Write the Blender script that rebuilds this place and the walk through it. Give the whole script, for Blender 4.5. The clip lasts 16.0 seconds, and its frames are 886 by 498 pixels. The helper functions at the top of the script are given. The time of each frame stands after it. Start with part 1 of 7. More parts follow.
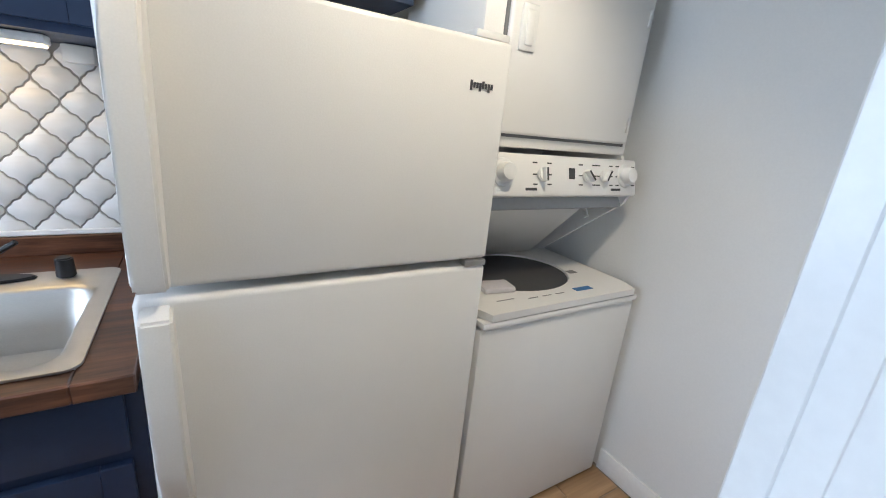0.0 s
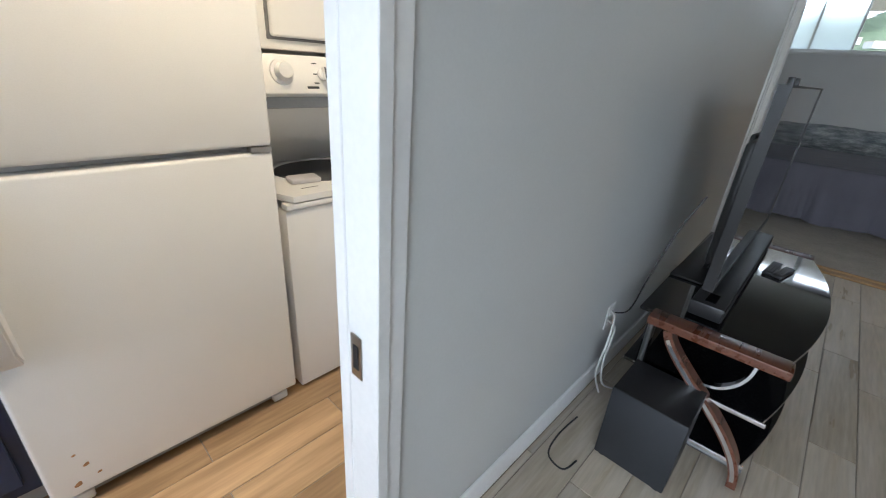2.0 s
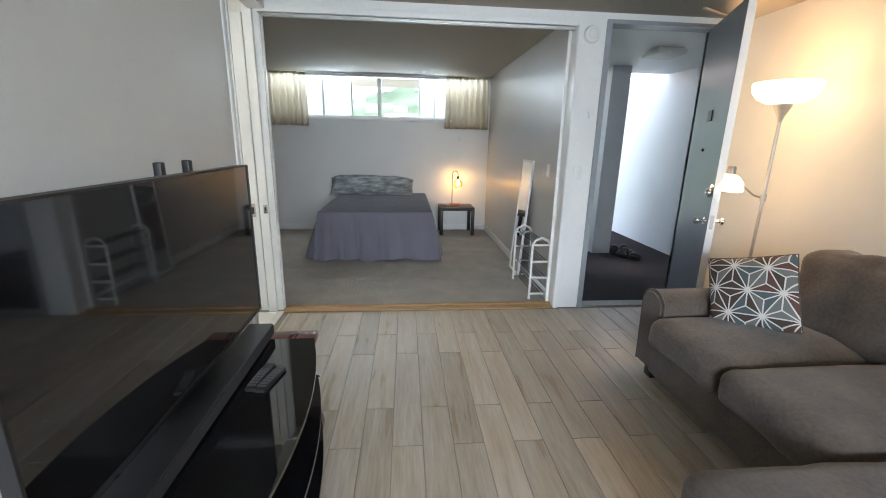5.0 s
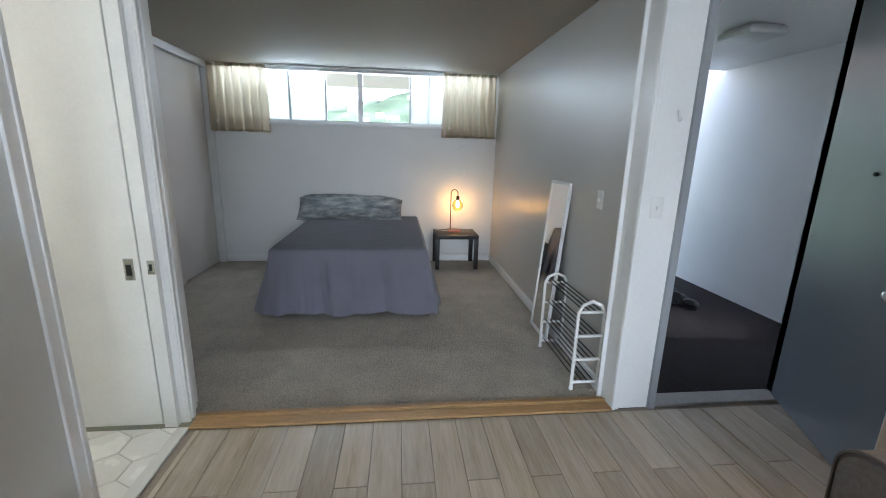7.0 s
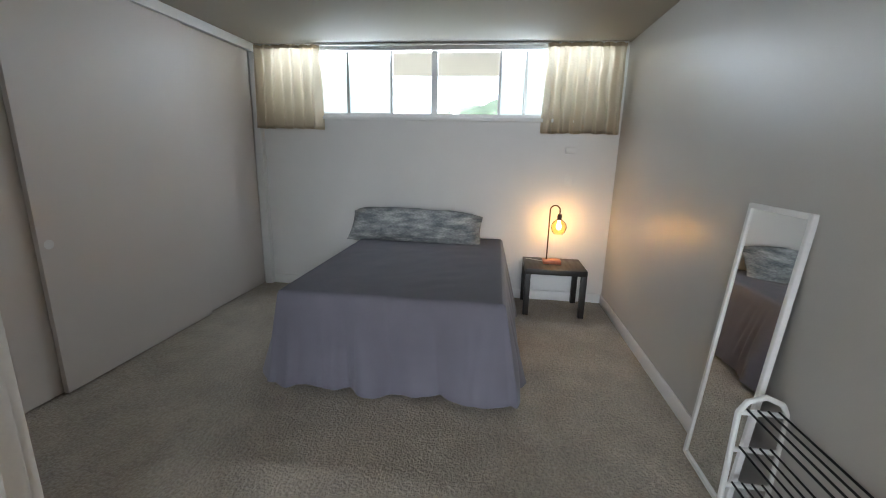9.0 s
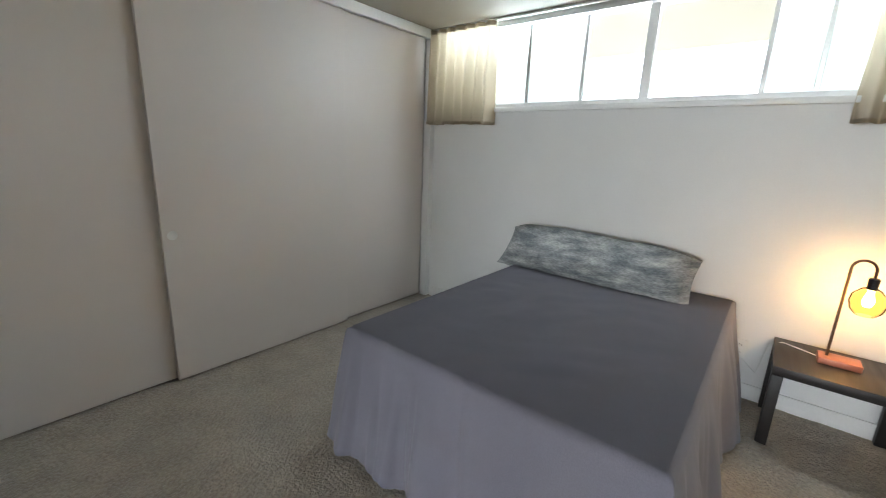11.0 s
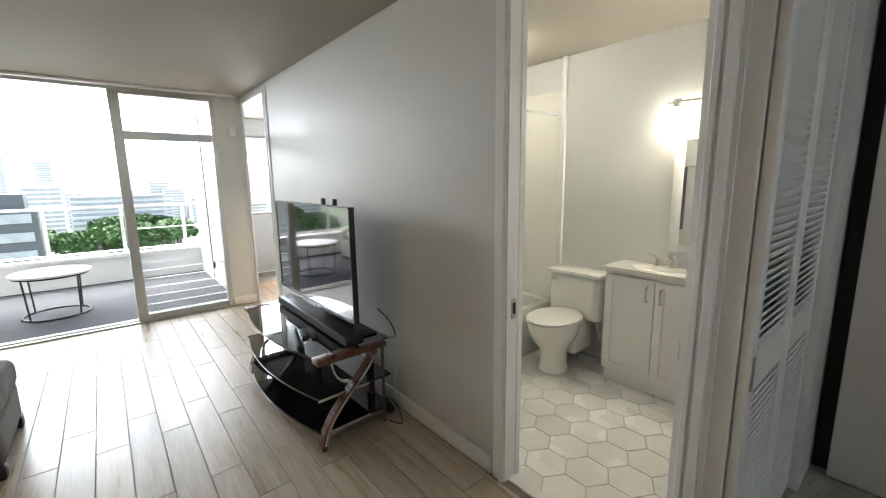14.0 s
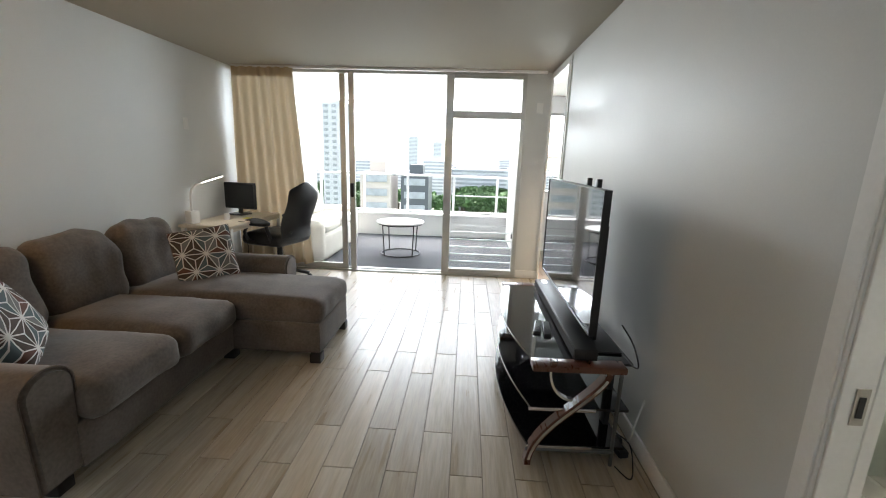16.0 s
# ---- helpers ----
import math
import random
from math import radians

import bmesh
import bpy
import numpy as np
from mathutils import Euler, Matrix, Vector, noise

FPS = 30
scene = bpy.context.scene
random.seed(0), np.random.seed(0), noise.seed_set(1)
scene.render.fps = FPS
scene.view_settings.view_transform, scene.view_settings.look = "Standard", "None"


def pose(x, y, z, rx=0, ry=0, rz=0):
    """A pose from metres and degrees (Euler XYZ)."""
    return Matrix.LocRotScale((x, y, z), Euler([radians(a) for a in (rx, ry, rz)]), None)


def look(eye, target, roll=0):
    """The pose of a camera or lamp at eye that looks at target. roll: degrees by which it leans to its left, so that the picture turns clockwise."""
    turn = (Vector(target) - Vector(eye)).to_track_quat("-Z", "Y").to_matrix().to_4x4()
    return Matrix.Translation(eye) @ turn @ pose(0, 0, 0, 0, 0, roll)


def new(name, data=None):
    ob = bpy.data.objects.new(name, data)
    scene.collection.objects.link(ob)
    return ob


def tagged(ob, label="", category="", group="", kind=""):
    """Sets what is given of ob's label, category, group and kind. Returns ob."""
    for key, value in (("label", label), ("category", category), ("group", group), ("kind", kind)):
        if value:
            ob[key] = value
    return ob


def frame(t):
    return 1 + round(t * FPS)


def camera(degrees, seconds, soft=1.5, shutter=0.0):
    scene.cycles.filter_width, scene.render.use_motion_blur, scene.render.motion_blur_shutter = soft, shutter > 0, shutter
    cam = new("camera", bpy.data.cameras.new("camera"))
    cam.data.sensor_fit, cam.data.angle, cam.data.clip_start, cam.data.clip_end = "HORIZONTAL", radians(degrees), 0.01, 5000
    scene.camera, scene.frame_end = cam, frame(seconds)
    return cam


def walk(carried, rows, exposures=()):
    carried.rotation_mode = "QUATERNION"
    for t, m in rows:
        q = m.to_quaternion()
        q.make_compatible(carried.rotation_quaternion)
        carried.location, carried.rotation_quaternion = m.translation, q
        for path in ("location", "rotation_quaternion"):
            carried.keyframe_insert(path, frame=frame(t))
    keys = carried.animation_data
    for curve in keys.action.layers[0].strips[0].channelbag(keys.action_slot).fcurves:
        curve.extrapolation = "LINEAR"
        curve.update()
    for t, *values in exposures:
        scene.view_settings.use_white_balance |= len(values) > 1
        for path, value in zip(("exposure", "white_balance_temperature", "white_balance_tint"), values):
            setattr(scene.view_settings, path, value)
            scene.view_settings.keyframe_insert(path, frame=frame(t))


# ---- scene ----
cam = camera(94.4, 16.0, 1.0, 0.1)
PATH = [
    (0, (0.86, 0.76, 1.382), (1.868, 2.388, 0.805), 5.6),
    (0.5, (0.838, 0.572, 1.336), (1.715, 2.24, 0.666), 5.6),
    (1, (0.847, 0.415, 1.343), (1.718, 2.047, 0.582), 5.4),
    (1.5, (0.871, 0.368, 1.327), (1.955, 1.839, 0.515), 5.2),
    (2, (0.919, 0.279, 1.332), (2.267, 1.505, 0.507), 4.2),
    (2.5, (0.99, 0.178, 1.34), (2.569, 1.103, 0.533), 3.0),
    (3, (1.048, 0.089, 1.343), (2.816, 0.632, 0.58), 2.6),
    (3.5, (1.111, -0.009, 1.381), (2.984, 0.15, 0.696), 1.9),
    (4, (1.284, -0.119, 1.424), (3.198, -0.193, 0.849), 1.2),
    (4.2, (1.386, -0.143, 1.424), (3.306, -0.27, 0.878), 1.5),
    (6.3, (2.666, -0.38, 1.511), (4.599, -0.595, 1.045), 1.2),
    (6.5, (2.818, -0.333, 1.494), (4.752, -0.568, 1.043), 1.6),
    (7, (3.174, -0.319, 1.485), (5.107, -0.535, 1.022), 1.5),
    (7.5, (3.486, -0.388, 1.488), (5.435, -0.506, 1.054), 1.1),
    (8, (3.798, -0.411, 1.468), (5.749, -0.433, 1.029), 0.7),
    (8.2, (3.947, -0.398, 1.453), (5.898, -0.387, 1.014), 0.9),
    (10.3, (5.314, -0.662, 1.464), (7.084, 0.133, 0.978), 1.6),
    (10.5, (5.391, -0.628, 1.454), (7.118, 0.258, 0.97), 1.8),
    (11, (5.673, -0.649, 1.45), (7.19, 0.564, 0.976), 2.4),
    (11.5, (5.902, -0.467, 1.413), (7.048, 1.105, 0.949), 2.1),
    (12, (6.04, -0.399, 1.428), (6.628, 1.458, 0.975), 1.3),
    (12.5, (6.156, -0.445, 1.458), (6.101, 1.505, 1.015), 0.1),
    (13, (6.059, -0.486, 1.469), (5.365, 1.349, 1.078), -0.8),
    (13.5, (5.882, -0.536, 1.478), (4.716, 1.051, 1.128), -0.9),
    (14, (5.756, -0.598, 1.489), (4.234, 0.655, 1.151), -0.8),
    (14.5, (5.672, -0.576, 1.476), (3.91, 0.31, 1.145), -0.2),
    (15, (5.663, -0.425, 1.461), (3.769, 0.112, 1.108), 0.6),
    (15.5, (5.639, -0.298, 1.474), (3.689, -0.081, 1.088), 1.4),
    (16, (5.499, -0.159, 1.451), (3.548, -0.261, 1.021), 1.8),
]
EXPOSURES = [(0.0, 2.8, 5400, 10), (0.5, 2.62, 5400, 8), (1.0, 2.75, 5700, 10), (1.5, 2.95, 5800, 10), (2.5, 3.45, 5900, 10), (3.0, 3.75, 6000, 10), (4.0, 4.1, 6100, 10), (6.5, 4.3, 5700, 10), (7.0, 4.15, 5700, 10), (7.5, 4.2, 6100, 12),
             (8.0, 4.15, 6100, 12), (10.5, 4.5, 6200, 12), (11.0, 4.7, 6300, 10), (11.5, 4.9, 6500, 10), (12.0, 5.2, 6900, 12), (12.5, 5.0, 6400, 12), (13.0, 4.6, 6200, 12), (13.5, 4.25, 6300, 11), (14.0, 3.95, 6400, 10), (14.5, 3.6, 6400, 10), (16.0, 3.8, 6400, 10)]
walk(cam, [(t, look(eye, target, roll)) for t, eye, target, roll in PATH], EXPOSURES)

# ---- world and sun: a bright overcast day ----
world = bpy.data.worlds.new("sky")
scene.world = world
world.use_nodes = True
wn, wl = world.node_tree.nodes, world.node_tree.links
sky = wn.new("ShaderNodeTexSky")
sky.sky_type, sky.sun_disc = "NISHITA", False
sky.sun_elevation, sky.sun_rotation = radians(55), radians(250)
sky.air_density, sky.dust_density, sky.ozone_density = 1.0, 3.0, 1.0
pale = wn.new("ShaderNodeHueSaturation")
pale.inputs["Saturation"].default_value = 0.55
wl.new(sky.outputs[0], pale.inputs["Color"])
wl.new(pale.outputs[0], wn["Background"].inputs[0])
wn["Background"].inputs[1].default_value = 0.085
sun_data = bpy.data.lights.new("sun", "SUN")
sun_data.energy, sun_data.angle, sun_data.color = 0.75, radians(15), (1.0, 0.96, 0.9)
sun = new("sun", sun_data)
sun.matrix_world = look((-20, -8, 40), (0, 0, 0))


def lamp(name, kind, place, watts, colour, size=0.05, target=None, spread=None):
    data = bpy.data.lights.new(name, kind)
    data.energy, data.color = watts, colour
    if kind == "AREA":
        data.size = size
    elif kind == "SPOT":
        data.shadow_soft_size, data.spot_size, data.spot_blend = size, radians(spread or 80), 0.7
    else:
        data.shadow_soft_size = size
    ob = new(name, data)
    ob.matrix_world = look(place, target) if target else pose(*place)
    return ob


WARM, BULB = (1.0, 0.36, 0.06), (1.0, 0.78, 0.5)
lamp("torchiere_bulb", "POINT", (4.44, -2.70, 1.83), 0.040, WARM, 0.05)
lamp("reading_bulb", "POINT", (4.52, -2.49, 1.19), 0.045, WARM, 0.03)
lamp("bedside_bulb", "POINT", (8.48, -1.09, 0.80), 0.038, (1.0, 0.42, 0.10), 0.03)
lamp("vanity_bulb", "POINT", (4.58, 2.37, 1.86), 0.037, (1.0, 0.94, 0.84), 0.05)
lamp("vanity_bulb", "POINT", (5.08, 2.37, 1.86), 0.037, (1.0, 0.94, 0.84), 0.05)
lamp("bath_ceiling_bulb", "POINT", (3.55, 1.75, 2.38), 0.10, (1.0, 0.96, 0.86), 0.09)
lamp("kitchen_spot", "SPOT", (1.45, 0.98, 2.37), 8.5, (1.0, 0.78, 0.50), 0.04, (1.25, 1.65, 0.85), 105)
def sky_strip(name, place, target, width, height, watts):
    """The sky's light, as it comes in under the head of an opening."""
    data = bpy.data.lights.new(name, "AREA")
    data.shape, data.size, data.size_y, data.energy, data.color = "RECTANGLE", width, height, watts, (0.86, 0.94, 1.0)
    ob = new(name, data)
    ob.matrix_world = look(place, target)


sky_strip("sky_bedroom_window", (8.80, 0.18, 2.36), (7.2, 0.18, 1.2), 3.2, 0.09, 1.3)
sky_strip("sky_balcony", (-2.36, -1.2, 2.24), (1.5, -1.2, 1.75), 3.5, 0.36, 13)
sky_strip("sky_kitchen_window", (-1.47, 1.55, 1.58), (1.0, 1.55, 1.3), 1.05, 1.2, 6)
lamp("under_cabinet_led", "AREA", (0.33, 2.20, 1.465), 0.12, (1.0, 0.66, 0.30), 0.3, (0.42, 2.2, 0.9))


# ---- materials ----
def nodes_of(name):
    m = bpy.data.materials.new(name)
    m.use_nodes = True
    t = m.node_tree
    return m, t.nodes, t.links, t.nodes["Principled BSDF"]


def M(name, col, rough=0.5, metal=0.0, dist=0.002, var=0.05, scale=2.0, grain=0.03, gscale=60.0, bump=0.0, stretch=(1, 1, 1),
      rand=0.0, col2=None, edge=(0.35, 0.65), rvar=0.06, spec=0.5, coat=0.0, sheen=0.0, emit=None, rcol=None):
    """A surface with slow and fine variation of tone, fine relief and, for repeats, a tone of its own for each piece."""
    m, n, l, p = nodes_of(name)
    tc, mp = n.new("ShaderNodeTexCoord"), n.new("ShaderNodeMapping")
    mp.inputs["Scale"].default_value = stretch
    info = n.new("ShaderNodeObjectInfo")
    shift = n.new("ShaderNodeVectorMath")
    shift.operation = "SCALE"
    shift.inputs[0].default_value = (7.3, 3.1, 5.7)
    if rand or rcol:
        l.new(info.outputs["Random"], shift.inputs["Scale"])
        l.new(shift.outputs[0], mp.inputs["Location"])
    l.new(tc.outputs["Object"], mp.inputs["Vector"])
    slow, fine = n.new("ShaderNodeTexNoise"), n.new("ShaderNodeTexNoise")
    for tex, s, d in ((slow, scale, 4.0), (fine, gscale, 3.0)):
        tex.inputs["Scale"].default_value, tex.inputs["Detail"].default_value = s, d
        l.new(mp.outputs[0], tex.inputs["Vector"])

    def swing(src, amount):
        r = n.new("ShaderNodeMapRange")
        r.inputs["From Min"].default_value, r.inputs["From Max"].default_value = 0.3, 0.7
        r.inputs["To Min"].default_value, r.inputs["To Max"].default_value = -amount, amount
        l.new(src, r.inputs["Value"])
        return r.outputs[0]

    def add(a, b):
        s = n.new("ShaderNodeMath")
        l.new(a, s.inputs[0])
        if isinstance(b, float):
            s.inputs[1].default_value = b
        else:
            l.new(b, s.inputs[1])
        return s.outputs[0]

    tone = add(add(swing(slow.outputs[0], var), swing(fine.outputs[0], grain)), 1.0)
    if rand:
        r = n.new("ShaderNodeMapRange")
        r.inputs["To Min"].default_value, r.inputs["To Max"].default_value = -rand, rand
        l.new(info.outputs["Random"], r.inputs["Value"])
        tone = add(tone, r.outputs[0])
    times = n.new("ShaderNodeVectorMath")
    times.operation = "SCALE"
    times.inputs[0].default_value = col
    if col2:
        ramp = n.new("ShaderNodeValToRGB")
        ramp.color_ramp.elements[0].position, ramp.color_ramp.elements[1].position = edge
        ramp.color_ramp.elements[0].color, ramp.color_ramp.elements[1].color = (*col, 1), (*col2, 1)
        l.new(slow.outputs[0], ramp.inputs[0])
        l.new(ramp.outputs[0], times.inputs[0])
    l.new(tone, times.inputs["Scale"])
    l.new(times.outputs[0], p.inputs["Base Color"])
    l.new(add(swing(slow.outputs[0], rvar), float(rough)), p.inputs["Roughness"])
    p.inputs["Metallic"].default_value = metal
    p.inputs["Specular IOR Level"].default_value = spec
    p.inputs["Coat Weight"].default_value = coat
    p.inputs["Sheen Weight"].default_value = sheen
    if bump:
        b = n.new("ShaderNodeBump")
        b.inputs["Strength"].default_value, b.inputs["Distance"].default_value = bump, dist
        l.new(fine.outputs[0], b.inputs["Height"])
        l.new(b.outputs[0], p.inputs["Normal"])
    if emit:
        p.inputs["Emission Color"].default_value = (*emit[0], 1)
        p.inputs["Emission Strength"].default_value = emit[1]
    return m


def glass(name, tint=(1, 1, 1), rough=0.0, ior=1.45):
    m, n, l, p = nodes_of(name)
    clear, gloss, mix, fres = n.new("ShaderNodeBsdfTransparent"), n.new("ShaderNodeBsdfGlossy"), n.new("ShaderNodeMixShader"), n.new("ShaderNodeFresnel")
    clear.inputs[0].default_value = (*tint, 1)
    gloss.inputs["Roughness"].default_value = rough
    fres.inputs["IOR"].default_value = ior
    l.new(fres.outputs[0], mix.inputs[0])
    l.new(clear.outputs[0], mix.inputs[1])
    l.new(gloss.outputs[0], mix.inputs[2])
    l.new(mix.outputs[0], n["Material Output"].inputs[0])
    return m


def cloth_thin(name, col, through_share=0.5):
    """A thin woven cloth that lets part of the light through."""
    m, n, l, p = nodes_of(name)
    p.inputs["Base Color"].default_value = (*col, 1)
    p.inputs["Roughness"].default_value = 0.9
    tr, mix, tc, nz = n.new("ShaderNodeBsdfTranslucent"), n.new("ShaderNodeMixShader"), n.new("ShaderNodeTexCoord"), n.new("ShaderNodeTexNoise")
    tr.inputs[0].default_value = (*col, 1)
    mix.inputs[0].default_value = through_share
    nz.inputs["Scale"].default_value = 120
    l.new(tc.outputs["Object"], nz.inputs["Vector"])
    b = n.new("ShaderNodeBump")
    b.inputs["Strength"].default_value = 0.3
    l.new(nz.outputs[0], b.inputs["Height"])
    l.new(b.outputs[0], p.inputs["Normal"])
    l.new(p.outputs[0], mix.inputs[1])
    l.new(tr.outputs[0], mix.inputs[2])
    l.new(mix.outputs[0], n["Material Output"].inputs[0])
    return m


def glow(name, col, strength):
    m, n, l, p = nodes_of(name)
    p.inputs["Base Color"].default_value = (*col, 1)
    p.inputs["Emission Color"].default_value = (*col, 1)
    p.inputs["Emission Strength"].default_value = strength
    return m


WALL = M("grey_wall_paint", (0.64, 0.65, 0.64), 0.48, var=0.03, scale=1.3, grain=0.015, gscale=180, bump=0.08, rvar=0.03, spec=0.36)
# Like WALL, with a darker, warmer and glossier tone.
SIDEWALL = M("darker_semigloss_wall", (0.50, 0.485, 0.455), 0.36, var=0.03, scale=1.3, grain=0.015, gscale=180, bump=0.08, rvar=0.03, spec=0.4)
WHITE = M("white_trim_paint", (0.80, 0.80, 0.79), 0.36, var=0.03, scale=3, grain=0.02, bump=0.05)
WHITEWALL = M("white_wall_paint", (0.74, 0.74, 0.73), 0.5, var=0.03, scale=1.5, grain=0.015, gscale=160, bump=0.08)
# Dark beige base: the dimness of the off-white ceiling is in the colour.
CEIL = M("shade_toned_ceiling", (0.40, 0.37, 0.31), 0.8, var=0.03, scale=1.0, grain=0.05, gscale=220, bump=0.25)
CLOSET = M("closet_door_paint", (0.66, 0.61, 0.575), 0.42, var=0.02, scale=1.2, grain=0.012, gscale=150, bump=0.05, rvar=0.02, spec=0.35)
PLANK = M("wood_look_tile", (0.455, 0.380, 0.278), 0.33, var=0.13, scale=3.0, grain=0.10, gscale=14, bump=0.05, stretch=(0.55, 6, 4), rand=0.15,
          col2=(0.44, 0.395, 0.33), edge=(0.32, 0.68), rvar=0.07, spec=0.32)
GROUT = M("floor_grout", (0.26, 0.225, 0.185), 0.9, var=0.1, grain=0.1, gscale=90)
# Same tile as PLANK; the kitchen lamp's warm light is put into its colour.
KPLANK = M("lamp_warmed_wood_tile", (0.29, 0.175, 0.085), 0.36, var=0.12, scale=3.0, grain=0.08, gscale=15, bump=0.05, stretch=(0.55, 7, 4), rand=0.16,
           col2=(0.42, 0.27, 0.14), edge=(0.3, 0.7))
CARPET = M("bedroom_carpet", (0.385, 0.342, 0.283), 1.0, var=0.13, scale=4.0, grain=0.20, gscale=75, bump=0.9, dist=0.016, spec=0.1, sheen=0.2)
HALLCARPET = M("corridor_carpet", (0.035, 0.030, 0.030), 1.0, var=0.1, scale=3, grain=0.3, gscale=120, bump=0.8, spec=0.1)
MARBLE = M("marble_hex_tile", (0.70, 0.69, 0.66), 0.25, var=0.03, scale=3, grain=0.02, gscale=30, rand=0.05, col2=(0.80, 0.80, 0.78), edge=(0.3, 0.6))
HEXGROUT = M("grey_grout", (0.46, 0.46, 0.44), 0.9)
PINE = M("pine_threshold", (0.40, 0.24, 0.10), 0.5, var=0.2, scale=6, grain=0.15, gscale=40, stretch=(12, 1, 6), bump=0.2)
ALU = M("aluminium_frame", (0.55, 0.55, 0.53), 0.38, 0.85, var=0.05, grain=0.05, gscale=90, bump=0.05)
STEEL = M("brushed_steel", (0.60, 0.58, 0.54), 0.42, 1.0, var=0.05, grain=0.06, gscale=140, stretch=(1, 14, 14))
CHROME = M("chrome", (0.75, 0.75, 0.76), 0.12, 1.0, var=0.02, grain=0.0)
NICKEL = M("satin_nickel", (0.50, 0.48, 0.45), 0.32, 1.0, var=0.04)
FROSTED = cloth_thin("frosted_glass", (0.86, 0.90, 0.92), 0.85)
PANE = glass("window_glass", (0.97, 0.97, 0.97))
# Clear globe glass; the amber tint paints in the glow round the bulb.
GLOWGLASS = glass("glow_tinted_glass", (1.0, 0.90, 0.70), ior=1.10)
BLACKGLASS = M("black_glass", (0.006, 0.006, 0.007), 0.06, var=0.05, grain=0.0, spec=0.6, coat=0.5)
BLACK = M("black_plastic", (0.014, 0.014, 0.015), 0.42, var=0.1, grain=0.1, gscale=200, bump=0.1)
MATTEBLACK = M("matte_black_metal", (0.012, 0.012, 0.013), 0.35, 0.3, var=0.1)
DARKWOOD = M("black_brown_wood", (0.014, 0.011, 0.010), 0.45, var=0.2, scale=4, grain=0.15, gscale=30, stretch=(1, 9, 9))
CHERRY = M("cherry_wood", (0.105, 0.036, 0.018), 0.30, var=0.15, scale=5, grain=0.15, gscale=30, stretch=(1, 8, 8), coat=0.3)
COUNTER = M("dark_butcher_block", (0.055, 0.022, 0.011), 0.38, var=0.3, scale=5, grain=0.2, gscale=25, stretch=(1, 9, 9), col2=(0.13, 0.055, 0.028), edge=(0.3, 0.7), bump=0.1)
NAVY = M("navy_cabinet_paint", (0.015, 0.030, 0.075), 0.45, var=0.08, scale=4, grain=0.05, gscale=80, bump=0.1)
APPLIANCE = M("white_appliance_enamel", (0.80, 0.79, 0.765), 0.33, var=0.02, scale=3, grain=0.02, gscale=320, bump=0.12, rvar=0.04)
PLASTIC = M("white_plastic", (0.76, 0.76, 0.74), 0.4, var=0.02, grain=0.02)
CERAMIC = M("white_ceramic", (0.80, 0.79, 0.74), 0.12, var=0.01, grain=0.0, coat=0.4)
TUBGREEN = M("mint_tub_enamel", (0.66, 0.72, 0.66), 0.14, var=0.02, grain=0.0, coat=0.4)
GLAZED = M("glazed_white_tile", (0.74, 0.74, 0.73), 0.10, var=0.03, scale=9, grain=0.02, gscale=30, rand=0.03, coat=0.5, bump=0.1)
BSGROUT = M("grey_tile_grout", (0.30, 0.29, 0.28), 0.9, var=0.1)
DOORGREY = M("grey_door_paint", (0.135, 0.155, 0.185), 0.30, var=0.03, scale=2, grain=0.03, gscale=90, bump=0.06, rvar=0.01)
SOFA = M("brown_grey_microfibre", (0.112, 0.091, 0.076), 0.95, var=0.24, scale=5, grain=0.16, gscale=60, bump=0.35, sheen=0.25, spec=0.15)
SHEET = M("dark_grey_bedsheet", (0.165, 0.160, 0.195), 0.8, var=0.06, scale=4, grain=0.08, gscale=260, bump=0.25, sheen=0.2, spec=0.2)
PILLOWCASE = M("mottled_grey_pillowcase", (0.13, 0.145, 0.16), 0.85, var=0.15, scale=6, grain=0.3, gscale=45, stretch=(1, 1, 4), bump=0.3, col2=(0.36, 0.365, 0.355), edge=(0.34, 0.72))
CURTAIN = cloth_thin("beige_thin_curtain", (0.58, 0.50, 0.38), 0.30)
DRAPE = cloth_thin("tan_lined_drape", (0.52, 0.42, 0.29), 0.22)
LEATHER = M("black_leather", (0.012, 0.012, 0.013), 0.33, var=0.15, scale=6, grain=0.15, gscale=120, bump=0.4)
PORCHSOFA = M("cream_slipcover", (0.62, 0.58, 0.50), 0.95, var=0.08, scale=6, grain=0.1, gscale=90, bump=0.4)
PORCHFLOOR = M("charcoal_outdoor_carpet", (0.045, 0.047, 0.052), 0.95, var=0.12, scale=3, grain=0.25, gscale=160, bump=0.5)
DESKTOP = M("pale_wood_desktop", (0.62, 0.54, 0.43), 0.4, var=0.05, scale=3, grain=0.05, gscale=30, stretch=(1, 8, 8))
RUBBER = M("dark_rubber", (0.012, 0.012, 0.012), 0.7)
WIRE = M("white_cable", (0.72, 0.72, 0.70), 0.5)
SHADE = glow("lit_frosted_shade", (1.0, 0.66, 0.32), 0.55)
FILAMENT = glow("lit_filament_bulb", (1.0, 0.55, 0.18), 9.0)
BATHGLOW = glow("lit_white_bulb", (1.0, 0.93, 0.78), 2.0)
LED = glow("lit_led_strip", (1.0, 0.66, 0.28), 0.8)
MIRROR = M("mirror_silver", (0.90, 0.91, 0.90), 0.01, 1.0, var=0.0, grain=0.0, rvar=0.0)


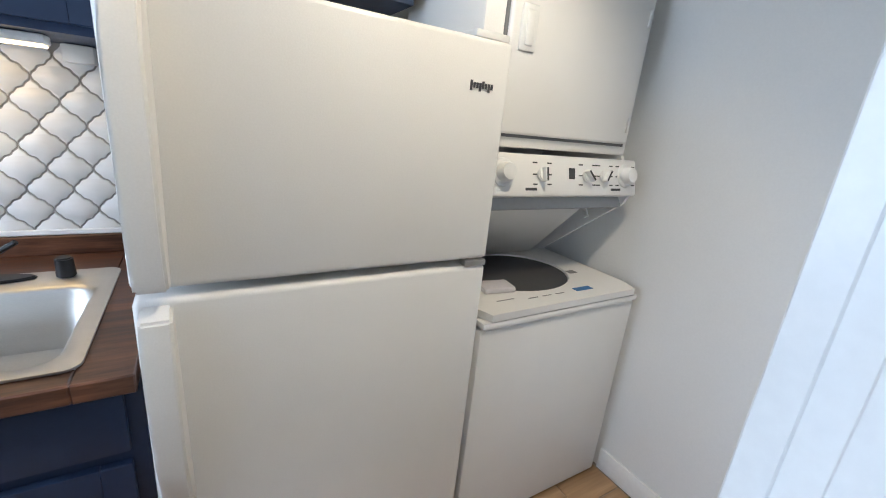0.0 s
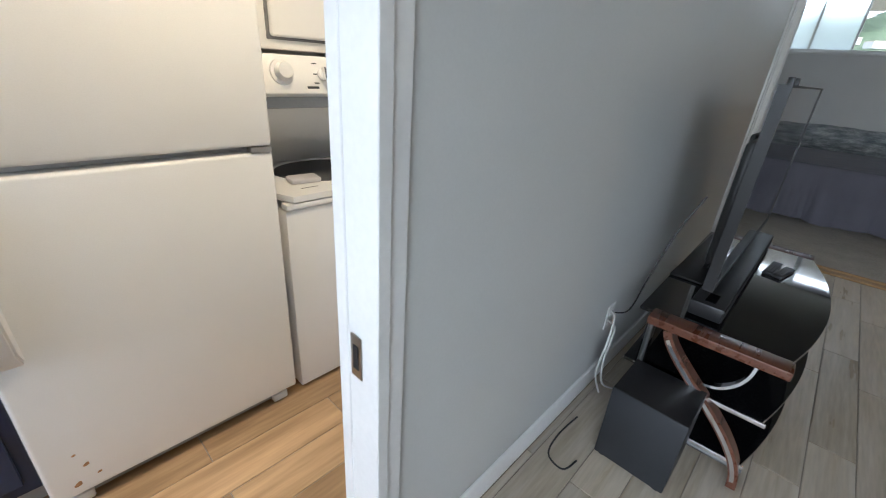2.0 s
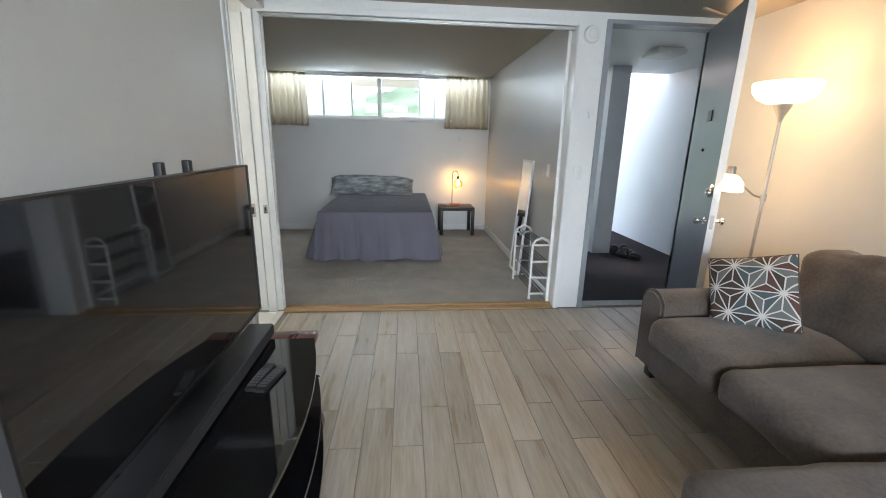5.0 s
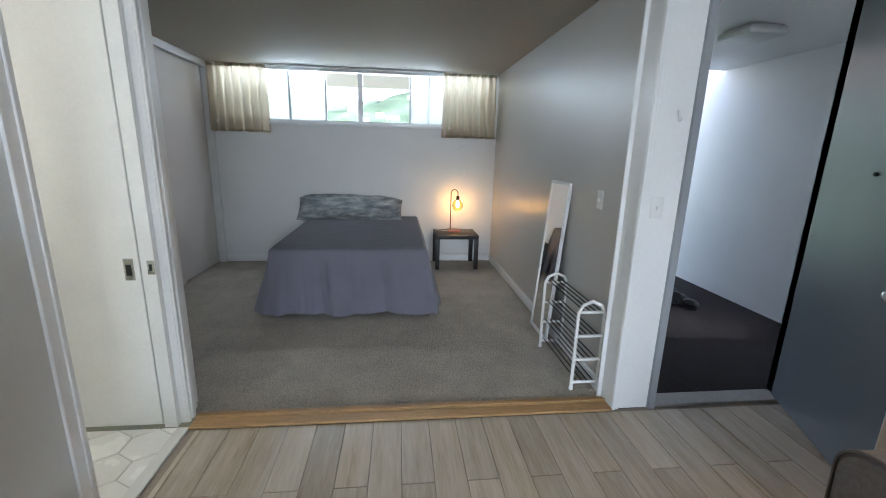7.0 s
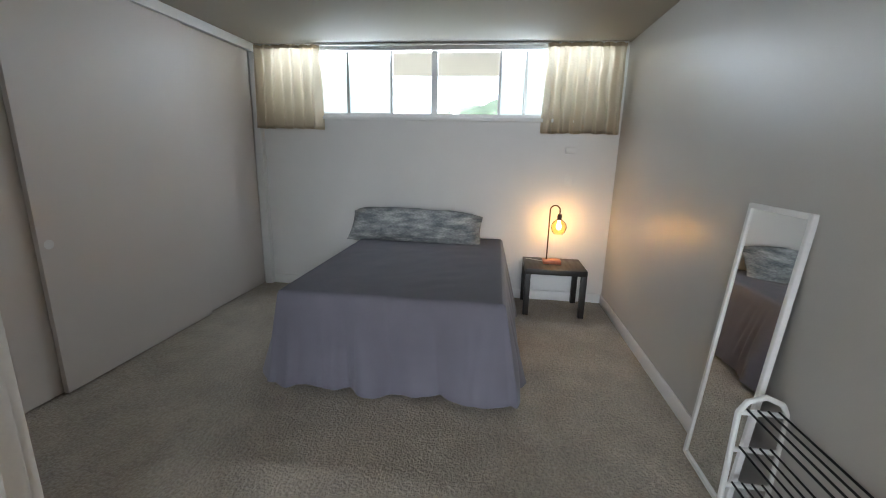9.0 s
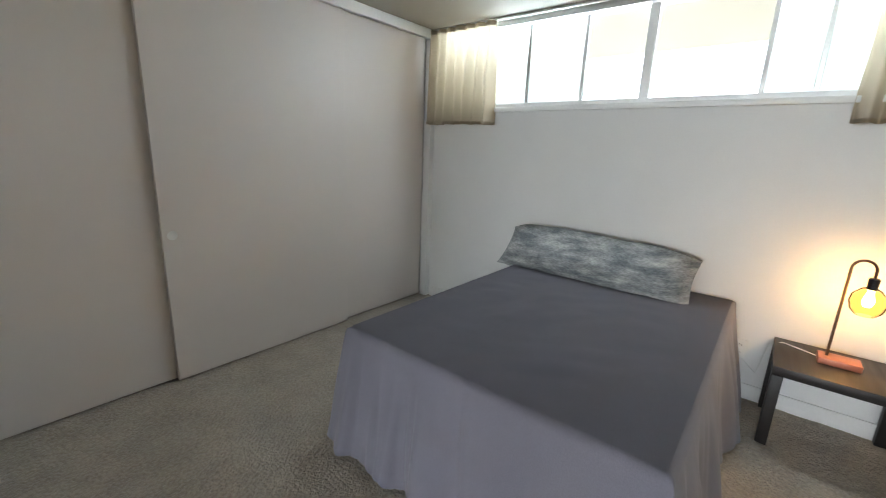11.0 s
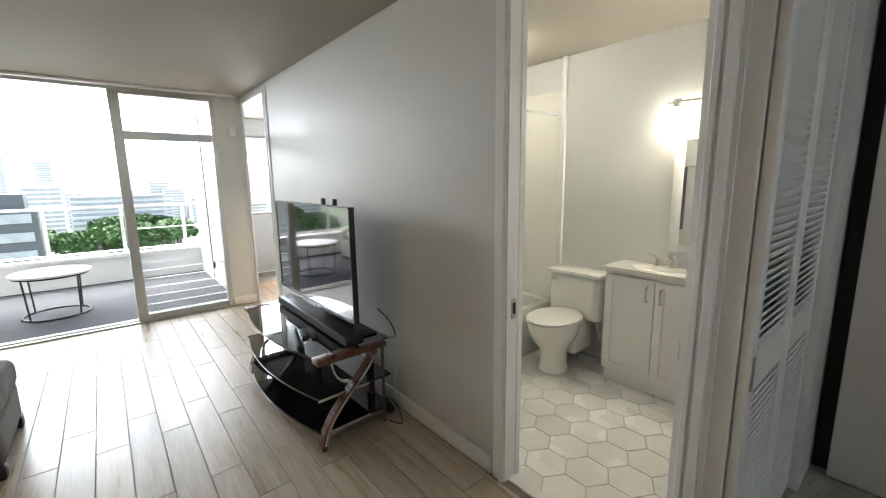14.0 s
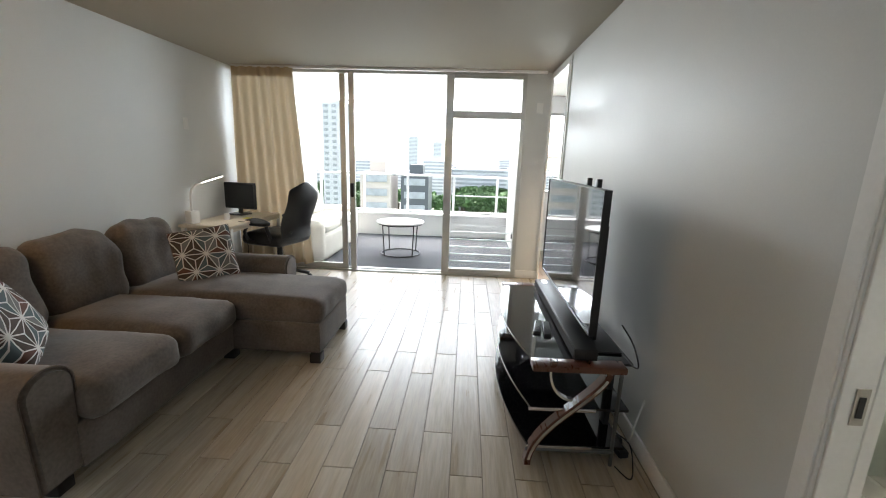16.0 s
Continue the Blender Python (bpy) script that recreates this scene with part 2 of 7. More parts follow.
# ---- mesh helpers ----
def box(x0, y0, z0, x1, y1, z1, bevel=0.0, segments=2):
    bm = bmesh.new()
    bmesh.ops.create_cube(bm, size=1.0)
    for v in bm.verts:
        v.co = Vector((x0 + (v.co.x + 0.5) * (x1 - x0), y0 + (v.co.y + 0.5) * (y1 - y0), z0 + (v.co.z + 0.5) * (z1 - z0)))
    if bevel:
        bmesh.ops.bevel(bm, geom=bm.edges[:], offset=bevel, segments=segments, affect="EDGES", profile=0.5)
    return bm


def cyl(r0, r1, z0, z1, n=24, bevel=0.0):
    bm = bmesh.new()
    bmesh.ops.create_cone(bm, cap_ends=True, cap_tris=False, segments=n, radius1=r0, radius2=r1, depth=z1 - z0)
    bmesh.ops.translate(bm, verts=bm.verts[:], vec=(0, 0, (z0 + z1) / 2))
    if bevel:
        rims = [e for e in bm.edges if abs(e.verts[0].co.z - e.verts[1].co.z) < 1e-6]
        bmesh.ops.bevel(bm, geom=rims, offset=bevel, segments=2, affect="EDGES")
    return bm


def moved(bm, *args):
    bm.transform(pose(*args) if len(args) > 1 else args[0])
    return bm


def joined(*bms):
    out = bmesh.new()
    for b in bms:
        me = bpy.data.meshes.new("joint")
        b.to_mesh(me)
        b.free()
        out.from_mesh(me)
        bpy.data.meshes.remove(me)
    return out


def tube(points, radius, n=8, closed=False):
    """A round bar along a line of points."""
    bm = bmesh.new()
    pts = [Vector(p) for p in points]
    rings, count = [], len(pts)
    side = None
    for i, p in enumerate(pts):
        a = pts[(i - 1) % count] if (i or closed) else p
        b = pts[(i + 1) % count] if (i < count - 1 or closed) else p
        d = (b - a).normalized()
        if side is None:
            side = d.orthogonal().normalized()
        side = (side - d * side.dot(d)).normalized()
        up = d.cross(side)
        rings.append([bm.verts.new(p + radius * (math.cos(2 * math.pi * k / n) * side + math.sin(2 * math.pi * k / n) * up)) for k in range(n)])
    for i in range(count if closed else count - 1):
        r, s = rings[i], rings[(i + 1) % count]
        for k in range(n):
            bm.faces.new((r[k], r[(k + 1) % n], s[(k + 1) % n], s[k]))
    if not closed:
        bm.faces.new(rings[0][::-1])
        bm.faces.new(rings[-1])
    bmesh.ops.recalc_face_normals(bm, faces=bm.faces[:])
    return bm


def lathe(profile, n=32):
    """Turns (radius, height) pairs about the upright axis."""
    bm = bmesh.new()
    rings = [[bm.verts.new((r * math.cos(2 * math.pi * k / n), r * math.sin(2 * math.pi * k / n), z)) for k in range(n)] for r, z in profile]
    for r, s in zip(rings, rings[1:]):
        for k in range(n):
            bm.faces.new((r[k], r[(k + 1) % n], s[(k + 1) % n], s[k]))
    for ring in (rings[0][::-1], rings[-1]):
        if (ring[0].co - ring[n // 2].co).length > 1e-4:
            bm.faces.new(ring)
    bmesh.ops.remove_doubles(bm, verts=bm.verts[:], dist=1e-6)
    bmesh.ops.recalc_face_normals(bm, faces=bm.faces[:])
    return bm


def sheet(nu, nv, place, thick=0.0):
    """A grid of nu by nv cells, each corner put by place(u, v); thick gives it a back side."""
    bm = bmesh.new()
    g = [[bm.verts.new(place(i / nu, j / nv)) for j in range(nv + 1)] for i in range(nu + 1)]
    for i in range(nu):
        for j in range(nv):
            bm.faces.new((g[i][j], g[i + 1][j], g[i + 1][j + 1], g[i][j + 1]))
    if thick:
        bmesh.ops.solidify(bm, geom=bm.faces[:], thickness=thick)
    bmesh.ops.recalc_face_normals(bm, faces=bm.faces[:])
    return bm


def ribbon(points, width_dir, width, thick):
    """A flat bar bent along a line of points: width across, thick in the plane of the bend."""
    bm = bmesh.new()
    pts, w = [Vector(p) for p in points], Vector(width_dir).normalized() * width / 2
    rings = []
    for i, p in enumerate(pts):
        d = (pts[min(i + 1, len(pts) - 1)] - pts[max(i - 1, 0)]).normalized()
        h = d.cross(w).normalized() * thick / 2
        rings.append([bm.verts.new(p + a * w + b * h) for a, b in ((-1, -1), (1, -1), (1, 1), (-1, 1))])
    for r, s in zip(rings, rings[1:]):
        for k in range(4):
            bm.faces.new((r[k], r[(k + 1) % 4], s[(k + 1) % 4], s[k]))
    bm.faces.new(rings[0][::-1])
    bm.faces.new(rings[-1])
    bmesh.ops.recalc_face_normals(bm, faces=bm.faces[:])
    return bm


def cushion(lx, ly, lz, puff=0.25, n=14, sag=0.0, wrinkle=0.006, seed=0.0, crown=0.03):
    """A stuffed block, rounded at its edges and slightly uneven, on z = 0 and centred in x and y."""
    bm = bmesh.new()
    bmesh.ops.create_cube(bm, size=2.0)
    bmesh.ops.subdivide_edges(bm, edges=bm.edges[:], cuts=n, use_grid_fill=True)
    r = puff * min(lx, ly, lz)
    half = Vector((lx / 2, ly / 2, lz / 2))
    for v in bm.verts:
        p = Vector((v.co.x * half.x, v.co.y * half.y, v.co.z * half.z))
        core = Vector([max(-half[i] + r, min(half[i] - r, p[i])) for i in range(3)])
        off = p - core
        if off.length > 1e-6:
            p = core + off.normalized() * r
        u, w = v.co.x, v.co.y
        p.z += (crown if v.co.z > 0 else -crown * 0.2) * (1 - u * u) * (1 - w * w) * (1 if abs(v.co.z) > 0.2 else 0)
        q = noise.noise(Vector((p.x * 7 + seed, p.y * 7, p.z * 7)))
        p += p.normalized() * wrinkle * q
        v.co = p + Vector((0, 0, half.z))
    return bm


def throw_pillow(w, h, t, n=18, seed=0.0):
    """A square stuffed pillow in the xz plane, pinched at its corners."""
    bm = bmesh.new()
    grid = {}
    for s in (1, -1):
        for i in range(n + 1):
            for j in range(n + 1):
                u, v = 2 * i / n - 1, 2 * j / n - 1
                swell = max(0.0, (1 - u ** 4) * (1 - v ** 4)) ** 0.5
                pinch = 1 - 0.07 * (u * u + v * v) + 0.10 * (u * u * v * v)
                edge = abs(u) == 1 or abs(v) == 1
                key = (i, j, 0 if edge else s)
                if key not in grid:
                    wob = 0.008 * noise.noise(Vector((u * 3 + seed, v * 3, s)))
                    grid[key] = bm.verts.new((u * w / 2 * pinch, s * (t / 2 * swell + wob) if not edge else 0, v * h / 2 * pinch))
        for i in range(n):
            for j in range(n):
                q = []
                for a, b in ((i, j), (i + 1, j), (i + 1, j + 1), (i, j + 1)):
                    q.append(grid.get((a, b, 0)) or grid[(a, b, s)])
                bm.faces.new(q if s < 0 else q[::-1])
    return bm


def mesh_of(bm, mat, name, smooth=35):
    me = bpy.data.meshes.new(name)
    bm.to_mesh(me)
    bm.free()
    for m in mat if isinstance(mat, (list, tuple)) else [mat]:
        me.materials.append(m)
    me.polygons.foreach_set("use_smooth", [True] * len(me.polygons))
    me.set_sharp_from_angle(angle=radians(smooth))
    return me


def part(name, bm, mat, parent=None, label="", smooth=35):
    ob = new(name, mesh_of(bm, mat, name, smooth))
    if parent:
        ob.parent = parent
    if label:
        ob["label"] = label
    return ob


def thing(name, at, label, category, group="", rz=0.0):
    ob = new(name)
    ob.matrix_world = pose(*at, 0, 0, rz)
    ob.empty_display_size = 0.1
    return tagged(ob, label, category, group)


def setting(name, bm, mat, label="", category="", smooth=35):
    return tagged(part(name, bm, mat, None, "", smooth), label, category, "", "structure")


def anchor(name, at, label="", category="", rz=0.0):
    return tagged(thing(name, at, label, category, "", rz), kind="structure")


# ---- the large structure ----
H, TVY, SOFAY, PX, GX = 2.45, 0.775, -3.02, 5.24, 0.40
BACKX, CLOSETY, KBACK, BBACK, BRIGHT = 8.69, 1.97, 2.42, 2.44, -1.60

setting("floor", box(0.30, -3.14, -0.20, 5.24, 0.80, -0.004), GROUT, "pale grout bed under grey-brown wood-look floor tiles", "floor")
setting("floor_kitchen", box(-1.30, 0.80, -0.20, 2.43, 2.54, -0.004), GROUT, "pale grout bed under wood-look kitchen tiles with warm lamplight in their colour", "floor")
setting("floor_bath", box(2.43, 0.80, -0.20, 5.24, 2.60, -0.004), HEXGROUT, "grey grout bed under hexagonal bathroom tiles", "floor")
setting("floor_corridor", box(5.34, -4.05, -0.20, 12.0, -1.80, -0.02), HALLCARPET, "dark brown corridor carpet outside the entrance door", "floor")


def carpet_place(u, v):
    x, y = 5.34 + u * (8.72 - 5.34), -1.62 + v * (2.75 + 1.62)
    return (x, y, 0.004 + 0.006 * noise.noise(Vector((x * 9, y * 9, 0.3))) + 0.005 * noise.noise(Vector((x * 28, y * 28, 4.1))))


setting("floor_bedroom", sheet(190, 240, carpet_place), CARPET, "short grey-beige cut-pile bedroom carpet, slightly matted", "carpet", 180)
setting("floor_bedroom_base", box(5.34, -1.62, -0.20, 8.72, 2.75, -0.02), GROUT, "concrete slab under the bedroom carpet", "floor")

# the wall with the television: a kitchen opening at one end, the bathroom opening at the other
setting("wall_television", joined(box(1.297, TVY, 0, 4.537, TVY + 0.106, H), box(0.30, TVY, 2.36, 1.297, TVY + 0.106, H), box(4.537, TVY, 2.36, 5.23, TVY + 0.106, H)), WALL,
        "light grey painted wall behind the television", "wall")
setting("wall_sofa", box(-2.30, SOFAY - 0.12, -0.2, 5.36, SOFAY, H), WALL, "light grey painted wall behind the sofa", "wall")
setting("wall_pier", box(0.30, 0.49, 0, 0.42, TVY, H), WALL, "narrow grey wall beside the balcony door", "wall")
setting("wall_partition", joined(box(PX, -1.59 - 0.23, 0, PX + 0.12, -1.59, H), box(PX, -1.59, 2.36, PX + 0.12, 0.83, H), box(PX, -2.74, 2.40, PX + 0.12, -1.82, H),
        box(PX, SOFAY, 0, PX + 0.12, -2.74, H)), WHITE, "white painted post and header between living room and bedroom", "wall")
setting("wall_bedroom_side", box(PX + 0.12, -1.80, 0, BACKX, BRIGHT, H), SIDEWALL, "semi-gloss bedroom wall, darker than the other grey walls", "wall")
WY0, WY1, WZ0, WZ1 = -1.50, 1.86, 1.79, 2.43
setting("wall_bedroom_back", joined(box(BACKX, -1.80, -0.2, BACKX + 0.15, 2.75, WZ0), box(BACKX, -1.80, WZ0, BACKX + 0.15, WY0, H), box(BACKX, WY1, WZ0, BACKX + 0.15, 2.75, H),
        box(BACKX, WY0, WZ1, BACKX + 0.15, WY1, H)), WHITEWALL, "pale blue-grey painted wall below the bedroom window", "wall")
setting("wall_closet_back", box(5.34, 2.65, 0, BACKX, 2.75, H), WHITEWALL, "white closet back wall", "wall")
setting("wall_kitchen_side", box(2.31, TVY + 0.106, 0, 2.43, 2.54, H), WHITEWALL, "white painted kitchen side wall", "wall")
setting("wall_kitchen_back", box(-1.30, KBACK, 0, 2.31, KBACK + 0.12, H), WHITEWALL, "white painted kitchen back wall", "wall")
setting("wall_kitchen_window", joined(box(-1.42, 0.62, 0, -1.30, 2.54, 0.95), box(-1.42, 0.62, 2.2, -1.30, 2.54, H), box(-1.42, 0.62, 0.95, -1.30, 1.0, 2.2), box(-1.42, 2.1, 0.95, -1.30, 2.54, 2.2)), WHITEWALL,
        "white kitchen wall around a louvred window", "wall")
setting("wall_kitchen_balcony", joined(box(-2.30, 0.62, -0.2, 0.30, 0.74, H), box(-1.30, 0.74, -0.2, 0.30, 0.80, H)), WHITEWALL, "white painted wall at the end of the balcony", "wall")
setting("wall_bath_back", box(2.43, BBACK, 0, 5.50, BBACK + 0.12, H), WALL, "grey-white painted bathroom back wall", "wall")
setting("wall_bath_tub", box(2.90, TVY + 0.106, 0, 3.0, BBACK, H), WHITEWALL, "white bathroom wall beside the tub", "wall")
setting("wall_bath_closet", box(5.275, 0.93, 0, 5.34, BBACK, H), WHITEWALL, "white wall between bathroom and louvred closet", "wall")
setting("wall_corner_post", joined(box(5.28, 0.83, 0, 5.36, 0.93, H), box(5.245, 0.866, 0, 5.28, 0.93, H)), WHITE, "white painted corner post between bathroom and bedroom openings", "wall")
setting("wall_corner_stile", box(5.36, 0.84, 0, 5.415, 0.93, H), WHITE, "white painted stile beside the louvred door", "wall")
setting("wall_louvre_end", box(5.36, 1.77, 0, 5.485, 2.65, H), WHITE, "white painted stile beside the closet", "wall")
setting("wall_louvre_back", box(5.34, 1.77, 0, 5.36, BBACK, H), WHITE, "white closet return wall", "wall")
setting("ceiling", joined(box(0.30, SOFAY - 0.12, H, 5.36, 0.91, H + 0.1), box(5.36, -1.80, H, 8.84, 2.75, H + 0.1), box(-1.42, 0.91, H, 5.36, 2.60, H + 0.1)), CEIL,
        "lightly textured off-white ceiling with its shade put into a dark beige tone", "ceiling")
setting("ceiling_corridor", box(5.36, -4.2, H - 0.02, 7.7, -1.80, H + 0.1), WHITEWALL, "white corridor ceiling", "ceiling")
setting("ceiling_balcony", box(-2.45, SOFAY - 0.12, H, 0.30, 0.62, H + 0.2), WHITEWALL, "white balcony ceiling slab", "ceiling")
setting("wall_corridor", box(5.0, -4.05, -0.2, 11.0, -3.92, H), WHITEWALL, "white painted corridor wall in daylight", "wall")
setting("wall_corridor_end", box(5.0, -3.92, -0.2, 5.24, SOFAY - 0.12, H), WHITEWALL, "white painted corridor end wall", "wall")
setting("pillar", box(7.20, -3.11, -0.02, 8.50, -2.86, H - 0.02), M("grey_pillar_paint", (0.40, 0.41, 0.42), 0.5, var=0.05), "grey painted corridor pillar", "pillar")

# baseboards, each with a rounded top edge
for name, b in (("baseboard_television", (1.362, TVY - 0.014, 0, 4.457, TVY, 0.10)), ("baseboard_sofa", (0.42, SOFAY, 0, PX, SOFAY + 0.014, 0.10)),
                ("baseboard_pier", (0.42, 0.50, 0, 0.434, TVY - 0.014, 0.10)), ("baseboard_bedroom_back", (BACKX - 0.014, BRIGHT, 0, BACKX, CLOSETY - 0.05, 0.10)),
                ("baseboard_bedroom_side", (PX + 0.14, BRIGHT, 0, BACKX - 0.014, BRIGHT + 0.014, 0.10)), ("baseboard_kitchen", (2.296, TVY + 0.106, 0, 2.31, 1.62, 0.10))):
    setting(name, box(*b, bevel=0.005), WHITE, "white painted baseboard", "baseboard")


def casing(name, plane, y_or_x0, y_or_x1, top, axis, side, width=0.07, label="white painted door casing"):
    """Stepped trim round an opening in a wall; side is the way that it stands proud."""
    bms = []
    for inner, w, d in ((0.0, width, 0.012), (0.008, width * 0.45, 0.020)):
        lo, hi = y_or_x0 - w + inner, y_or_x1 + w - inner
        strips = ((lo, 0, y_or_x0 + inner, top + w), (y_or_x1 - inner, 0, hi, top + w), (y_or_x0 + inner, top, y_or_x1 - inner, top + w))
        for a0, z0, a1, z1 in strips:
            z1 = min(z1, H - 0.003)
            p0, p1 = sorted((plane, plane + side * d))
            bms.append(box(a0, p0, z0, a1, p1, z1, 0.002, 1) if axis == "x" else box(p0, a0, z0, p1, a1, z1, 0.002, 1))
    return setting(name, joined(*bms), WHITE, label, "door trim")


casing("trim_kitchen_opening", TVY, 0.51, 1.297, 2.36, "x", -1, 0.063)
setting("trim_bath_opening", joined(box(4.472, TVY - 0.012, 0, 4.537, TVY, 2.43, 0.002, 1), box(4.512, TVY - 0.020, 0, 4.532, TVY - 0.012, 2.40, 0.002, 1), box(4.537, TVY - 0.012, 2.36, 5.23, TVY, 2.43, 0.002, 1)), WHITE, "white painted door casing", "door trim")
setting("trim_bedroom_opening", joined(box(PX - 0.012, -1.635, 0, PX, -1.59, 2.39, 0.002, 1), box(PX - 0.020, -1.61, 0, PX - 0.012, -1.592, 2.365, 0.002, 1), box(PX - 0.012, -1.59, 2.345, PX, 0.83, 2.39, 0.002, 1),
        box(5.281, 0.818, 0, 5.300, 0.83, 2.345, 0.002, 1), box(5.315, 0.815, 0, 5.345, 0.83, 2.345, 0.002, 1)), WHITE, "white painted casing round the wide bedroom opening", "door trim")
setting("trim_bedroom_inside", joined(box(PX + 0.12, -1.60, 0, PX + 0.132, -1.565, 2.38, 0.002, 1), box(PX + 0.12, -1.565, 2.345, PX + 0.132, 0.83, 2.38, 0.002, 1)), WHITE, "white painted casing on the bedroom side", "door trim")

# jambs with the grooves of their sliding doors
for name, x0, x1, lab in (("jamb_kitchen", 1.289, 1.297, "white kitchen door jamb with a steel strike plate"), ("jamb_bath", 4.537, 4.545, "white bathroom door jamb with a steel strike plate")):
    j = anchor(name, (0, 0, 0), lab, "door jamb")
    s = -1 if x0 < 2 else 1
    part("jamb_board", box(x0, TVY - 0.004, 0, x1, TVY + 0.045, 2.36, 0.002, 1), WHITE, j)
    part("jamb_board", box(x0, TVY + 0.075, 0, x1, TVY + 0.110, 2.36, 0.002, 1), WHITE, j)
    part("groove", box(x0 + 0.003, TVY + 0.045, 0, x1 - 0.003, TVY + 0.075, 2.36), WHITE, j)
    zs = 0.80 if x0 < 2 else 0.89
    face = x0 if x0 < 2 else x1
    lo, hi = sorted((face, face + s * 0.003))
    part("strike_plate", box(lo, TVY + 0.028, zs - 0.05, hi, TVY + 0.062, zs + 0.05, 0.001, 1), NICKEL, j, "satin nickel strike plate")
    lo, hi = sorted((face + s * 0.003, face + s * 0.0045))
    part("strike_slot", box(lo, TVY + 0.037, zs - 0.028, hi, TVY + 0.053, zs + 0.028), RUBBER, j, "dark latch slot")

j = anchor("jamb_corner", (0, 0, 0), "white jamb of the bathroom opening with latch plate", "door jamb")
part("strike_plate", box(5.241, 0.869, 0.86, 5.245, 0.901, 0.93, 0.001, 1), NICKEL, j, "satin nickel strike plate")
part("strike_slot", box(5.239, 0.878, 0.88, 5.241, 0.892, 0.912), RUBBER, j)

d = anchor("door_bath", (0, 0, 0), "white flush bathroom door leaf with a recessed pull", "door")
part("leaf", box(5.248, 0.94, 0.02, 5.273, 1.72, 2.34, 0.002, 1), WHITE, d)
part("flush_pull", box(5.244, 0.965, 0.83, 5.248, 1.01, 0.94, 0.001, 1), NICKEL, d, "satin nickel flush pull")
part("pull_recess", box(5.242, 0.975, 0.855, 5.244, 1.0, 0.91), RUBBER, d)

# threshold strips
setting("threshold_bedroom", joined(box(5.21, -1.59, 0.0, 5.29, 0.80, 0.014, 0.004, 1), box(5.295, -1.59, 0.0, 5.345, 0.80, 0.018, 0.004, 1), box(5.30, -1.59, 0.018, 5.315, 0.80, 0.024, 0.002, 1)), PINE,
        "worn two-part pine threshold with a sliding track", "threshold")
setting("threshold_entrance", box(5.24, -2.74, -0.02, 5.36, -1.82, 0.012, 0.003, 1), M("grey_stone_sill", (0.34, 0.33, 0.31), 0.6, var=0.1, grain=0.1), "grey stone entrance threshold", "threshold")
setting("threshold_bath", box(4.537, 0.80, -0.004, 5.23, 0.86, 0.008, 0.003, 1), MARBLE, "white marble bathroom threshold", "threshold")
setting("track_bedroom", joined(box(5.27, -1.59, 2.335, 5.33, 0.80, 2.36), box(5.285, -1.59, 2.328, 5.290, 0.80, 2.335), box(5.31, -1.59, 2.328, 5.315, 0.80, 2.335)), ALU, "metal sliding door track in the header", "door track")

# bedroom window: six sliding panes between slim uprights
w = anchor("window_1", (0, 0, 0), "wide high bedroom window with sliding panes in white frames", "window")
part("window_frame", joined(box(BACKX - 0.01, WY0, WZ0, BACKX + 0.13, WY1, WZ0 + 0.035), box(BACKX, WY0, WZ1 - 0.03, BACKX + 0.13, WY1, WZ1), box(BACKX, WY0, WZ0 + 0.035, BACKX + 0.13, WY0 + 0.03, WZ1 - 0.03),
     box(BACKX, WY1 - 0.03, WZ0 + 0.035, BACKX + 0.13, WY1, WZ1 - 0.03)), WHITE, w)
part("window_sill", box(BACKX - 0.03, WY0 - 0.03, WZ0 - 0.03, BACKX - 0.001, WY1 + 0.03, WZ0 + 0.004, 0.004), WHITE, w)
edges = [WY0 + 0.03, -0.71, -0.47, 0.16, 0.59, 1.03, WY1 - 0.03]
for k, y in enumerate(edges[1:-1]):
    wide = 0.03 if k == 2 else 0.013
    part("mullion", box(BACKX + 0.05, y - wide, WZ0 + 0.035, BACKX + 0.09, y + wide, WZ1 - 0.03, 0.003, 1), WHITE if k in (1, 2, 3) else ALU, w)
for a, b in zip(edges, edges[1:]):
    p = part("pane", box(BACKX + 0.066, a + 0.012, WZ0 + 0.035, BACKX + 0.070, b - 0.012, WZ1 - 0.03), PANE if -0.5 < a < 0.5 else FROSTED, w)
    p.visible_shadow = False

# the balcony front: fixed and sliding panes, a glazed door with a transom
g = anchor("window_2", (0, 0, 0), "aluminium-framed floor-to-ceiling balcony doors", "sliding door")
part("head_rail", box(0.31, SOFAY, 2.40, 0.43, 0.49, H - 0.002, 0.003, 1), ALU, g)
part("sill_track", joined(box(0.30, SOFAY, -0.004, 0.44, 0.49, 0.016), box(0.33, SOFAY, 0.016, 0.345, 0.49, 0.03), box(0.375, SOFAY, 0.016, 0.39, 0.49, 0.03)), ALU, g)
for y0, y1, x0, x1 in ((-1.73, -1.66, 0.345, 0.385), (-1.61, -1.54, 0.385, 0.425), (-0.44, -0.35, 0.33, 0.43), (0.44, 0.49, 0.33, 0.43), (-3.02, -2.97, 0.345, 0.385)):
    part("stile", box(x0, y0, 0.016, x1, y1, 2.40, 0.003, 1), ALU, g)
part("transom_rail", box(0.34, -0.35, 1.93, 0.42, 0.44, 2.01, 0.003, 1), ALU, g)
part("bottom_rail", joined(box(0.35, -0.35, 0.016, 0.41, 0.44, 0.075), box(0.345, -2.97, 0.03, 0.385, -1.73, 0.08), box(0.35, -0.35, 2.37, 0.41, 0.44, 2.40)), ALU, g)
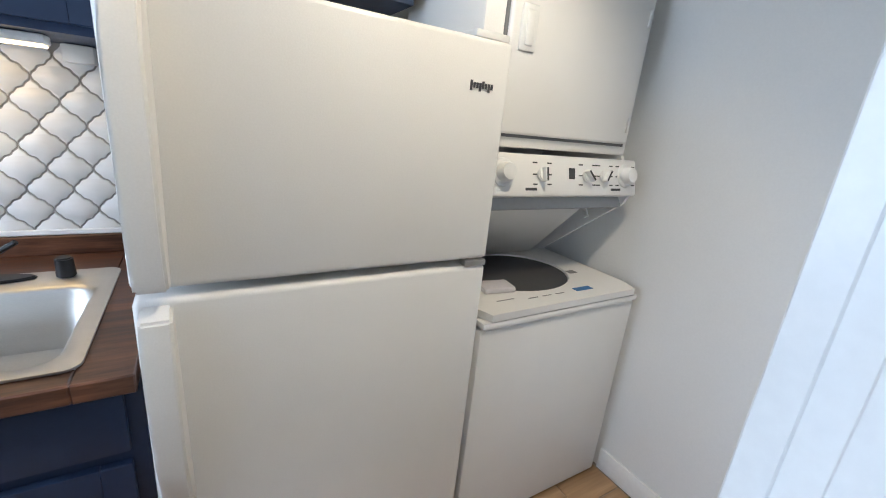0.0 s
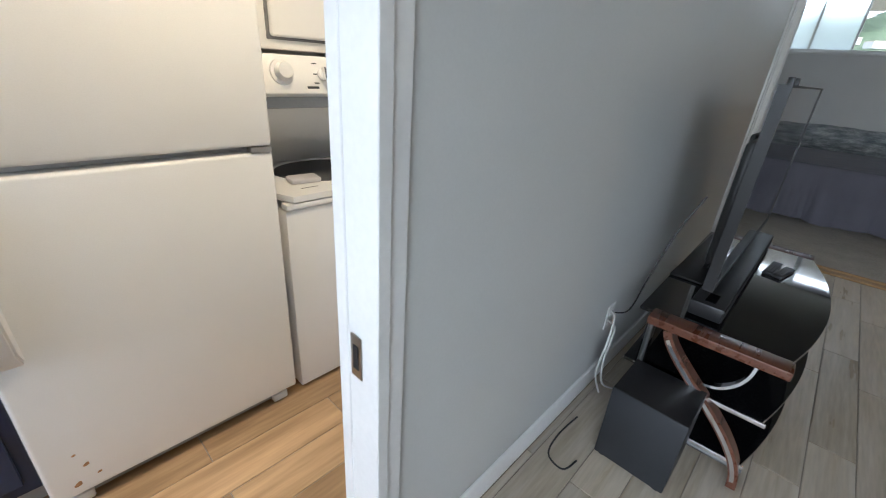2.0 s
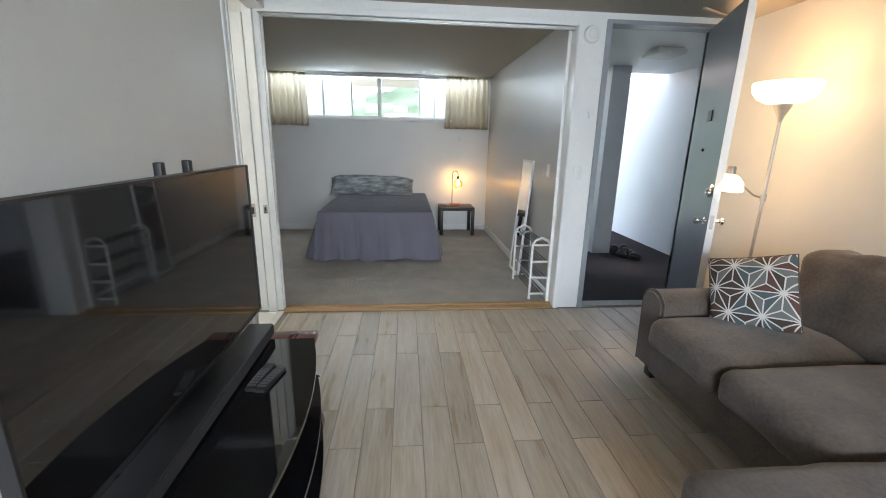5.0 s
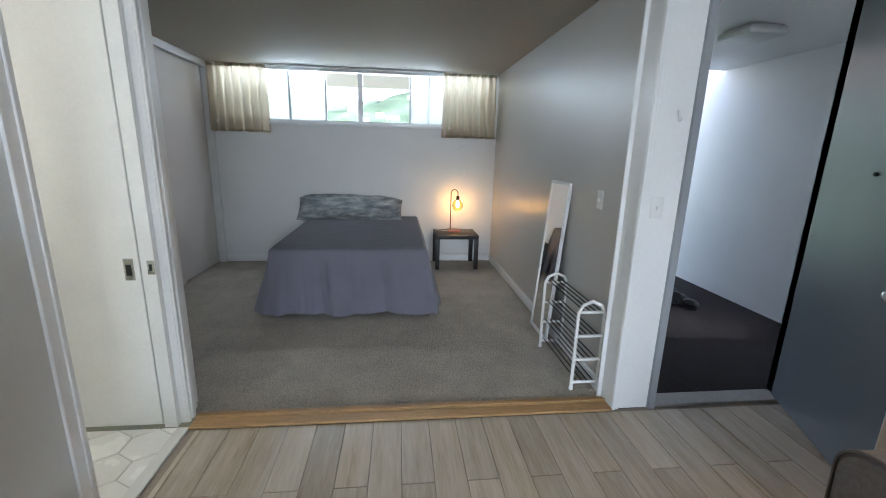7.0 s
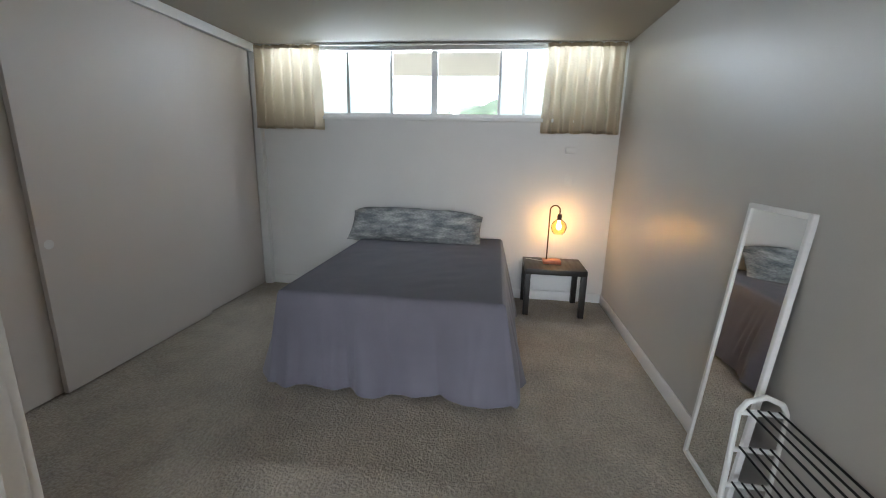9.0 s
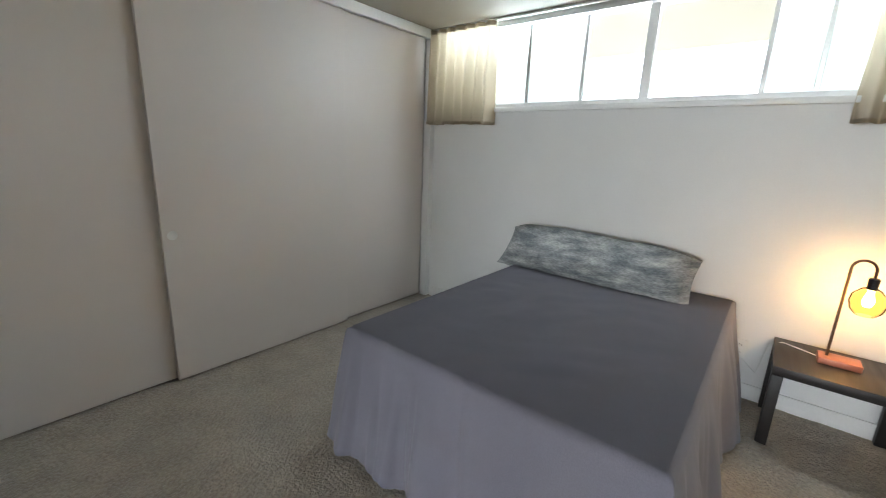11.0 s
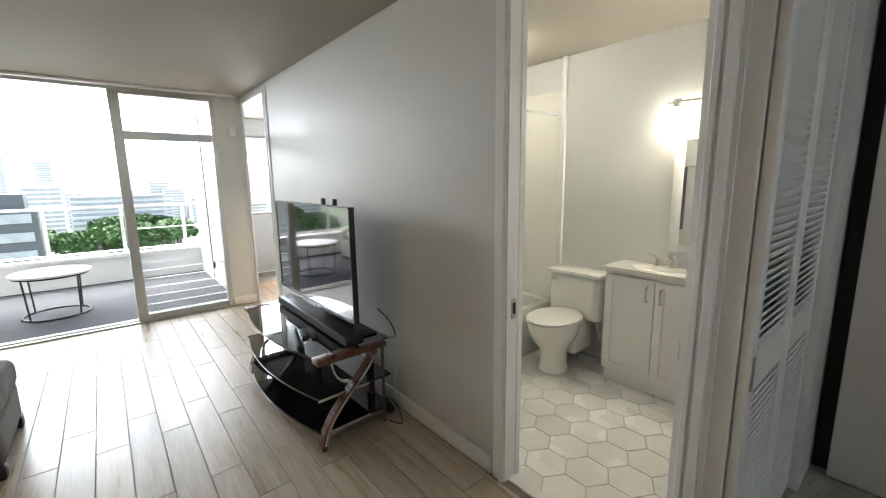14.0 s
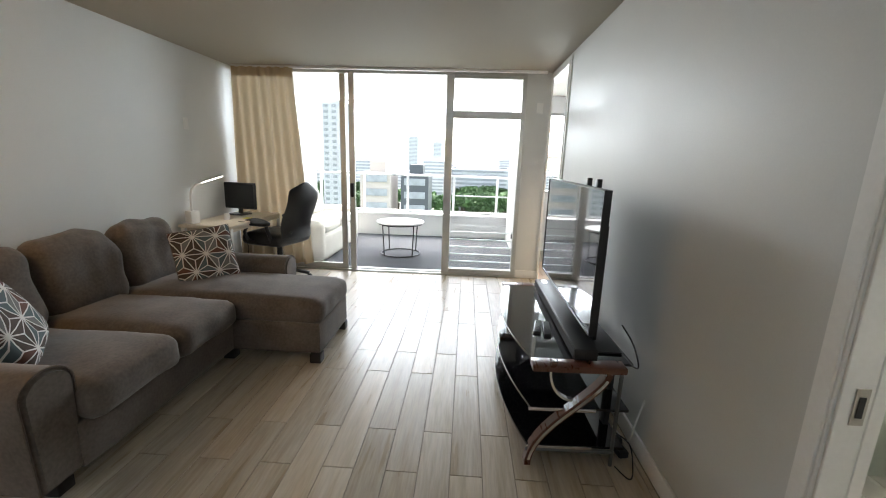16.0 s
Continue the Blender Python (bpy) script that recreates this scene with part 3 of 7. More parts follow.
part("latch_handle", box(0.425, -1.595, 0.95, 0.45, -1.555, 1.12, 0.006), MATTEBLACK, g, "black sliding door latch")
for x, y0, z0, y1, z1 in ((0.365, -2.97, 0.08, -1.73, 2.40), (0.38, -0.35, 0.64, 0.44, 1.93), (0.38, -0.35, 2.01, 0.44, 2.37)):
    p = part("pane", box(x - 0.003, y0, z0, x + 0.003, y1, z1), PANE, g)
    p.visible_shadow = False
slat_edge = M("glass_slat_edge", (0.80, 0.86, 0.85), 0.3, var=0.02)
for k in range(6):
    z = 0.085 + k * 0.094
    p = part("glass_slat", moved(box(-0.003, -0.345, 0, 0.003, 0.435, 0.10), 0.385, 0, z, 0, 14, 0), PANE, g)
    p.visible_shadow = False
    part("slat_edge", box(0.372, -0.345, z - 0.005, 0.392, 0.435, z + 0.005), slat_edge, g)

# kitchen window with louvres
kw = anchor("window_3", (0, 0, 0), "louvred kitchen window", "window")
part("window_frame", joined(box(-1.40, 1.0, 0.95, -1.32, 1.04, 2.2), box(-1.40, 2.06, 0.95, -1.32, 2.1, 2.2), box(-1.40, 1.04, 0.95, -1.32, 2.06, 0.99), box(-1.40, 1.04, 2.16, -1.32, 2.06, 2.2)), ALU, kw)
for k in range(11):
    p = part("glass_slat", moved(box(-0.003, 1.04, 0, 0.003, 2.06, 0.11), -1.36, 0, 1.0 + k * 0.105, 0, 20, 0), PANE, kw)
    p.visible_shadow = False
    part("slat_edge", box(-1.365, 1.04, 0.995 + k * 0.105, -1.345, 2.06, 1.003 + k * 0.105), RUBBER, kw)

# bedroom closet: three sliding panels under a fascia
setting("closet_fascia", joined(box(5.485, CLOSETY - 0.045, 2.375, BACKX, CLOSETY - 0.02, H - 0.002, 0.002, 1), box(5.485, CLOSETY - 0.02, 2.40, BACKX, CLOSETY + 0.08, 2.43)), WHITE, "white fascia above the sliding closet doors", "trim")
setting("closet_jamb", box(BACKX - 0.06, CLOSETY - 0.045, 0, BACKX, CLOSETY + 0.03, 2.375, 0.002, 1), WHITE, "white closet side jamb", "trim")
for x0, x1, y0 in ((5.555, 6.51, 2.005), (6.43, 7.70, 1.965), (7.62, 8.629, 2.005)):
    c = anchor("closet_door", (x0, y0, 0.015), "tall off-white flush sliding closet door", "closet door")
    part("panel", box(0, 0, 0, x1 - x0, 0.032, 2.375, 0.002, 1), CLOSET, c)
    if x0 > 6 and x0 < 7:
        part("finger_pull", moved(lathe([(0.0, -0.001), (0.022, -0.001), (0.027, 0.003), (0.022, 0.002), (0.018, 0.0005), (0.0, 0.0005)], 24), 0.05, 0, 0.895, 90, 0, 0), PLASTIC, c, "round metal finger pull")
# Black block behind the gap, added to paint in the closet's shade.
setting("closet_dark_liner", box(5.49, 2.08, 0, 5.56, 2.64, 2.37), RUBBER, "black block that paints the shade in the closet gap", "closet")


def louvre_door(y0, y1, name="louvre_door"):
    """A painted folding door leaf with slatted panels above and below a middle rail, facing the bedroom."""
    c = anchor(name, (5.42, y0, 0.02), "white painted louvred folding closet door", "louvre door")
    w = y1 - y0
    s, h = 0.055, 2.30
    part("door_frame", joined(box(0, 0, 0, 0.03, s, h, 0.002, 1), box(0, w - s, 0, 0.03, w, h, 0.002, 1), box(0, s, 0, 0.03, w - s, 0.20), box(0, s, 0.80, 0.03, w - s, 0.93), box(0, s, h - 0.12, 0.03, w - s, h)), WHITE, c)
    slat = mesh_of(moved(box(-0.003, s, -0.0215, 0.003, w - s, 0.0215), 0.014, 0, 0, 0, 38, 0), WHITE, "slat")
    for z0, z1 in ((0.20, 0.80), (0.93, h - 0.12)):
        for k in range(int((z1 - z0) / 0.027)):
            o = new("slat", slat)
            o.location, o.parent = (0, 0, z0 + 0.014 + k * 0.027), c
    return c


leaf = louvre_door(0.85, 1.30)
part("latch_plate", box(0.030, 0.012, 0.81, 0.033, 0.036, 0.92, 0.001, 1), NICKEL, leaf, "satin nickel latch plate")
louvre_door(1.31, 1.76)
setting("louvre_header", box(5.36, 0.93, 2.325, 5.46, 1.77, H), WHITE, "white header above the louvred doors", "trim")

# entrance door, standing open into the room
e = anchor("door_entrance", (5.29, -2.735, 0.012), "dark grey painted steel entrance door standing open", "door", rz=157.0)
part("leaf", box(0.0, -0.022, 0, 0.87, 0.022, 2.36, 0.003, 1), [DOORGREY], e)
part("door_edge", box(0.870, -0.022, 0, 0.874, 0.022, 2.36), WHITE, e, "white painted door edge")
part("inner_face", box(0.0, 0.022, 0, 0.87, 0.025, 2.36), WHITE, e, "white painted inner face")
part("viewer_plate", box(0.42, -0.030, 1.63, 0.52, -0.022, 1.71, 0.003, 1), M("dull_dark_plate", (0.10, 0.10, 0.10), 0.5, 0.5), e, "dull dark metal name plate")
part("peephole", moved(cyl(0.010, 0.010, 0, 0.012, 16), 0.44, -0.022, 1.42, 90, 0, 0), RUBBER, e)
part("deadbolt", moved(joined(cyl(0.032, 0.030, 0, 0.018, 24, 0.004), cyl(0.018, 0.016, 0.018, 0.030, 20)), 0.79, -0.022, 1.13, 90, 0, 0), NICKEL, e, "satin nickel deadbolt")
knob = [(0.0, 0.075), (0.018, 0.074), (0.027, 0.062), (0.027, 0.048), (0.014, 0.036), (0.012, 0.012), (0.030, 0.010), (0.032, 0.0), (0.0, 0.0)]
part("door_knob", moved(lathe(knob, 24), 0.80, -0.022, 0.93, 90, 0, 0), CHROME, e, "chrome door knob")
part("door_knob", moved(lathe(knob, 24), 0.80, 0.025, 0.93, -90, 0, 0), CHROME, e, "chrome door knob")
part("latch_face", joined(box(0.874, -0.012, 0.88, 0.876, 0.012, 0.98), box(0.874, -0.014, 1.09, 0.876, 0.014, 1.17)), NICKEL, e)
part("closer_arm", joined(box(0.10, 0.03, 2.30, 0.36, 0.075, 2.36, 0.004), moved(box(0, -0.01, 0, 0.40, 0.01, 0.012), 0.30, 0.05, 2.365, 0, 0, -40)), NICKEL, e, "metal door closer")
setting("door_frame_entrance", joined(box(5.22, -1.86, 0, 5.36, -1.82, 2.40), box(5.22, -2.76, 0, 5.36, -2.74, 2.40), box(5.22, -2.74, 2.37, 5.36, -1.86, 2.40)), M("grey_steel_frame", (0.30, 0.32, 0.34), 0.4, var=0.05), "grey painted steel door frame", "door frame")

# balcony
setting("floor_balcony", box(-2.30, SOFAY, -0.20, 0.30, 0.62, -0.02), PORCHFLOOR, "charcoal carpeted balcony floor", "floor")
setting("wall_parapet", joined(box(-2.42, SOFAY - 0.12, -1.0, -2.30, 0.74, 0.36), box(-2.46, SOFAY - 0.12, 0.36, -2.26, 0.74, 0.41, 0.008)), WHITEWALL, "white concrete balcony parapet", "parapet")
r = thing("balcony_railing", (-2.36, SOFAY, 0.41), "white metal balcony railing with glass infill", "railing")
part("top_rail", box(-0.03, 0, 0.70, 0.03, 3.64, 0.74, 0.006), WHITE, r)
part("bottom_rail", box(-0.015, 0, 0.03, 0.015, 3.64, 0.06), WHITE, r)
part("mid_rail", box(-0.012, 2.65, 0.35, 0.012, 3.64, 0.37), WHITE, r)
for y in (0.06, 0.90, 1.74, 2.62, 3.44):
    part("post", box(-0.022, y - 0.022, 0, 0.022, y + 0.022, 0.70, 0.003, 1), WHITE, r)

# ---- bedroom things ----
def build_bed():
    b = thing("bed", (7.72, 0.115, 0.0), "bed under a dark grey sheet that drapes to the carpet", "bed")
    lx, ly, top = 0.93, 0.69, 0.625
    part("mattress", moved(cushion(2 * lx - 0.08, 2 * ly - 0.08, 0.29, 0.3, 8, wrinkle=0.0, crown=0.0), 0, 0, 0.30), WHITE, b, "mattress under the sheet")
    part("box_spring", box(-lx + 0.06, -ly + 0.06, 0.14, lx - 0.06, ly - 0.06, 0.30, 0.01), BLACK, b)
    for x in (-0.86, 0.86):
        for y in (-0.52, 0.0, 0.58):
            part("leg", box(x - 0.02, y - 0.02, 0.0, x + 0.02, y + 0.02, 0.14, 0.004), BLACK, b, "black metal bed leg")
    bm = bmesh.new()
    n, rings, pts = 560, [], []
    r = 0.07
    for k in range(n):
        s = 4.0 * k / n
        side, f = int(s), s - int(s)
        a, c = [((-lx, ly), (-lx, -ly)), ((-lx, -ly), (lx, -ly)), ((lx, -ly), (lx, ly)), ((lx, ly), (-lx, ly))][side]
        pts.append((a[0] + (c[0] - a[0]) * f, a[1] + (c[1] - a[1]) * f, side, f))
    levels = [(-0.22, -0.02), (-0.10, -0.008), (-0.030, -0.004), (-0.006, -0.010), (0.003, -0.03)] + [(0.008, -0.05 - 0.55 * j / 11) for j in range(1, 12)]
    for j, (out, dz) in enumerate(levels):
        ring = []
        for x, y, side, f in pts:
            depth = max(0.0, -dz - 0.05) / 0.55
            nx, ny = (-1, 0) if side == 0 else (0, -1) if side == 1 else (1, 0) if side == 2 else (0, 1)
            end = min(f, 1 - f)
            if end < 0.06:
                turn = (0.06 - end) / 0.12
                ox, oy = [((0, 1), (0, -1)), ((-1, 0), (1, 0)), ((0, -1), (0, 1)), ((1, 0), (-1, 0))][side][0 if f < 0.5 else 1]
                nx, ny = nx * (1 - turn) + ox * turn, ny * (1 - turn) + oy * turn
            s = (x * 1.0 + y * 1.3) if side in (1, 3) else y
            wave = abs(math.sin(s * 7.5 + 1.3 * math.sin(s * 3.7) + 0.5 * depth))
            fold = 0.095 * wave * (0.35 + 0.65 * math.sin(s * 5.1 + 0.6) ** 2) + 0.05 * abs(noise.noise(Vector((s * 9.0, side * 3.1, 0.9 * depth))))
            flare = 0.05 * depth + (0.06 * depth * math.exp(-(end * 12) ** 2))
            push = out + (0.0 if out < 0 else depth ** 0.8 * fold + flare + 0.004)
            if side == 2:
                push = min(push, 0.01)
            z = top + dz + (0.0 if j else 0.0) + (0.006 * noise.noise(Vector((x * 4, y * 4, 2.0))) if out < 0 else 0.0)
            if side == 0:
                z += 0.030 * depth * abs(math.sin(s * 4.1)) * (1 if depth > 0.9 else 0.3)
            ring.append(bm.verts.new((x + nx * push, y + ny * push, max(z, 0.018))))
        rings.append(ring)
    for q, w in zip(rings, rings[1:]):
        for k in range(n):
            bm.faces.new((q[k], q[(k + 1) % n], w[(k + 1) % n], w[k]))
    x0, x1, y0, y1 = -lx + 0.22, lx - 0.22, -ly + 0.22, ly - 0.22
    bm.faces.new(rings[0])
    bmesh.ops.triangulate(bm, faces=[f for f in bm.faces if len(f.verts) > 4])
    part("sheet", bm, SHEET, b, "dark grey draped bed sheet", 80)
    bm = sheet(60, 44, lambda u, v: (x0 - 0.2 + u * (x1 - x0 + 0.4), y0 - 0.2 + v * (y1 - y0 + 0.4), top + 0.002 + min(1.0, 8 * min(u, v, 1 - u, 1 - v)) * (0.012 * abs(noise.noise(Vector((u * 5, v * 4, 1.0)))) + 0.008 * abs(noise.noise(Vector((u * 11 + v * 5, v * 7, 5.0)))))), 0.003)
    part("sheet_top", bm, SHEET, b, "slightly creased top of the sheet", 80)
    p = thing("bed_pillow", (8.46, 0.28, 0.655), "long mottled grey pillow leaning at the head of the bed", "pillow")
    body = throw_pillow(1.36, 0.41, 0.24, 24, 3.0)
    for v in body.verts:
        q = abs(v.co.x) / 0.71
        v.co.z -= (0.07 * q ** 3) * (1 if v.co.z > 0 else 0.25) + 0.02 * math.sin(v.co.x * 3 + 1)
        v.co.y += 0.012 * noise.noise(Vector((v.co.x * 6, v.co.z * 7, 1.5)))
    part("pillowcase", moved(body, pose(0, 0, 0.10, 0, 0, -90) @ pose(0, 0, 0, -44, 0, 0)), PILLOWCASE, p)


build_bed()


def side_table():
    t = thing("nightstand", (8.45, -1.065, 0), "small square black-brown wooden side table", "side table")
    part("tabletop", box(-0.23, -0.275, 0.40, 0.23, 0.275, 0.45, 0.003), DARKWOOD, t)
    for x in (-0.205, 0.205):
        for y in (-0.25, 0.25):
            part("leg", box(x - 0.025, y - 0.025, 0, x + 0.025, y + 0.025, 0.40, 0.003), DARKWOOD, t)
    l = thing("table_lamp", (8.48, -1.05, 0.45), "lit bronze pipe table lamp with a clear glass globe tinted for its glow", "table lamp")
    part("base", box(-0.055, -0.085, 0.0, 0.055, 0.085, 0.035, 0.006), M("copper_painted_wood", (0.45, 0.16, 0.09), 0.35, 0.2, var=0.1, scale=8), l, "reddish copper lamp base")
    arc = [(0, 0.05, 0.035), (0, 0.05, 0.51)] + [(0, 0.05 - 0.045 * (1 - math.cos(a)), 0.51 + 0.045 * math.sin(a)) for a in [math.pi * k / 10 for k in range(1, 11)]] + [(0, -0.04, 0.47)]
    bronze = M("bronze_pipe", (0.10, 0.065, 0.045), 0.4, 0.9, var=0.1)
    part("pipe", tube(arc, 0.0065, 10), bronze, l, "bronze bent pipe")
    part("socket", moved(cyl(0.020, 0.022, 0.345, 0.405, 20, 0.004), 0, -0.04, 0.07), MATTEBLACK, l)
    globe = lathe([(0.024, 0.355), (0.040, 0.345), (0.066, 0.315), (0.072, 0.28), (0.062, 0.24), (0.040, 0.215), (0.036, 0.213), (0.058, 0.24), (0.068, 0.28), (0.062, 0.312), (0.038, 0.34), (0.022, 0.35)], 28)
    s = part("glass_globe", moved(globe, 0, -0.04, 0.07), GLOWGLASS, l, "clear glass globe shade, amber glow put into its tint")
    s.visible_shadow = False
    part("bulb", moved(lathe([(0.0, 0.255), (0.014, 0.26), (0.022, 0.28), (0.020, 0.30), (0.012, 0.33), (0.012, 0.345)], 16), 0, -0.04, 0.07), FILAMENT, l, "glowing filament bulb")
    c = thing("lamp_cord", (8.60, -0.80, 0.0), "thin white lamp cord running down to the outlet", "cord")
    part("cord", tube([(-0.10, -0.20, 0.455), (-0.02, -0.03, 0.46), (0.02, 0.03, 0.42), (0.05, 0.06, 0.2), (0.075, 0.14, 0.26)], 0.003, 6), WIRE, c)


side_table()


def wall_plate(at, rz, kind):
    p = thing("wall_plate" if kind == "blank" else "light_switch" if kind == "switch" else "wall_outlet", at, "white plastic wall plate" if kind == "blank" else "white plastic light switch on the wall" if kind == "switch" else "white plastic double wall outlet", "switch" if kind == "switch" else "wall plate", "wall plates", rz)
    part("plate", box(-0.036, 0, -0.058, 0.036, 0.006, 0.058, 0.002), PLASTIC, p)
    if kind == "switch":
        part("toggle", box(-0.006, 0.006, -0.012, 0.006, 0.016, 0.008, 0.001, 1), PLASTIC, p)
    elif kind == "outlet":
        for z in (-0.024, 0.024):
            part("socket_face", box(-0.016, 0.006, z - 0.016, 0.016, 0.008, z + 0.016, 0.001, 1), PLASTIC, p)
            for x in (-0.006, 0.006):
                part("slot", box(x - 0.001, 0.008, z - 0.005, x + 0.001, 0.0085, z + 0.006), RUBBER, p)


for at, rz, kind in (((BACKX, -1.17, 1.23), 90, "blank"), ((BACKX, -0.64, 0.32), 90, "outlet"), ((5.67, BRIGHT, 1.21), 0, "switch"), ((PX, -1.70, 1.22), 90, "switch"),
                     ((2.60, TVY, 0.35), 180, "outlet"), ((0.42, 0.655, 2.06), -90, "blank"), ((1.34, SOFAY, 1.72), 0, "blank")):
    wall_plate(at, rz, kind)
p = thing("thermostat", (BACKX, -1.17, 1.51), "small white wall control box", "control", rz=90)
part("casing_box", box(-0.05, 0, -0.03, 0.05, 0.018, 0.03, 0.004), PLASTIC, p)
p = thing("smoke_detector", (PX, -1.705, 2.29), "round white smoke detector on the post", "smoke detector")
part("body", moved(lathe([(0.0, 0.036), (0.040, 0.036), (0.058, 0.028), (0.064, 0.012), (0.066, 0.0), (0.0, 0.0)], 32), 0, 0, 0, 0, -90, 0), PLASTIC, p)
part("vent_ring", tube([(-0.036, 0.034 * math.cos(2 * math.pi * k / 28), 0.034 * math.sin(2 * math.pi * k / 28)) for k in range(28)], 0.0015, 6, True), ALU, p)
p = thing("wall_hook", (PX, -1.745, 1.69), "small white hook on the post", "hook")
part("hook", moved(tube([(0, 0, 0.03), (-0.012, 0, 0.0), (-0.02, 0, -0.025), (-0.03, 0, -0.02), (-0.028, 0, -0.005)], 0.006, 8), 0, 0, 0), PLASTIC, p)


def build_mirror():
    m = thing("leaning_mirror", (6.31, -1.505, 0.012), "tall narrow white-framed mirror leaning against the wall", "mirror")
    h, w = 1.27, 0.19
    lean = pose(0, 0, 0, 4.0, 0, 0)
    part("mirror_frame", moved(joined(box(-w, -0.012, 0, -w + 0.022, 0.012, h, 0.003, 1), box(w - 0.022, -0.012, 0, w, 0.012, h, 0.003, 1), box(-w + 0.022, -0.012, 0, w - 0.022, 0.012, 0.022), box(-w + 0.022, -0.012, h - 0.022, w - 0.022, 0.012, h)), lean), WHITE, m)
    part("glass", moved(box(-w + 0.020, -0.004, 0.02, w - 0.020, 0.004, h - 0.02), lean), MIRROR, m)
    part("backing", moved(box(-w + 0.02, -0.010, 0.02, w - 0.02, -0.006, h - 0.02), lean), BLACK, m)


build_mirror()


def shoe_rack():
    k = thing("shoe_rack", (5.75, -1.515, 0.006), "four-tier shoe rack with white end frames and dark bars", "shoe rack")
    white = M("white_tube_plastic", (0.78, 0.78, 0.76), 0.35, var=0.03)
    for x in (-0.30, 0.30):
        f = part("end_frame", joined(tube([(x, 0.085, 0), (x, 0.085, 0.53), (x, 0.06, 0.575), (x, 0.0, 0.60), (x, -0.06, 0.575), (x, -0.085, 0.53), (x, -0.085, 0)], 0.011, 8),
             *[tube([(x, -0.085, z), (x, 0.085, z)], 0.010, 8) for z in (0.05, 0.21, 0.37, 0.53)]), white, k, "white end frame")
        for y in (-0.085, 0.085):
            part("foot", moved(cyl(0.014, 0.013, 0, 0.02, 12), x, y, 0), white, k)
    for z in (0.05, 0.21, 0.37, 0.53):
        for y in (-0.055, -0.018, 0.018, 0.055):
            part("bar", tube([(-0.30, y, z + 0.012), (0.30, y, z + 0.012)], 0.0045, 6), MATTEBLACK, k, "dark metal bar")


shoe_rack()


def curtain(name, x, y0, y1, z0, z1, folds, mat, label, amp=0.05, flare=0.0):
    c = thing(name, (x, (y0 + y1) / 2, z0), label, "curtain", "bedroom curtains" if "window" in name else "")
    w, h = y1 - y0, z1 - z0

    def place(u, v):
        a = amp * (0.35 + 0.65 * (1 - v)) if v < 0.93 else amp * 0.3
        q = u * folds * 2 * math.pi
        px = a * (math.sin(q + 0.8 * math.sin(3 * u + 2)) + 1.1 * noise.noise(Vector((u * folds * 0.9, v * 0.8, 3.3))))
        return (px, (u - 0.5) * w * (1.0 + 0.04 * (1 - v)) + flare * u * (1 - v) + 0.01 * noise.noise(Vector((u * 9, v * 3, 1))), v * h + 0.012 * noise.noise(Vector((u * 6, 0.2, 7))) * (1 - v))

    part("cloth", sheet(int(folds * 14), 26, place), mat, c, "", 180)
    part("heading_tape", sheet(int(folds * 14), 2, lambda u, v: (place(u, 0.965 + 0.03 * v)[0] - 0.006, place(u, 0.97)[1], h * (0.955 + 0.045 * v)), 0.003), mat, c, "gathered heading", 180)
    part("hem", sheet(int(folds * 14), 2, lambda u, v: (place(u, 0.03 * v)[0] - 0.004, place(u, 0.03 * v)[1], place(u, 0.03 * v)[2]), 0.003), mat, c, "", 180)


curtain("window_curtain", 8.61, 1.26, 1.92, 1.66, 2.435, 7, CURTAIN, "short beige gathered curtain at the bedroom window")
curtain("window_curtain", 8.61, -1.56, -0.88, 1.66, 2.435, 7.5, CURTAIN, "short beige gathered curtain at the bedroom window")
k = thing("curtain_rail", (8.63, 0.15, 2.437), "slim white curtain rail above the bedroom window", "curtain rail")
part("rail", box(-0.012, -1.72, -0.008, 0.012, 1.78, 0.008, 0.002), WHITE, k)
curtain("balcony_drape", 0.53, -2.96, -2.24, 0.10, 2.43, 7, DRAPE, "tan pleated full-height drape beside the balcony door", 0.045, 0.16)
k = thing("drape_track", (0.50, -1.25, 2.44), "white drape track under the ceiling along the balcony doors", "curtain rail")
part("rail", box(-0.03, -1.72, -0.015, 0.03, 1.95, 0.008, 0.002), WHITE, k)


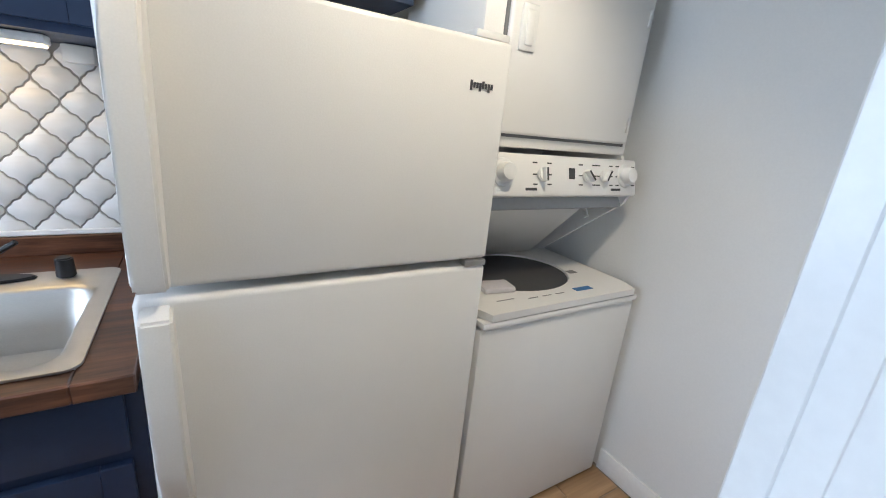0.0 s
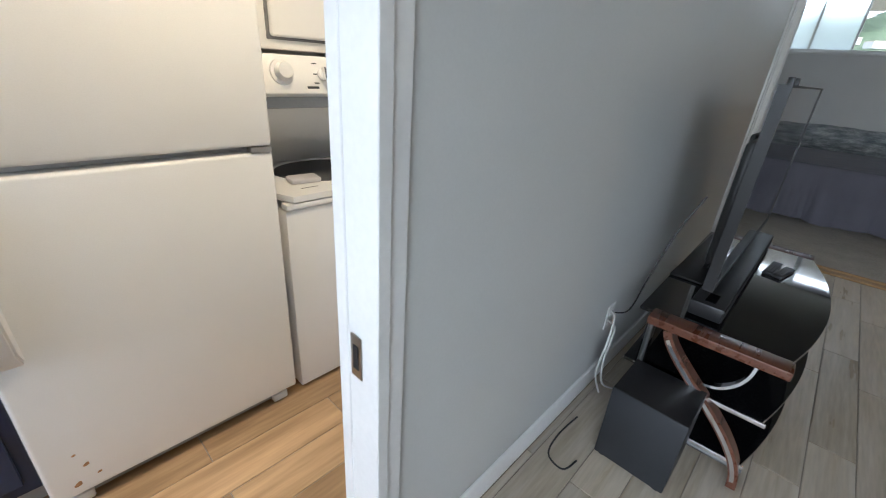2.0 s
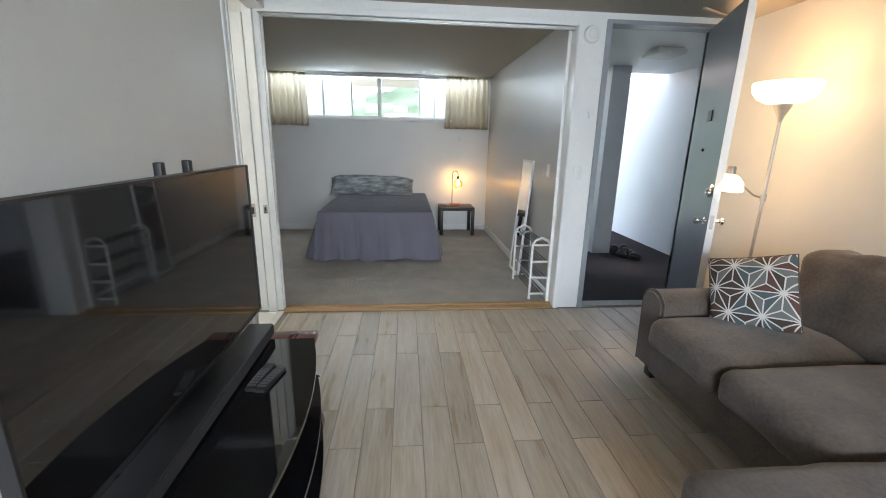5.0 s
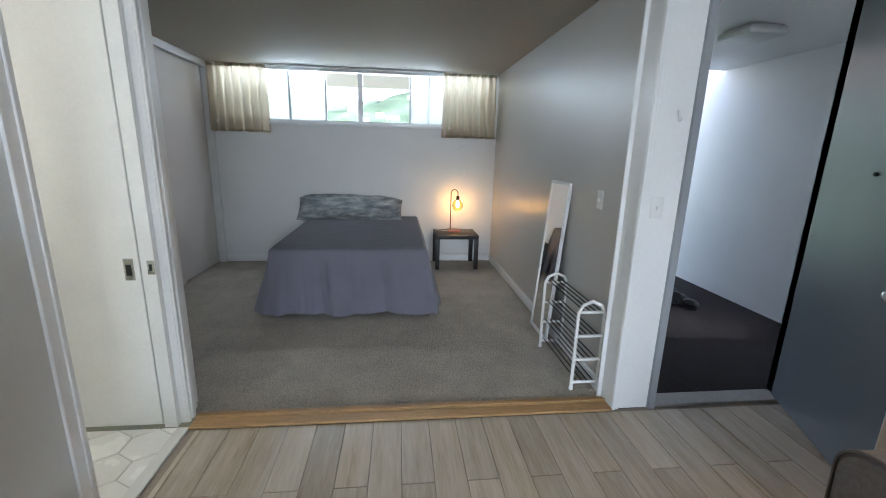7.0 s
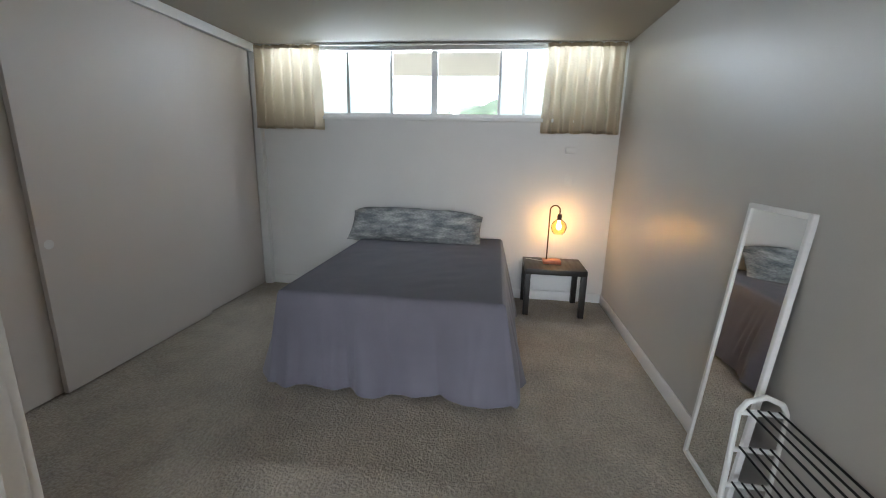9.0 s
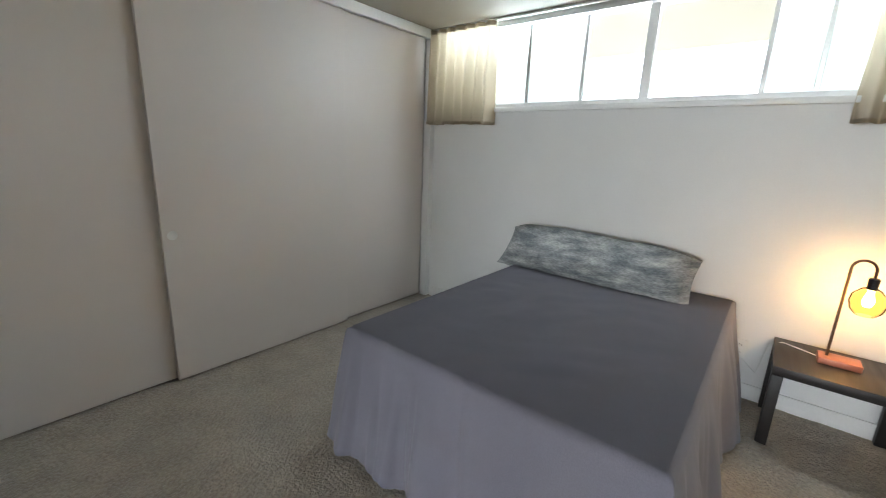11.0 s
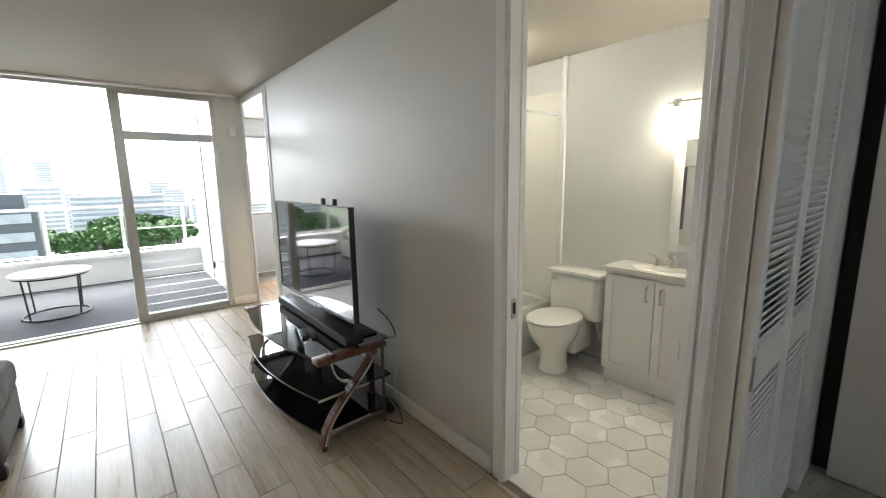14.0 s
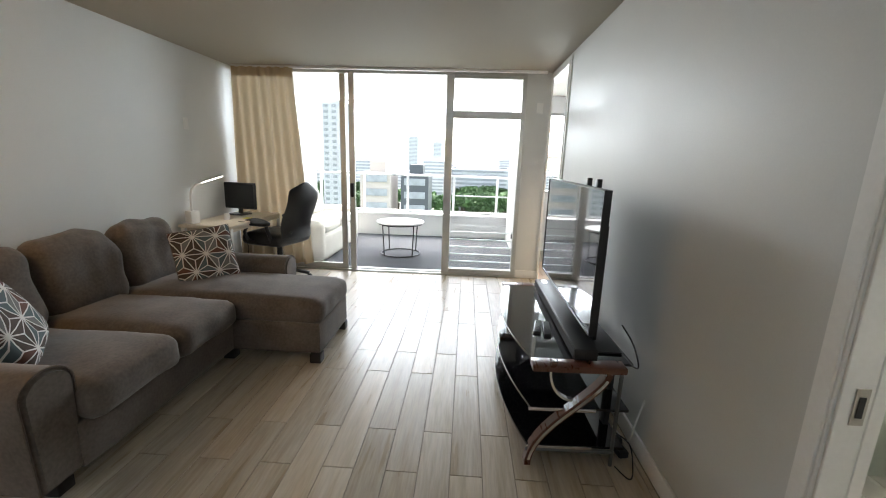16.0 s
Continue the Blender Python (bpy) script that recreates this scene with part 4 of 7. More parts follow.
# ---- living room things ----
def build_tv_stand():
    t = thing("tv_stand", (3.075, 0.366, 0), "black glass television stand with curved cherry wood ends", "tv stand", rz=1.5)
    t.scale = (0.935, 1.0, 1.10)
    half, back = 0.70, 0.28

    def shelf(z, inset, thick=0.012):
        n = 24
        edge = [(-half + inset + (2 * half - 2 * inset) * k / n, -0.20 - 0.09 * (1 - (2 * k / n - 1) ** 2) + inset * 0.3) for k in range(n + 1)]
        bm = bmesh.new()
        lo = [bm.verts.new((x, y, z)) for x, y in edge] + [bm.verts.new((half - inset, back, z)), bm.verts.new((-half + inset, back, z))]
        face = bm.faces.new(lo)
        up = bmesh.ops.extrude_face_region(bm, geom=[face])
        bmesh.ops.translate(bm, verts=[v for v in up["geom"] if isinstance(v, bmesh.types.BMVert)], vec=(0, 0, thick))
        bmesh.ops.recalc_face_normals(bm, faces=bm.faces[:])
        return bm

    part("top_shelf", shelf(0.472, 0.05), BLACKGLASS, t, "black tempered glass top")
    part("middle_shelf", shelf(0.262, 0.03), BLACKGLASS, t, "black tempered glass shelf")
    part("bottom_shelf", shelf(0.075, 0.03), BLACKGLASS, t, "black tempered glass shelf")
    for s in (-1, 1):
        x = s * (half - 0.02)
        part("end_board", box(min(x - s * 0.06, x + s * 0.03), -0.20, 0.455, max(x - s * 0.06, x + s * 0.03), 0.235, 0.486, 0.006), CHERRY, t, "cherry wood end board")
        curve = [(x, 0.157 - 0.347 * (0.5 - 0.5 * math.cos(math.pi * (k / 32) ** 0.8)), 0.455 * (1 - k / 32)) for k in range(33)]
        part("curved_leg", ribbon(curve, (1, 0, 0), 0.055, 0.030), CHERRY, t, "curved cherry wood leg")
        part("chrome_band", ribbon([(px + s * 0.029, py + 0.002, pz) for px, py, pz in curve[2:31]], (1, 0, 0), 0.004, 0.013), CHROME, t, "chrome band on the curved leg")
        brace = [(x, -0.113 + 0.115 * (1 - math.cos(0.5 * math.pi * k / 14)), 0.455 - 0.135 * math.sin(0.5 * math.pi * k / 14)) for k in range(15)]
        part("chrome_brace", ribbon(brace, (1, 0, 0), 0.03, 0.010), CHROME, t, "curved chrome brace")
        part("foot_rail", joined(tube([(x, -0.20, 0.068), (x, 0.22, 0.068)], 0.010, 8), tube([(x, 0.22, 0.0), (x, 0.22, 0.46)], 0.010, 8)), M("dark_silver_rail", (0.16, 0.16, 0.16), 0.35, 0.8), t, "silver metal foot rail")
        for z in (0.262, 0.075):
            part("shelf_trim", box(min(x, x + s * 0.006), -0.20, z - 0.002, max(x, x + s * 0.006), 0.12, z + 0.014, 0.002), CHROME, t, "bright metal shelf edge")
    for x in (-0.45, 0.45):
        part("rear_post", box(x - 0.03, 0.24, 0.0, x + 0.03, 0.27, 0.472, 0.003), BLACK, t)


build_tv_stand()


def build_tv():
    t = thing("television", (3.09, 0.452, 0.672), "flat black television on a bracket above its stand", "television")
    t.scale = (0.99, 1.0, 0.955)
    part("bezel", joined(box(-0.615, -0.022, 0.0, 0.615, 0.012, 0.012), box(-0.615, -0.022, 0.693, 0.615, 0.012, 0.70), box(-0.615, -0.022, 0.012, -0.608, 0.012, 0.693), box(0.608, -0.022, 0.012, 0.615, 0.012, 0.693)), BLACK, t)
    part("screen", box(-0.608, -0.018, 0.012, 0.608, 0.004, 0.693), BLACKGLASS, t, "switched-off glossy black screen")
    part("back_panel", box(-0.52, 0.012, 0.06, 0.52, 0.05, 0.52, 0.015), BLACK, t)
    for x in (0.10, 0.27):
        part("mount_rail", joined(box(x - 0.016, 0.05, -0.02, x + 0.016, 0.085, 0.66, 0.004), box(x - 0.014, 0.045, 0.66, x + 0.014, 0.07, 0.735, 0.004)), BLACK, t, "black steel bracket rail")
    part("bracket_post", joined(box(-0.05, 0.085, -0.144, 0.36, 0.105, 0.50, 0.004), box(-0.25, 0.06, -0.144, 0.50, 0.19, -0.134, 0.003)), BLACK, t, "black bracket post and base plate")
    s = thing("soundbar", (3.11, 0.435, 0.5345), "long black soundbar on the television stand", "soundbar")
    part("body", box(-0.58, -0.055, 0.008, 0.58, 0.055, 0.066, 0.006), BLACK, s)
    part("grille", box(-0.575, -0.0575, 0.014, 0.575, -0.055, 0.060), M("black_speaker_mesh", (0.018, 0.018, 0.02), 0.8, grain=0.5, gscale=500), s, "perforated black grille")
    for x in (-0.45, 0.45):
        part("foot", box(x - 0.03, -0.04, 0, x + 0.03, 0.04, 0.008), RUBBER, s)
    part("button_strip", box(-0.55, -0.02, 0.066, -0.47, 0.015, 0.0675), BLACKGLASS, s)
    for dx, dy, rz, ln in ((0.12, 0.0, -12, 0.17), (0.14, 0.045, -6, 0.19)):
        r = thing("remote_control", (3.18 + dx, 0.275 + dy, 0.5325), "slim black remote control on the glass top", "remote control", "remotes", rz)
        part("body", box(-ln / 2, -0.02, 0, ln / 2, 0.02, 0.016, 0.005), BLACK, r)
        part("buttons", joined(*[box(-ln / 2 + 0.02 + 0.018 * i, -0.012 + 0.012 * j, 0.016, -ln / 2 + 0.03 + 0.018 * i, -0.005 + 0.012 * j, 0.018) for i in range(7) for j in range(3)]), M("grey_rubber_keys", (0.12, 0.12, 0.12), 0.6), r)
    w = thing("subwoofer", (2.31, 0.452, 0), "black box subwoofer on the floor", "subwoofer")
    part("cabinet", box(-0.115, -0.125, 0.012, 0.115, 0.125, 0.325, 0.004), M("charcoal_vinyl", (0.022, 0.024, 0.028), 0.45, var=0.06, grain=0.15, gscale=260, bump=0.2), w)
    part("top_panel", box(-0.113, -0.123, 0.325, 0.113, 0.123, 0.328), BLACK, w)
    for x in (-0.09, 0.09):
        for y in (-0.10, 0.10):
            part("foot", moved(cyl(0.015, 0.015, 0, 0.012, 12), x, y, 0), RUBBER, w)
    for pts, mat, lab in (([(2.60, 0.772, 0.375), (2.53, 0.73, 0.40), (2.46, 0.71, 0.31), (2.45, 0.72, 0.15), (2.50, 0.70, 0.02)], WIRE, "white power cable at the wall outlet"),
                          ([(2.60, 0.772, 0.325), (2.51, 0.71, 0.35), (2.44, 0.70, 0.23), (2.47, 0.69, 0.10), (2.58, 0.67, 0.012)], WIRE, "white power cable at the wall outlet"),
                          ([(2.10, 0.60, 0.01), (2.03, 0.62, 0.008), (2.05, 0.69, 0.008), (2.16, 0.71, 0.008), (2.30, 0.70, 0.01)], BLACK, "black speaker cable on the floor"),
                          ([(2.66, 0.57, 0.95), (2.62, 0.62, 0.80), (2.58, 0.66, 0.60), (2.60, 0.70, 0.42), (2.61, 0.76, 0.37)], BLACK, "black television cable hanging to the outlet"),
                          ([(3.74, 0.56, 0.75), (3.83, 0.58, 0.70), (3.86, 0.60, 0.62), (3.78, 0.62, 0.57), (3.66, 0.62, 0.56)], BLACK, "thin black cable looping behind the television"),
                          ([(3.45, 0.70, 0.012), (3.60, 0.73, 0.05), (3.74, 0.70, 0.012), (3.80, 0.66, 0.008), (3.72, 0.62, 0.008)], BLACK, "black cable looped on the floor"),
                          ([(3.60, 0.775, 0.30), (3.62, 0.74, 0.20), (3.58, 0.73, 0.05), (3.40, 0.72, 0.01)], WIRE, "white cable along the wall")):
        c = thing("cable", pts[0], lab, "cable")
        fine = []
        v = [Vector(q) - Vector(pts[0]) for q in pts]
        for i in range(len(v) - 1):
            p0, p1, p2, p3 = v[max(i - 1, 0)], v[i], v[i + 1], v[min(i + 2, len(v) - 1)]
            for k in range(6):
                f = k / 6
                fine.append(0.5 * (2 * p1 + (p2 - p0) * f + (2 * p0 - 5 * p1 + 4 * p2 - p3) * f * f + (3 * p1 - p0 - 3 * p2 + p3) * f ** 3))
        part("wire", tube(fine + [v[-1]], 0.0045 if mat is WIRE else 0.0035, 6), mat, c)
    s = thing("power_strip", (3.52, 0.66, 0.004), "black power strip with plugs under the television stand", "power strip", rz=12)
    part("body", box(-0.14, -0.025, 0, 0.14, 0.025, 0.035, 0.006), BLACK, s)
    for x in (-0.07, 0.0, 0.07):
        part("plug", box(x - 0.02, -0.016, 0.035, x + 0.02, 0.016, 0.075, 0.006), WIRE if x == 0 else BLACK, s)


build_tv()


def starburst():
    """Woven pattern: pale lines in six-fold stars over facets of brown, slate and grey."""
    m, n, l, p = nodes_of("starburst_weave")
    tc = n.new("ShaderNodeTexCoord")
    high, half_line = 0.137, 0.0034

    def calc(kind, a, b=None, c=None):
        q = n.new("ShaderNodeMath")
        q.operation = kind
        for k, v in enumerate((a, b, c)):
            if v is None:
                continue
            if isinstance(v, (int, float)):
                q.inputs[k].default_value = v
            else:
                l.new(v, q.inputs[k])
        return q.outputs[0]

    raw, frac_ = [], []
    for k in range(3):
        a = math.radians(97 + 120 * k)
        dot = n.new("ShaderNodeVectorMath")
        dot.operation, dot.inputs[1].default_value = "DOT_PRODUCT", (math.cos(a) / high, 0, math.sin(a) / high)
        l.new(tc.outputs["Object"], dot.inputs[0])
        raw.append(dot.outputs["Value"])
        frac_.append(calc("FRACT", calc("ADD", dot.outputs["Value"], 20.0)))
    down = calc("GREATER_THAN", calc("ADD", calc("ADD", frac_[0], frac_[1]), frac_[2]), 1.5)
    g = [calc("ABSOLUTE", calc("SUBTRACT", down, f)) for f in frac_]
    line = calc("LESS_THAN", calc("MINIMUM", calc("MINIMUM", g[0], g[1]), g[2]), half_line / high)
    for i, j, k in ((0, 1, 2), (1, 2, 0), (2, 0, 1)):
        near = calc("LESS_THAN", calc("ABSOLUTE", calc("SUBTRACT", g[i], g[j])), 1.732 * half_line / high)
        line = calc("MAXIMUM", line, calc("MULTIPLY", near, calc("GREATER_THAN", g[k], 1 / 3)))
    facet = calc("ADD", calc("LESS_THAN", g[0], calc("MINIMUM", g[1], g[2])), calc("MULTIPLY", calc("LESS_THAN", g[1], calc("MINIMUM", g[0], g[2])), 2.0))
    cell, rand_, ramp, mix = n.new("ShaderNodeCombineXYZ"), n.new("ShaderNodeTexWhiteNoise"), n.new("ShaderNodeValToRGB"), n.new("ShaderNodeMix")
    l.new(calc("FLOOR", raw[0]), cell.inputs[0])
    l.new(calc("FLOOR", raw[1]), cell.inputs[1])
    l.new(calc("ADD", calc("MULTIPLY", down, 4.0), facet), cell.inputs[2])
    l.new(cell.outputs[0], rand_.inputs["Vector"])
    l.new(rand_.outputs["Value"], ramp.inputs[0])
    ramp.color_ramp.interpolation = "CONSTANT"
    cols = ((0.0, (0.070, 0.050, 0.040)), (0.36, (0.085, 0.115, 0.120)), (0.60, (0.12, 0.055, 0.040)), (0.80, (0.17, 0.165, 0.155)))
    ramp.color_ramp.elements[0].color = (*cols[0][1], 1)
    ramp.color_ramp.elements[1].position, ramp.color_ramp.elements[1].color = cols[1][0], (*cols[1][1], 1)
    for pos, c in cols[2:]:
        ramp.color_ramp.elements.new(pos).color = (*c, 1)
    mix.data_type = "RGBA"
    l.new(line, mix.inputs[0])
    l.new(ramp.outputs[0], mix.inputs[6])
    mix.inputs[7].default_value = (0.66, 0.64, 0.60, 1)
    l.new(mix.outputs[2], p.inputs["Base Color"])
    p.inputs["Roughness"].default_value = 0.9
    nz, b = n.new("ShaderNodeTexNoise"), n.new("ShaderNodeBump")
    nz.inputs["Scale"].default_value = 260
    l.new(tc.outputs["Object"], nz.inputs["Vector"])
    b.inputs["Strength"].default_value = 0.4
    b.inputs["Distance"].default_value = 0.002
    l.new(nz.outputs[0], b.inputs["Height"])
    l.new(b.outputs[0], p.inputs["Normal"])
    return m


STAR = starburst()


def build_sofa():
    s = thing("sectional_sofa", (3.11, -2.96, 0), "brown-grey microfibre sectional sofa with a chaise", "sofa")
    s.scale = (0.96, 1.0, 1.0)
    # local x runs -1.17..1.16 along the wall, y grows into the room
    part("base_frame", moved(cushion(1.94, 1.17, 0.24, 0.12, 10, wrinkle=0.004), 0.0, 0.60, 0.06), SOFA, s)
    part("chaise_base", moved(cushion(0.70, 1.80, 0.24, 0.12, 10, wrinkle=0.004), -0.605, 0.92, 0.06), SOFA, s)
    for x0, x1, seed in ((-0.25, 0.345, 1.0), (0.345, 0.94, 2.0)):
        part("seat_cushion", moved(cushion(x1 - x0 - 0.006, 0.98, 0.19, 0.36, 16, wrinkle=0.012, seed=seed, crown=0.035), (x0 + x1) / 2, 0.76, 0.27), SOFA, s, "plump seat cushion")
    part("chaise_cushion", moved(cushion(0.69, 1.60, 0.19, 0.36, 18, wrinkle=0.012, seed=5, crown=0.03), -0.60, 1.03, 0.27), SOFA, s, "long chaise cushion")
    for x in (-1.05, 1.04):
        n, prof = 20, []
        for k in range(n + 1):
            a = math.pi * k / n
            prof.append((x + 0.115 * math.cos(a), 0.49 + 0.095 * math.sin(a)))
        prof = [(x + 0.100, 0.07)] + prof + [(x - 0.100, 0.07)]
        bm = bmesh.new()
        y1 = 1.17 if x > 0 else 1.30
        lo = [bm.verts.new((px, 0.02, pz)) for px, pz in prof]
        f = bm.faces.new(lo)
        ex = bmesh.ops.extrude_face_region(bm, geom=[f])
        bmesh.ops.translate(bm, verts=[v for v in ex["geom"] if isinstance(v, bmesh.types.BMVert)], vec=(0, y1 - 0.02, 0))
        bmesh.ops.recalc_face_normals(bm, faces=bm.faces[:])
        ends = [e for e in bm.edges if abs(e.verts[0].co.y - e.verts[1].co.y) < 1e-5]
        bmesh.ops.bevel(bm, geom=ends, offset=0.018, segments=3, affect="EDGES")
        arm = part("arm", bm, SOFA, s, "rounded padded arm", 50)
        part("piping", tube([(px * 1.0 + (0.002 if px > x else -0.002), y1 - 0.014, pz) for px, pz in prof], 0.005, 6), SOFA, arm)
    part("back_rest", moved(cushion(2.02, 0.24, 0.66, 0.3, 10, wrinkle=0.005), 0, 0.13, 0.08), SOFA, s)
    for x0, x1, seed in ((-0.94, -0.345, 3.0), (-0.345, 0.265, 4.0), (0.265, 0.94, 6.0)):
        part("back_cushion", moved(cushion(x1 - x0 - 0.012, 0.24, 0.50, 0.46, 18, wrinkle=0.034, seed=seed, crown=0.03), (x0 + x1) / 2, 0.36, 0.40, 14, 0, 0), SOFA, s, "plump back cushion")
    for x, y in ((1.02, 1.10), (-0.28, 1.78), (-0.90, 1.78), (1.02, 0.1), (-1.05, 0.1), (-0.28, 1.15)):
        part("foot", box(x - 0.04, y - 0.04, 0, x + 0.04, y + 0.04, 0.07, 0.005), DARKWOOD, s, "dark wooden block foot")
    for at, turn, lean, seed in (((2.44, -2.21, 0.645), -48, 20, 1.0), ((3.885, -2.24, 0.645), 38, 24, 2.0)):
        q = thing("throw_pillow", at, "square pillow with a white starburst pattern on brown and slate", "pillow", "throw pillows", turn)
        bm = throw_pillow(0.45, 0.45, 0.18, 18, seed)
        o = part("cover", bm, STAR, q)
        o.matrix_local = pose(0, 0, 0, lean, 16 if seed > 1.5 else 6, 0)
        part("piping", tube([(u * 0.225 * (1 - 0.07 * (u * u + v * v) + 0.10 * u * u * v * v), 0, v * 0.225 * (1 - 0.07 * (u * u + v * v) + 0.10 * u * u * v * v)) for u, v in
             [(-1 + 2 * k / 10, -1) for k in range(10)] + [(1, -1 + 2 * k / 10) for k in range(10)] + [(1 - 2 * k / 10, 1) for k in range(10)] + [(-1, 1 - 2 * k / 10) for k in range(10)]], 0.004, 6, True), SOFA, o)


build_sofa()


def build_floor_lamp():
    t = thing("floor_lamp", (4.44, -2.70, 0), "lit silver torchiere floor lamp with a frosted bowl and reading arm", "floor lamp")
    silver = M("silver_lamp_paint", (0.42, 0.41, 0.40), 0.35, 0.7, var=0.05)
    part("base", lathe([(0.0, 0.0), (0.088, 0.0), (0.090, 0.012), (0.075, 0.022), (0.02, 0.03), (0.0, 0.03)], 32), silver, t)
    part("pole", joined(tube([(0, 0, 0.02), (0, 0, 1.66)], 0.011, 12), moved(cyl(0.016, 0.016, 0.60, 0.64, 14), 0, 0, 0), moved(cyl(0.018, 0.018, 1.10, 1.15, 14), 0, 0, 0)), silver, t)
    part("cup", lathe([(0.012, 1.62), (0.022, 1.66), (0.05, 1.72), (0.055, 1.735), (0.0, 1.735)], 24), silver, t)
    o = part("bowl_shade", lathe([(0.05, 1.735), (0.10, 1.742), (0.15, 1.77), (0.178, 1.81), (0.185, 1.865), (0.179, 1.865), (0.170, 1.812), (0.145, 1.778), (0.10, 1.752), (0.05, 1.745)], 36), SHADE, t, "glowing frosted bowl shade")
    o.visible_shadow = False
    arm = [(0, 0, 1.12), (0.02, 0.06, 1.14), (0.045, 0.13, 1.20), (0.065, 0.18, 1.275), (0.075, 0.205, 1.31)]
    part("arm", tube(arm, 0.006, 8), silver, t, "bent reading arm")
    part("arm_socket", moved(cyl(0.030, 0.026, 0.0, 0.065, 20, 0.004), 0.075, 0.207, 1.265), M("grey_socket", (0.22, 0.22, 0.22), 0.4, 0.4), t)
    o = part("reading_shade", moved(lathe([(0.030, 0.06), (0.060, 0.045), (0.088, 0.01), (0.098, -0.045), (0.093, -0.045), (0.083, 0.006), (0.056, 0.038), (0.030, 0.05)], 30), 0.08, 0.21, 1.215, 12, 8, 0), SHADE, t, "glowing frosted reading shade")
    o.visible_shadow = False


build_floor_lamp()


def build_desk():
    d = thing("desk", (1.04, -2.74, 0), "plain pale wood desk with white legs", "desk")
    part("desktop", box(-0.58, -0.27, 0.70, 0.58, 0.27, 0.73, 0.004), DESKTOP, d)
    for x in (-0.54, 0.54):
        for y in (-0.24, 0.24):
            part("leg", box(x - 0.02, y - 0.02, 0, x + 0.02, y + 0.02, 0.70, 0.003, 1), WHITE, d)
    part("apron", box(-0.52, -0.25, 0.64, 0.52, -0.235, 0.70), DESKTOP, d)
    part("apron", box(-0.52, 0.235, 0.66, 0.52, 0.25, 0.70), DESKTOP, d)
    m = thing("monitor", (0.80, -2.84, 0.73), "black computer monitor on the desk", "monitor", rz=78)
    part("screen", box(-0.22, -0.006, 0.085, 0.22, -0.002, 0.36), BLACKGLASS, m, "switched-off dark screen")
    part("housing", box(-0.235, -0.003, 0.07, 0.235, 0.03, 0.375, 0.006), BLACK, m)
    part("neck", box(-0.025, 0.02, 0.015, 0.025, 0.04, 0.15), BLACK, m)
    part("foot", box(-0.10, -0.07, 0, 0.10, 0.10, 0.015, 0.004), BLACK, m)
    l = thing("desk_lamp", (1.52, -2.92, 0.73), "white bendable led desk lamp, switched on", "desk lamp", rz=-20)
    part("base", box(-0.05, -0.05, 0, 0.05, 0.05, 0.13, 0.012), PLASTIC, l)
    part("arm", tube([(0, 0, 0.13), (0.0, 0, 0.26), (-0.01, 0.01, 0.34), (-0.05, 0.04, 0.40), (-0.08, 0.06, 0.415)], 0.012, 8), PLASTIC, l)
    part("head", moved(box(-0.24, -0.018, -0.008, 0.0, 0.018, 0.010, 0.005), -0.06, 0.05, 0.41, 0, 18, -32), PLASTIC, l)
    part("led_panel", moved(box(-0.23, -0.012, -0.010, -0.02, 0.012, -0.008), -0.06, 0.05, 0.41, 0, 18, -32), glow("cool_led", (1.0, 0.97, 0.9), 4.0), l, "lit led strip")
    s = thing("speaker_cube", (1.22, -2.74, 0.73), "small white cylinder on the desk", "speaker")
    part("body", cyl(0.03, 0.028, 0, 0.07, 20, 0.006), PLASTIC, s)
    n = thing("sticky_note", (1.06, -2.60, 0.731), "yellow sticky note on the desk", "note")
    part("paper", box(-0.038, -0.038, 0, 0.038, 0.038, 0.003), M("yellow_paper", (0.75, 0.66, 0.10), 0.8), n)
    c = thing("cable", (1.30, -2.52, 0.72), "black cable hanging from the desk edge", "cable")
    part("wire", tube([(0, -0.05, 0.012), (0.0, 0.02, 0.012), (0.01, 0.03, -0.1), (-0.02, 0.03, -0.3), (0.02, 0.0, -0.5)], 0.004, 6), BLACK, c)


build_desk()


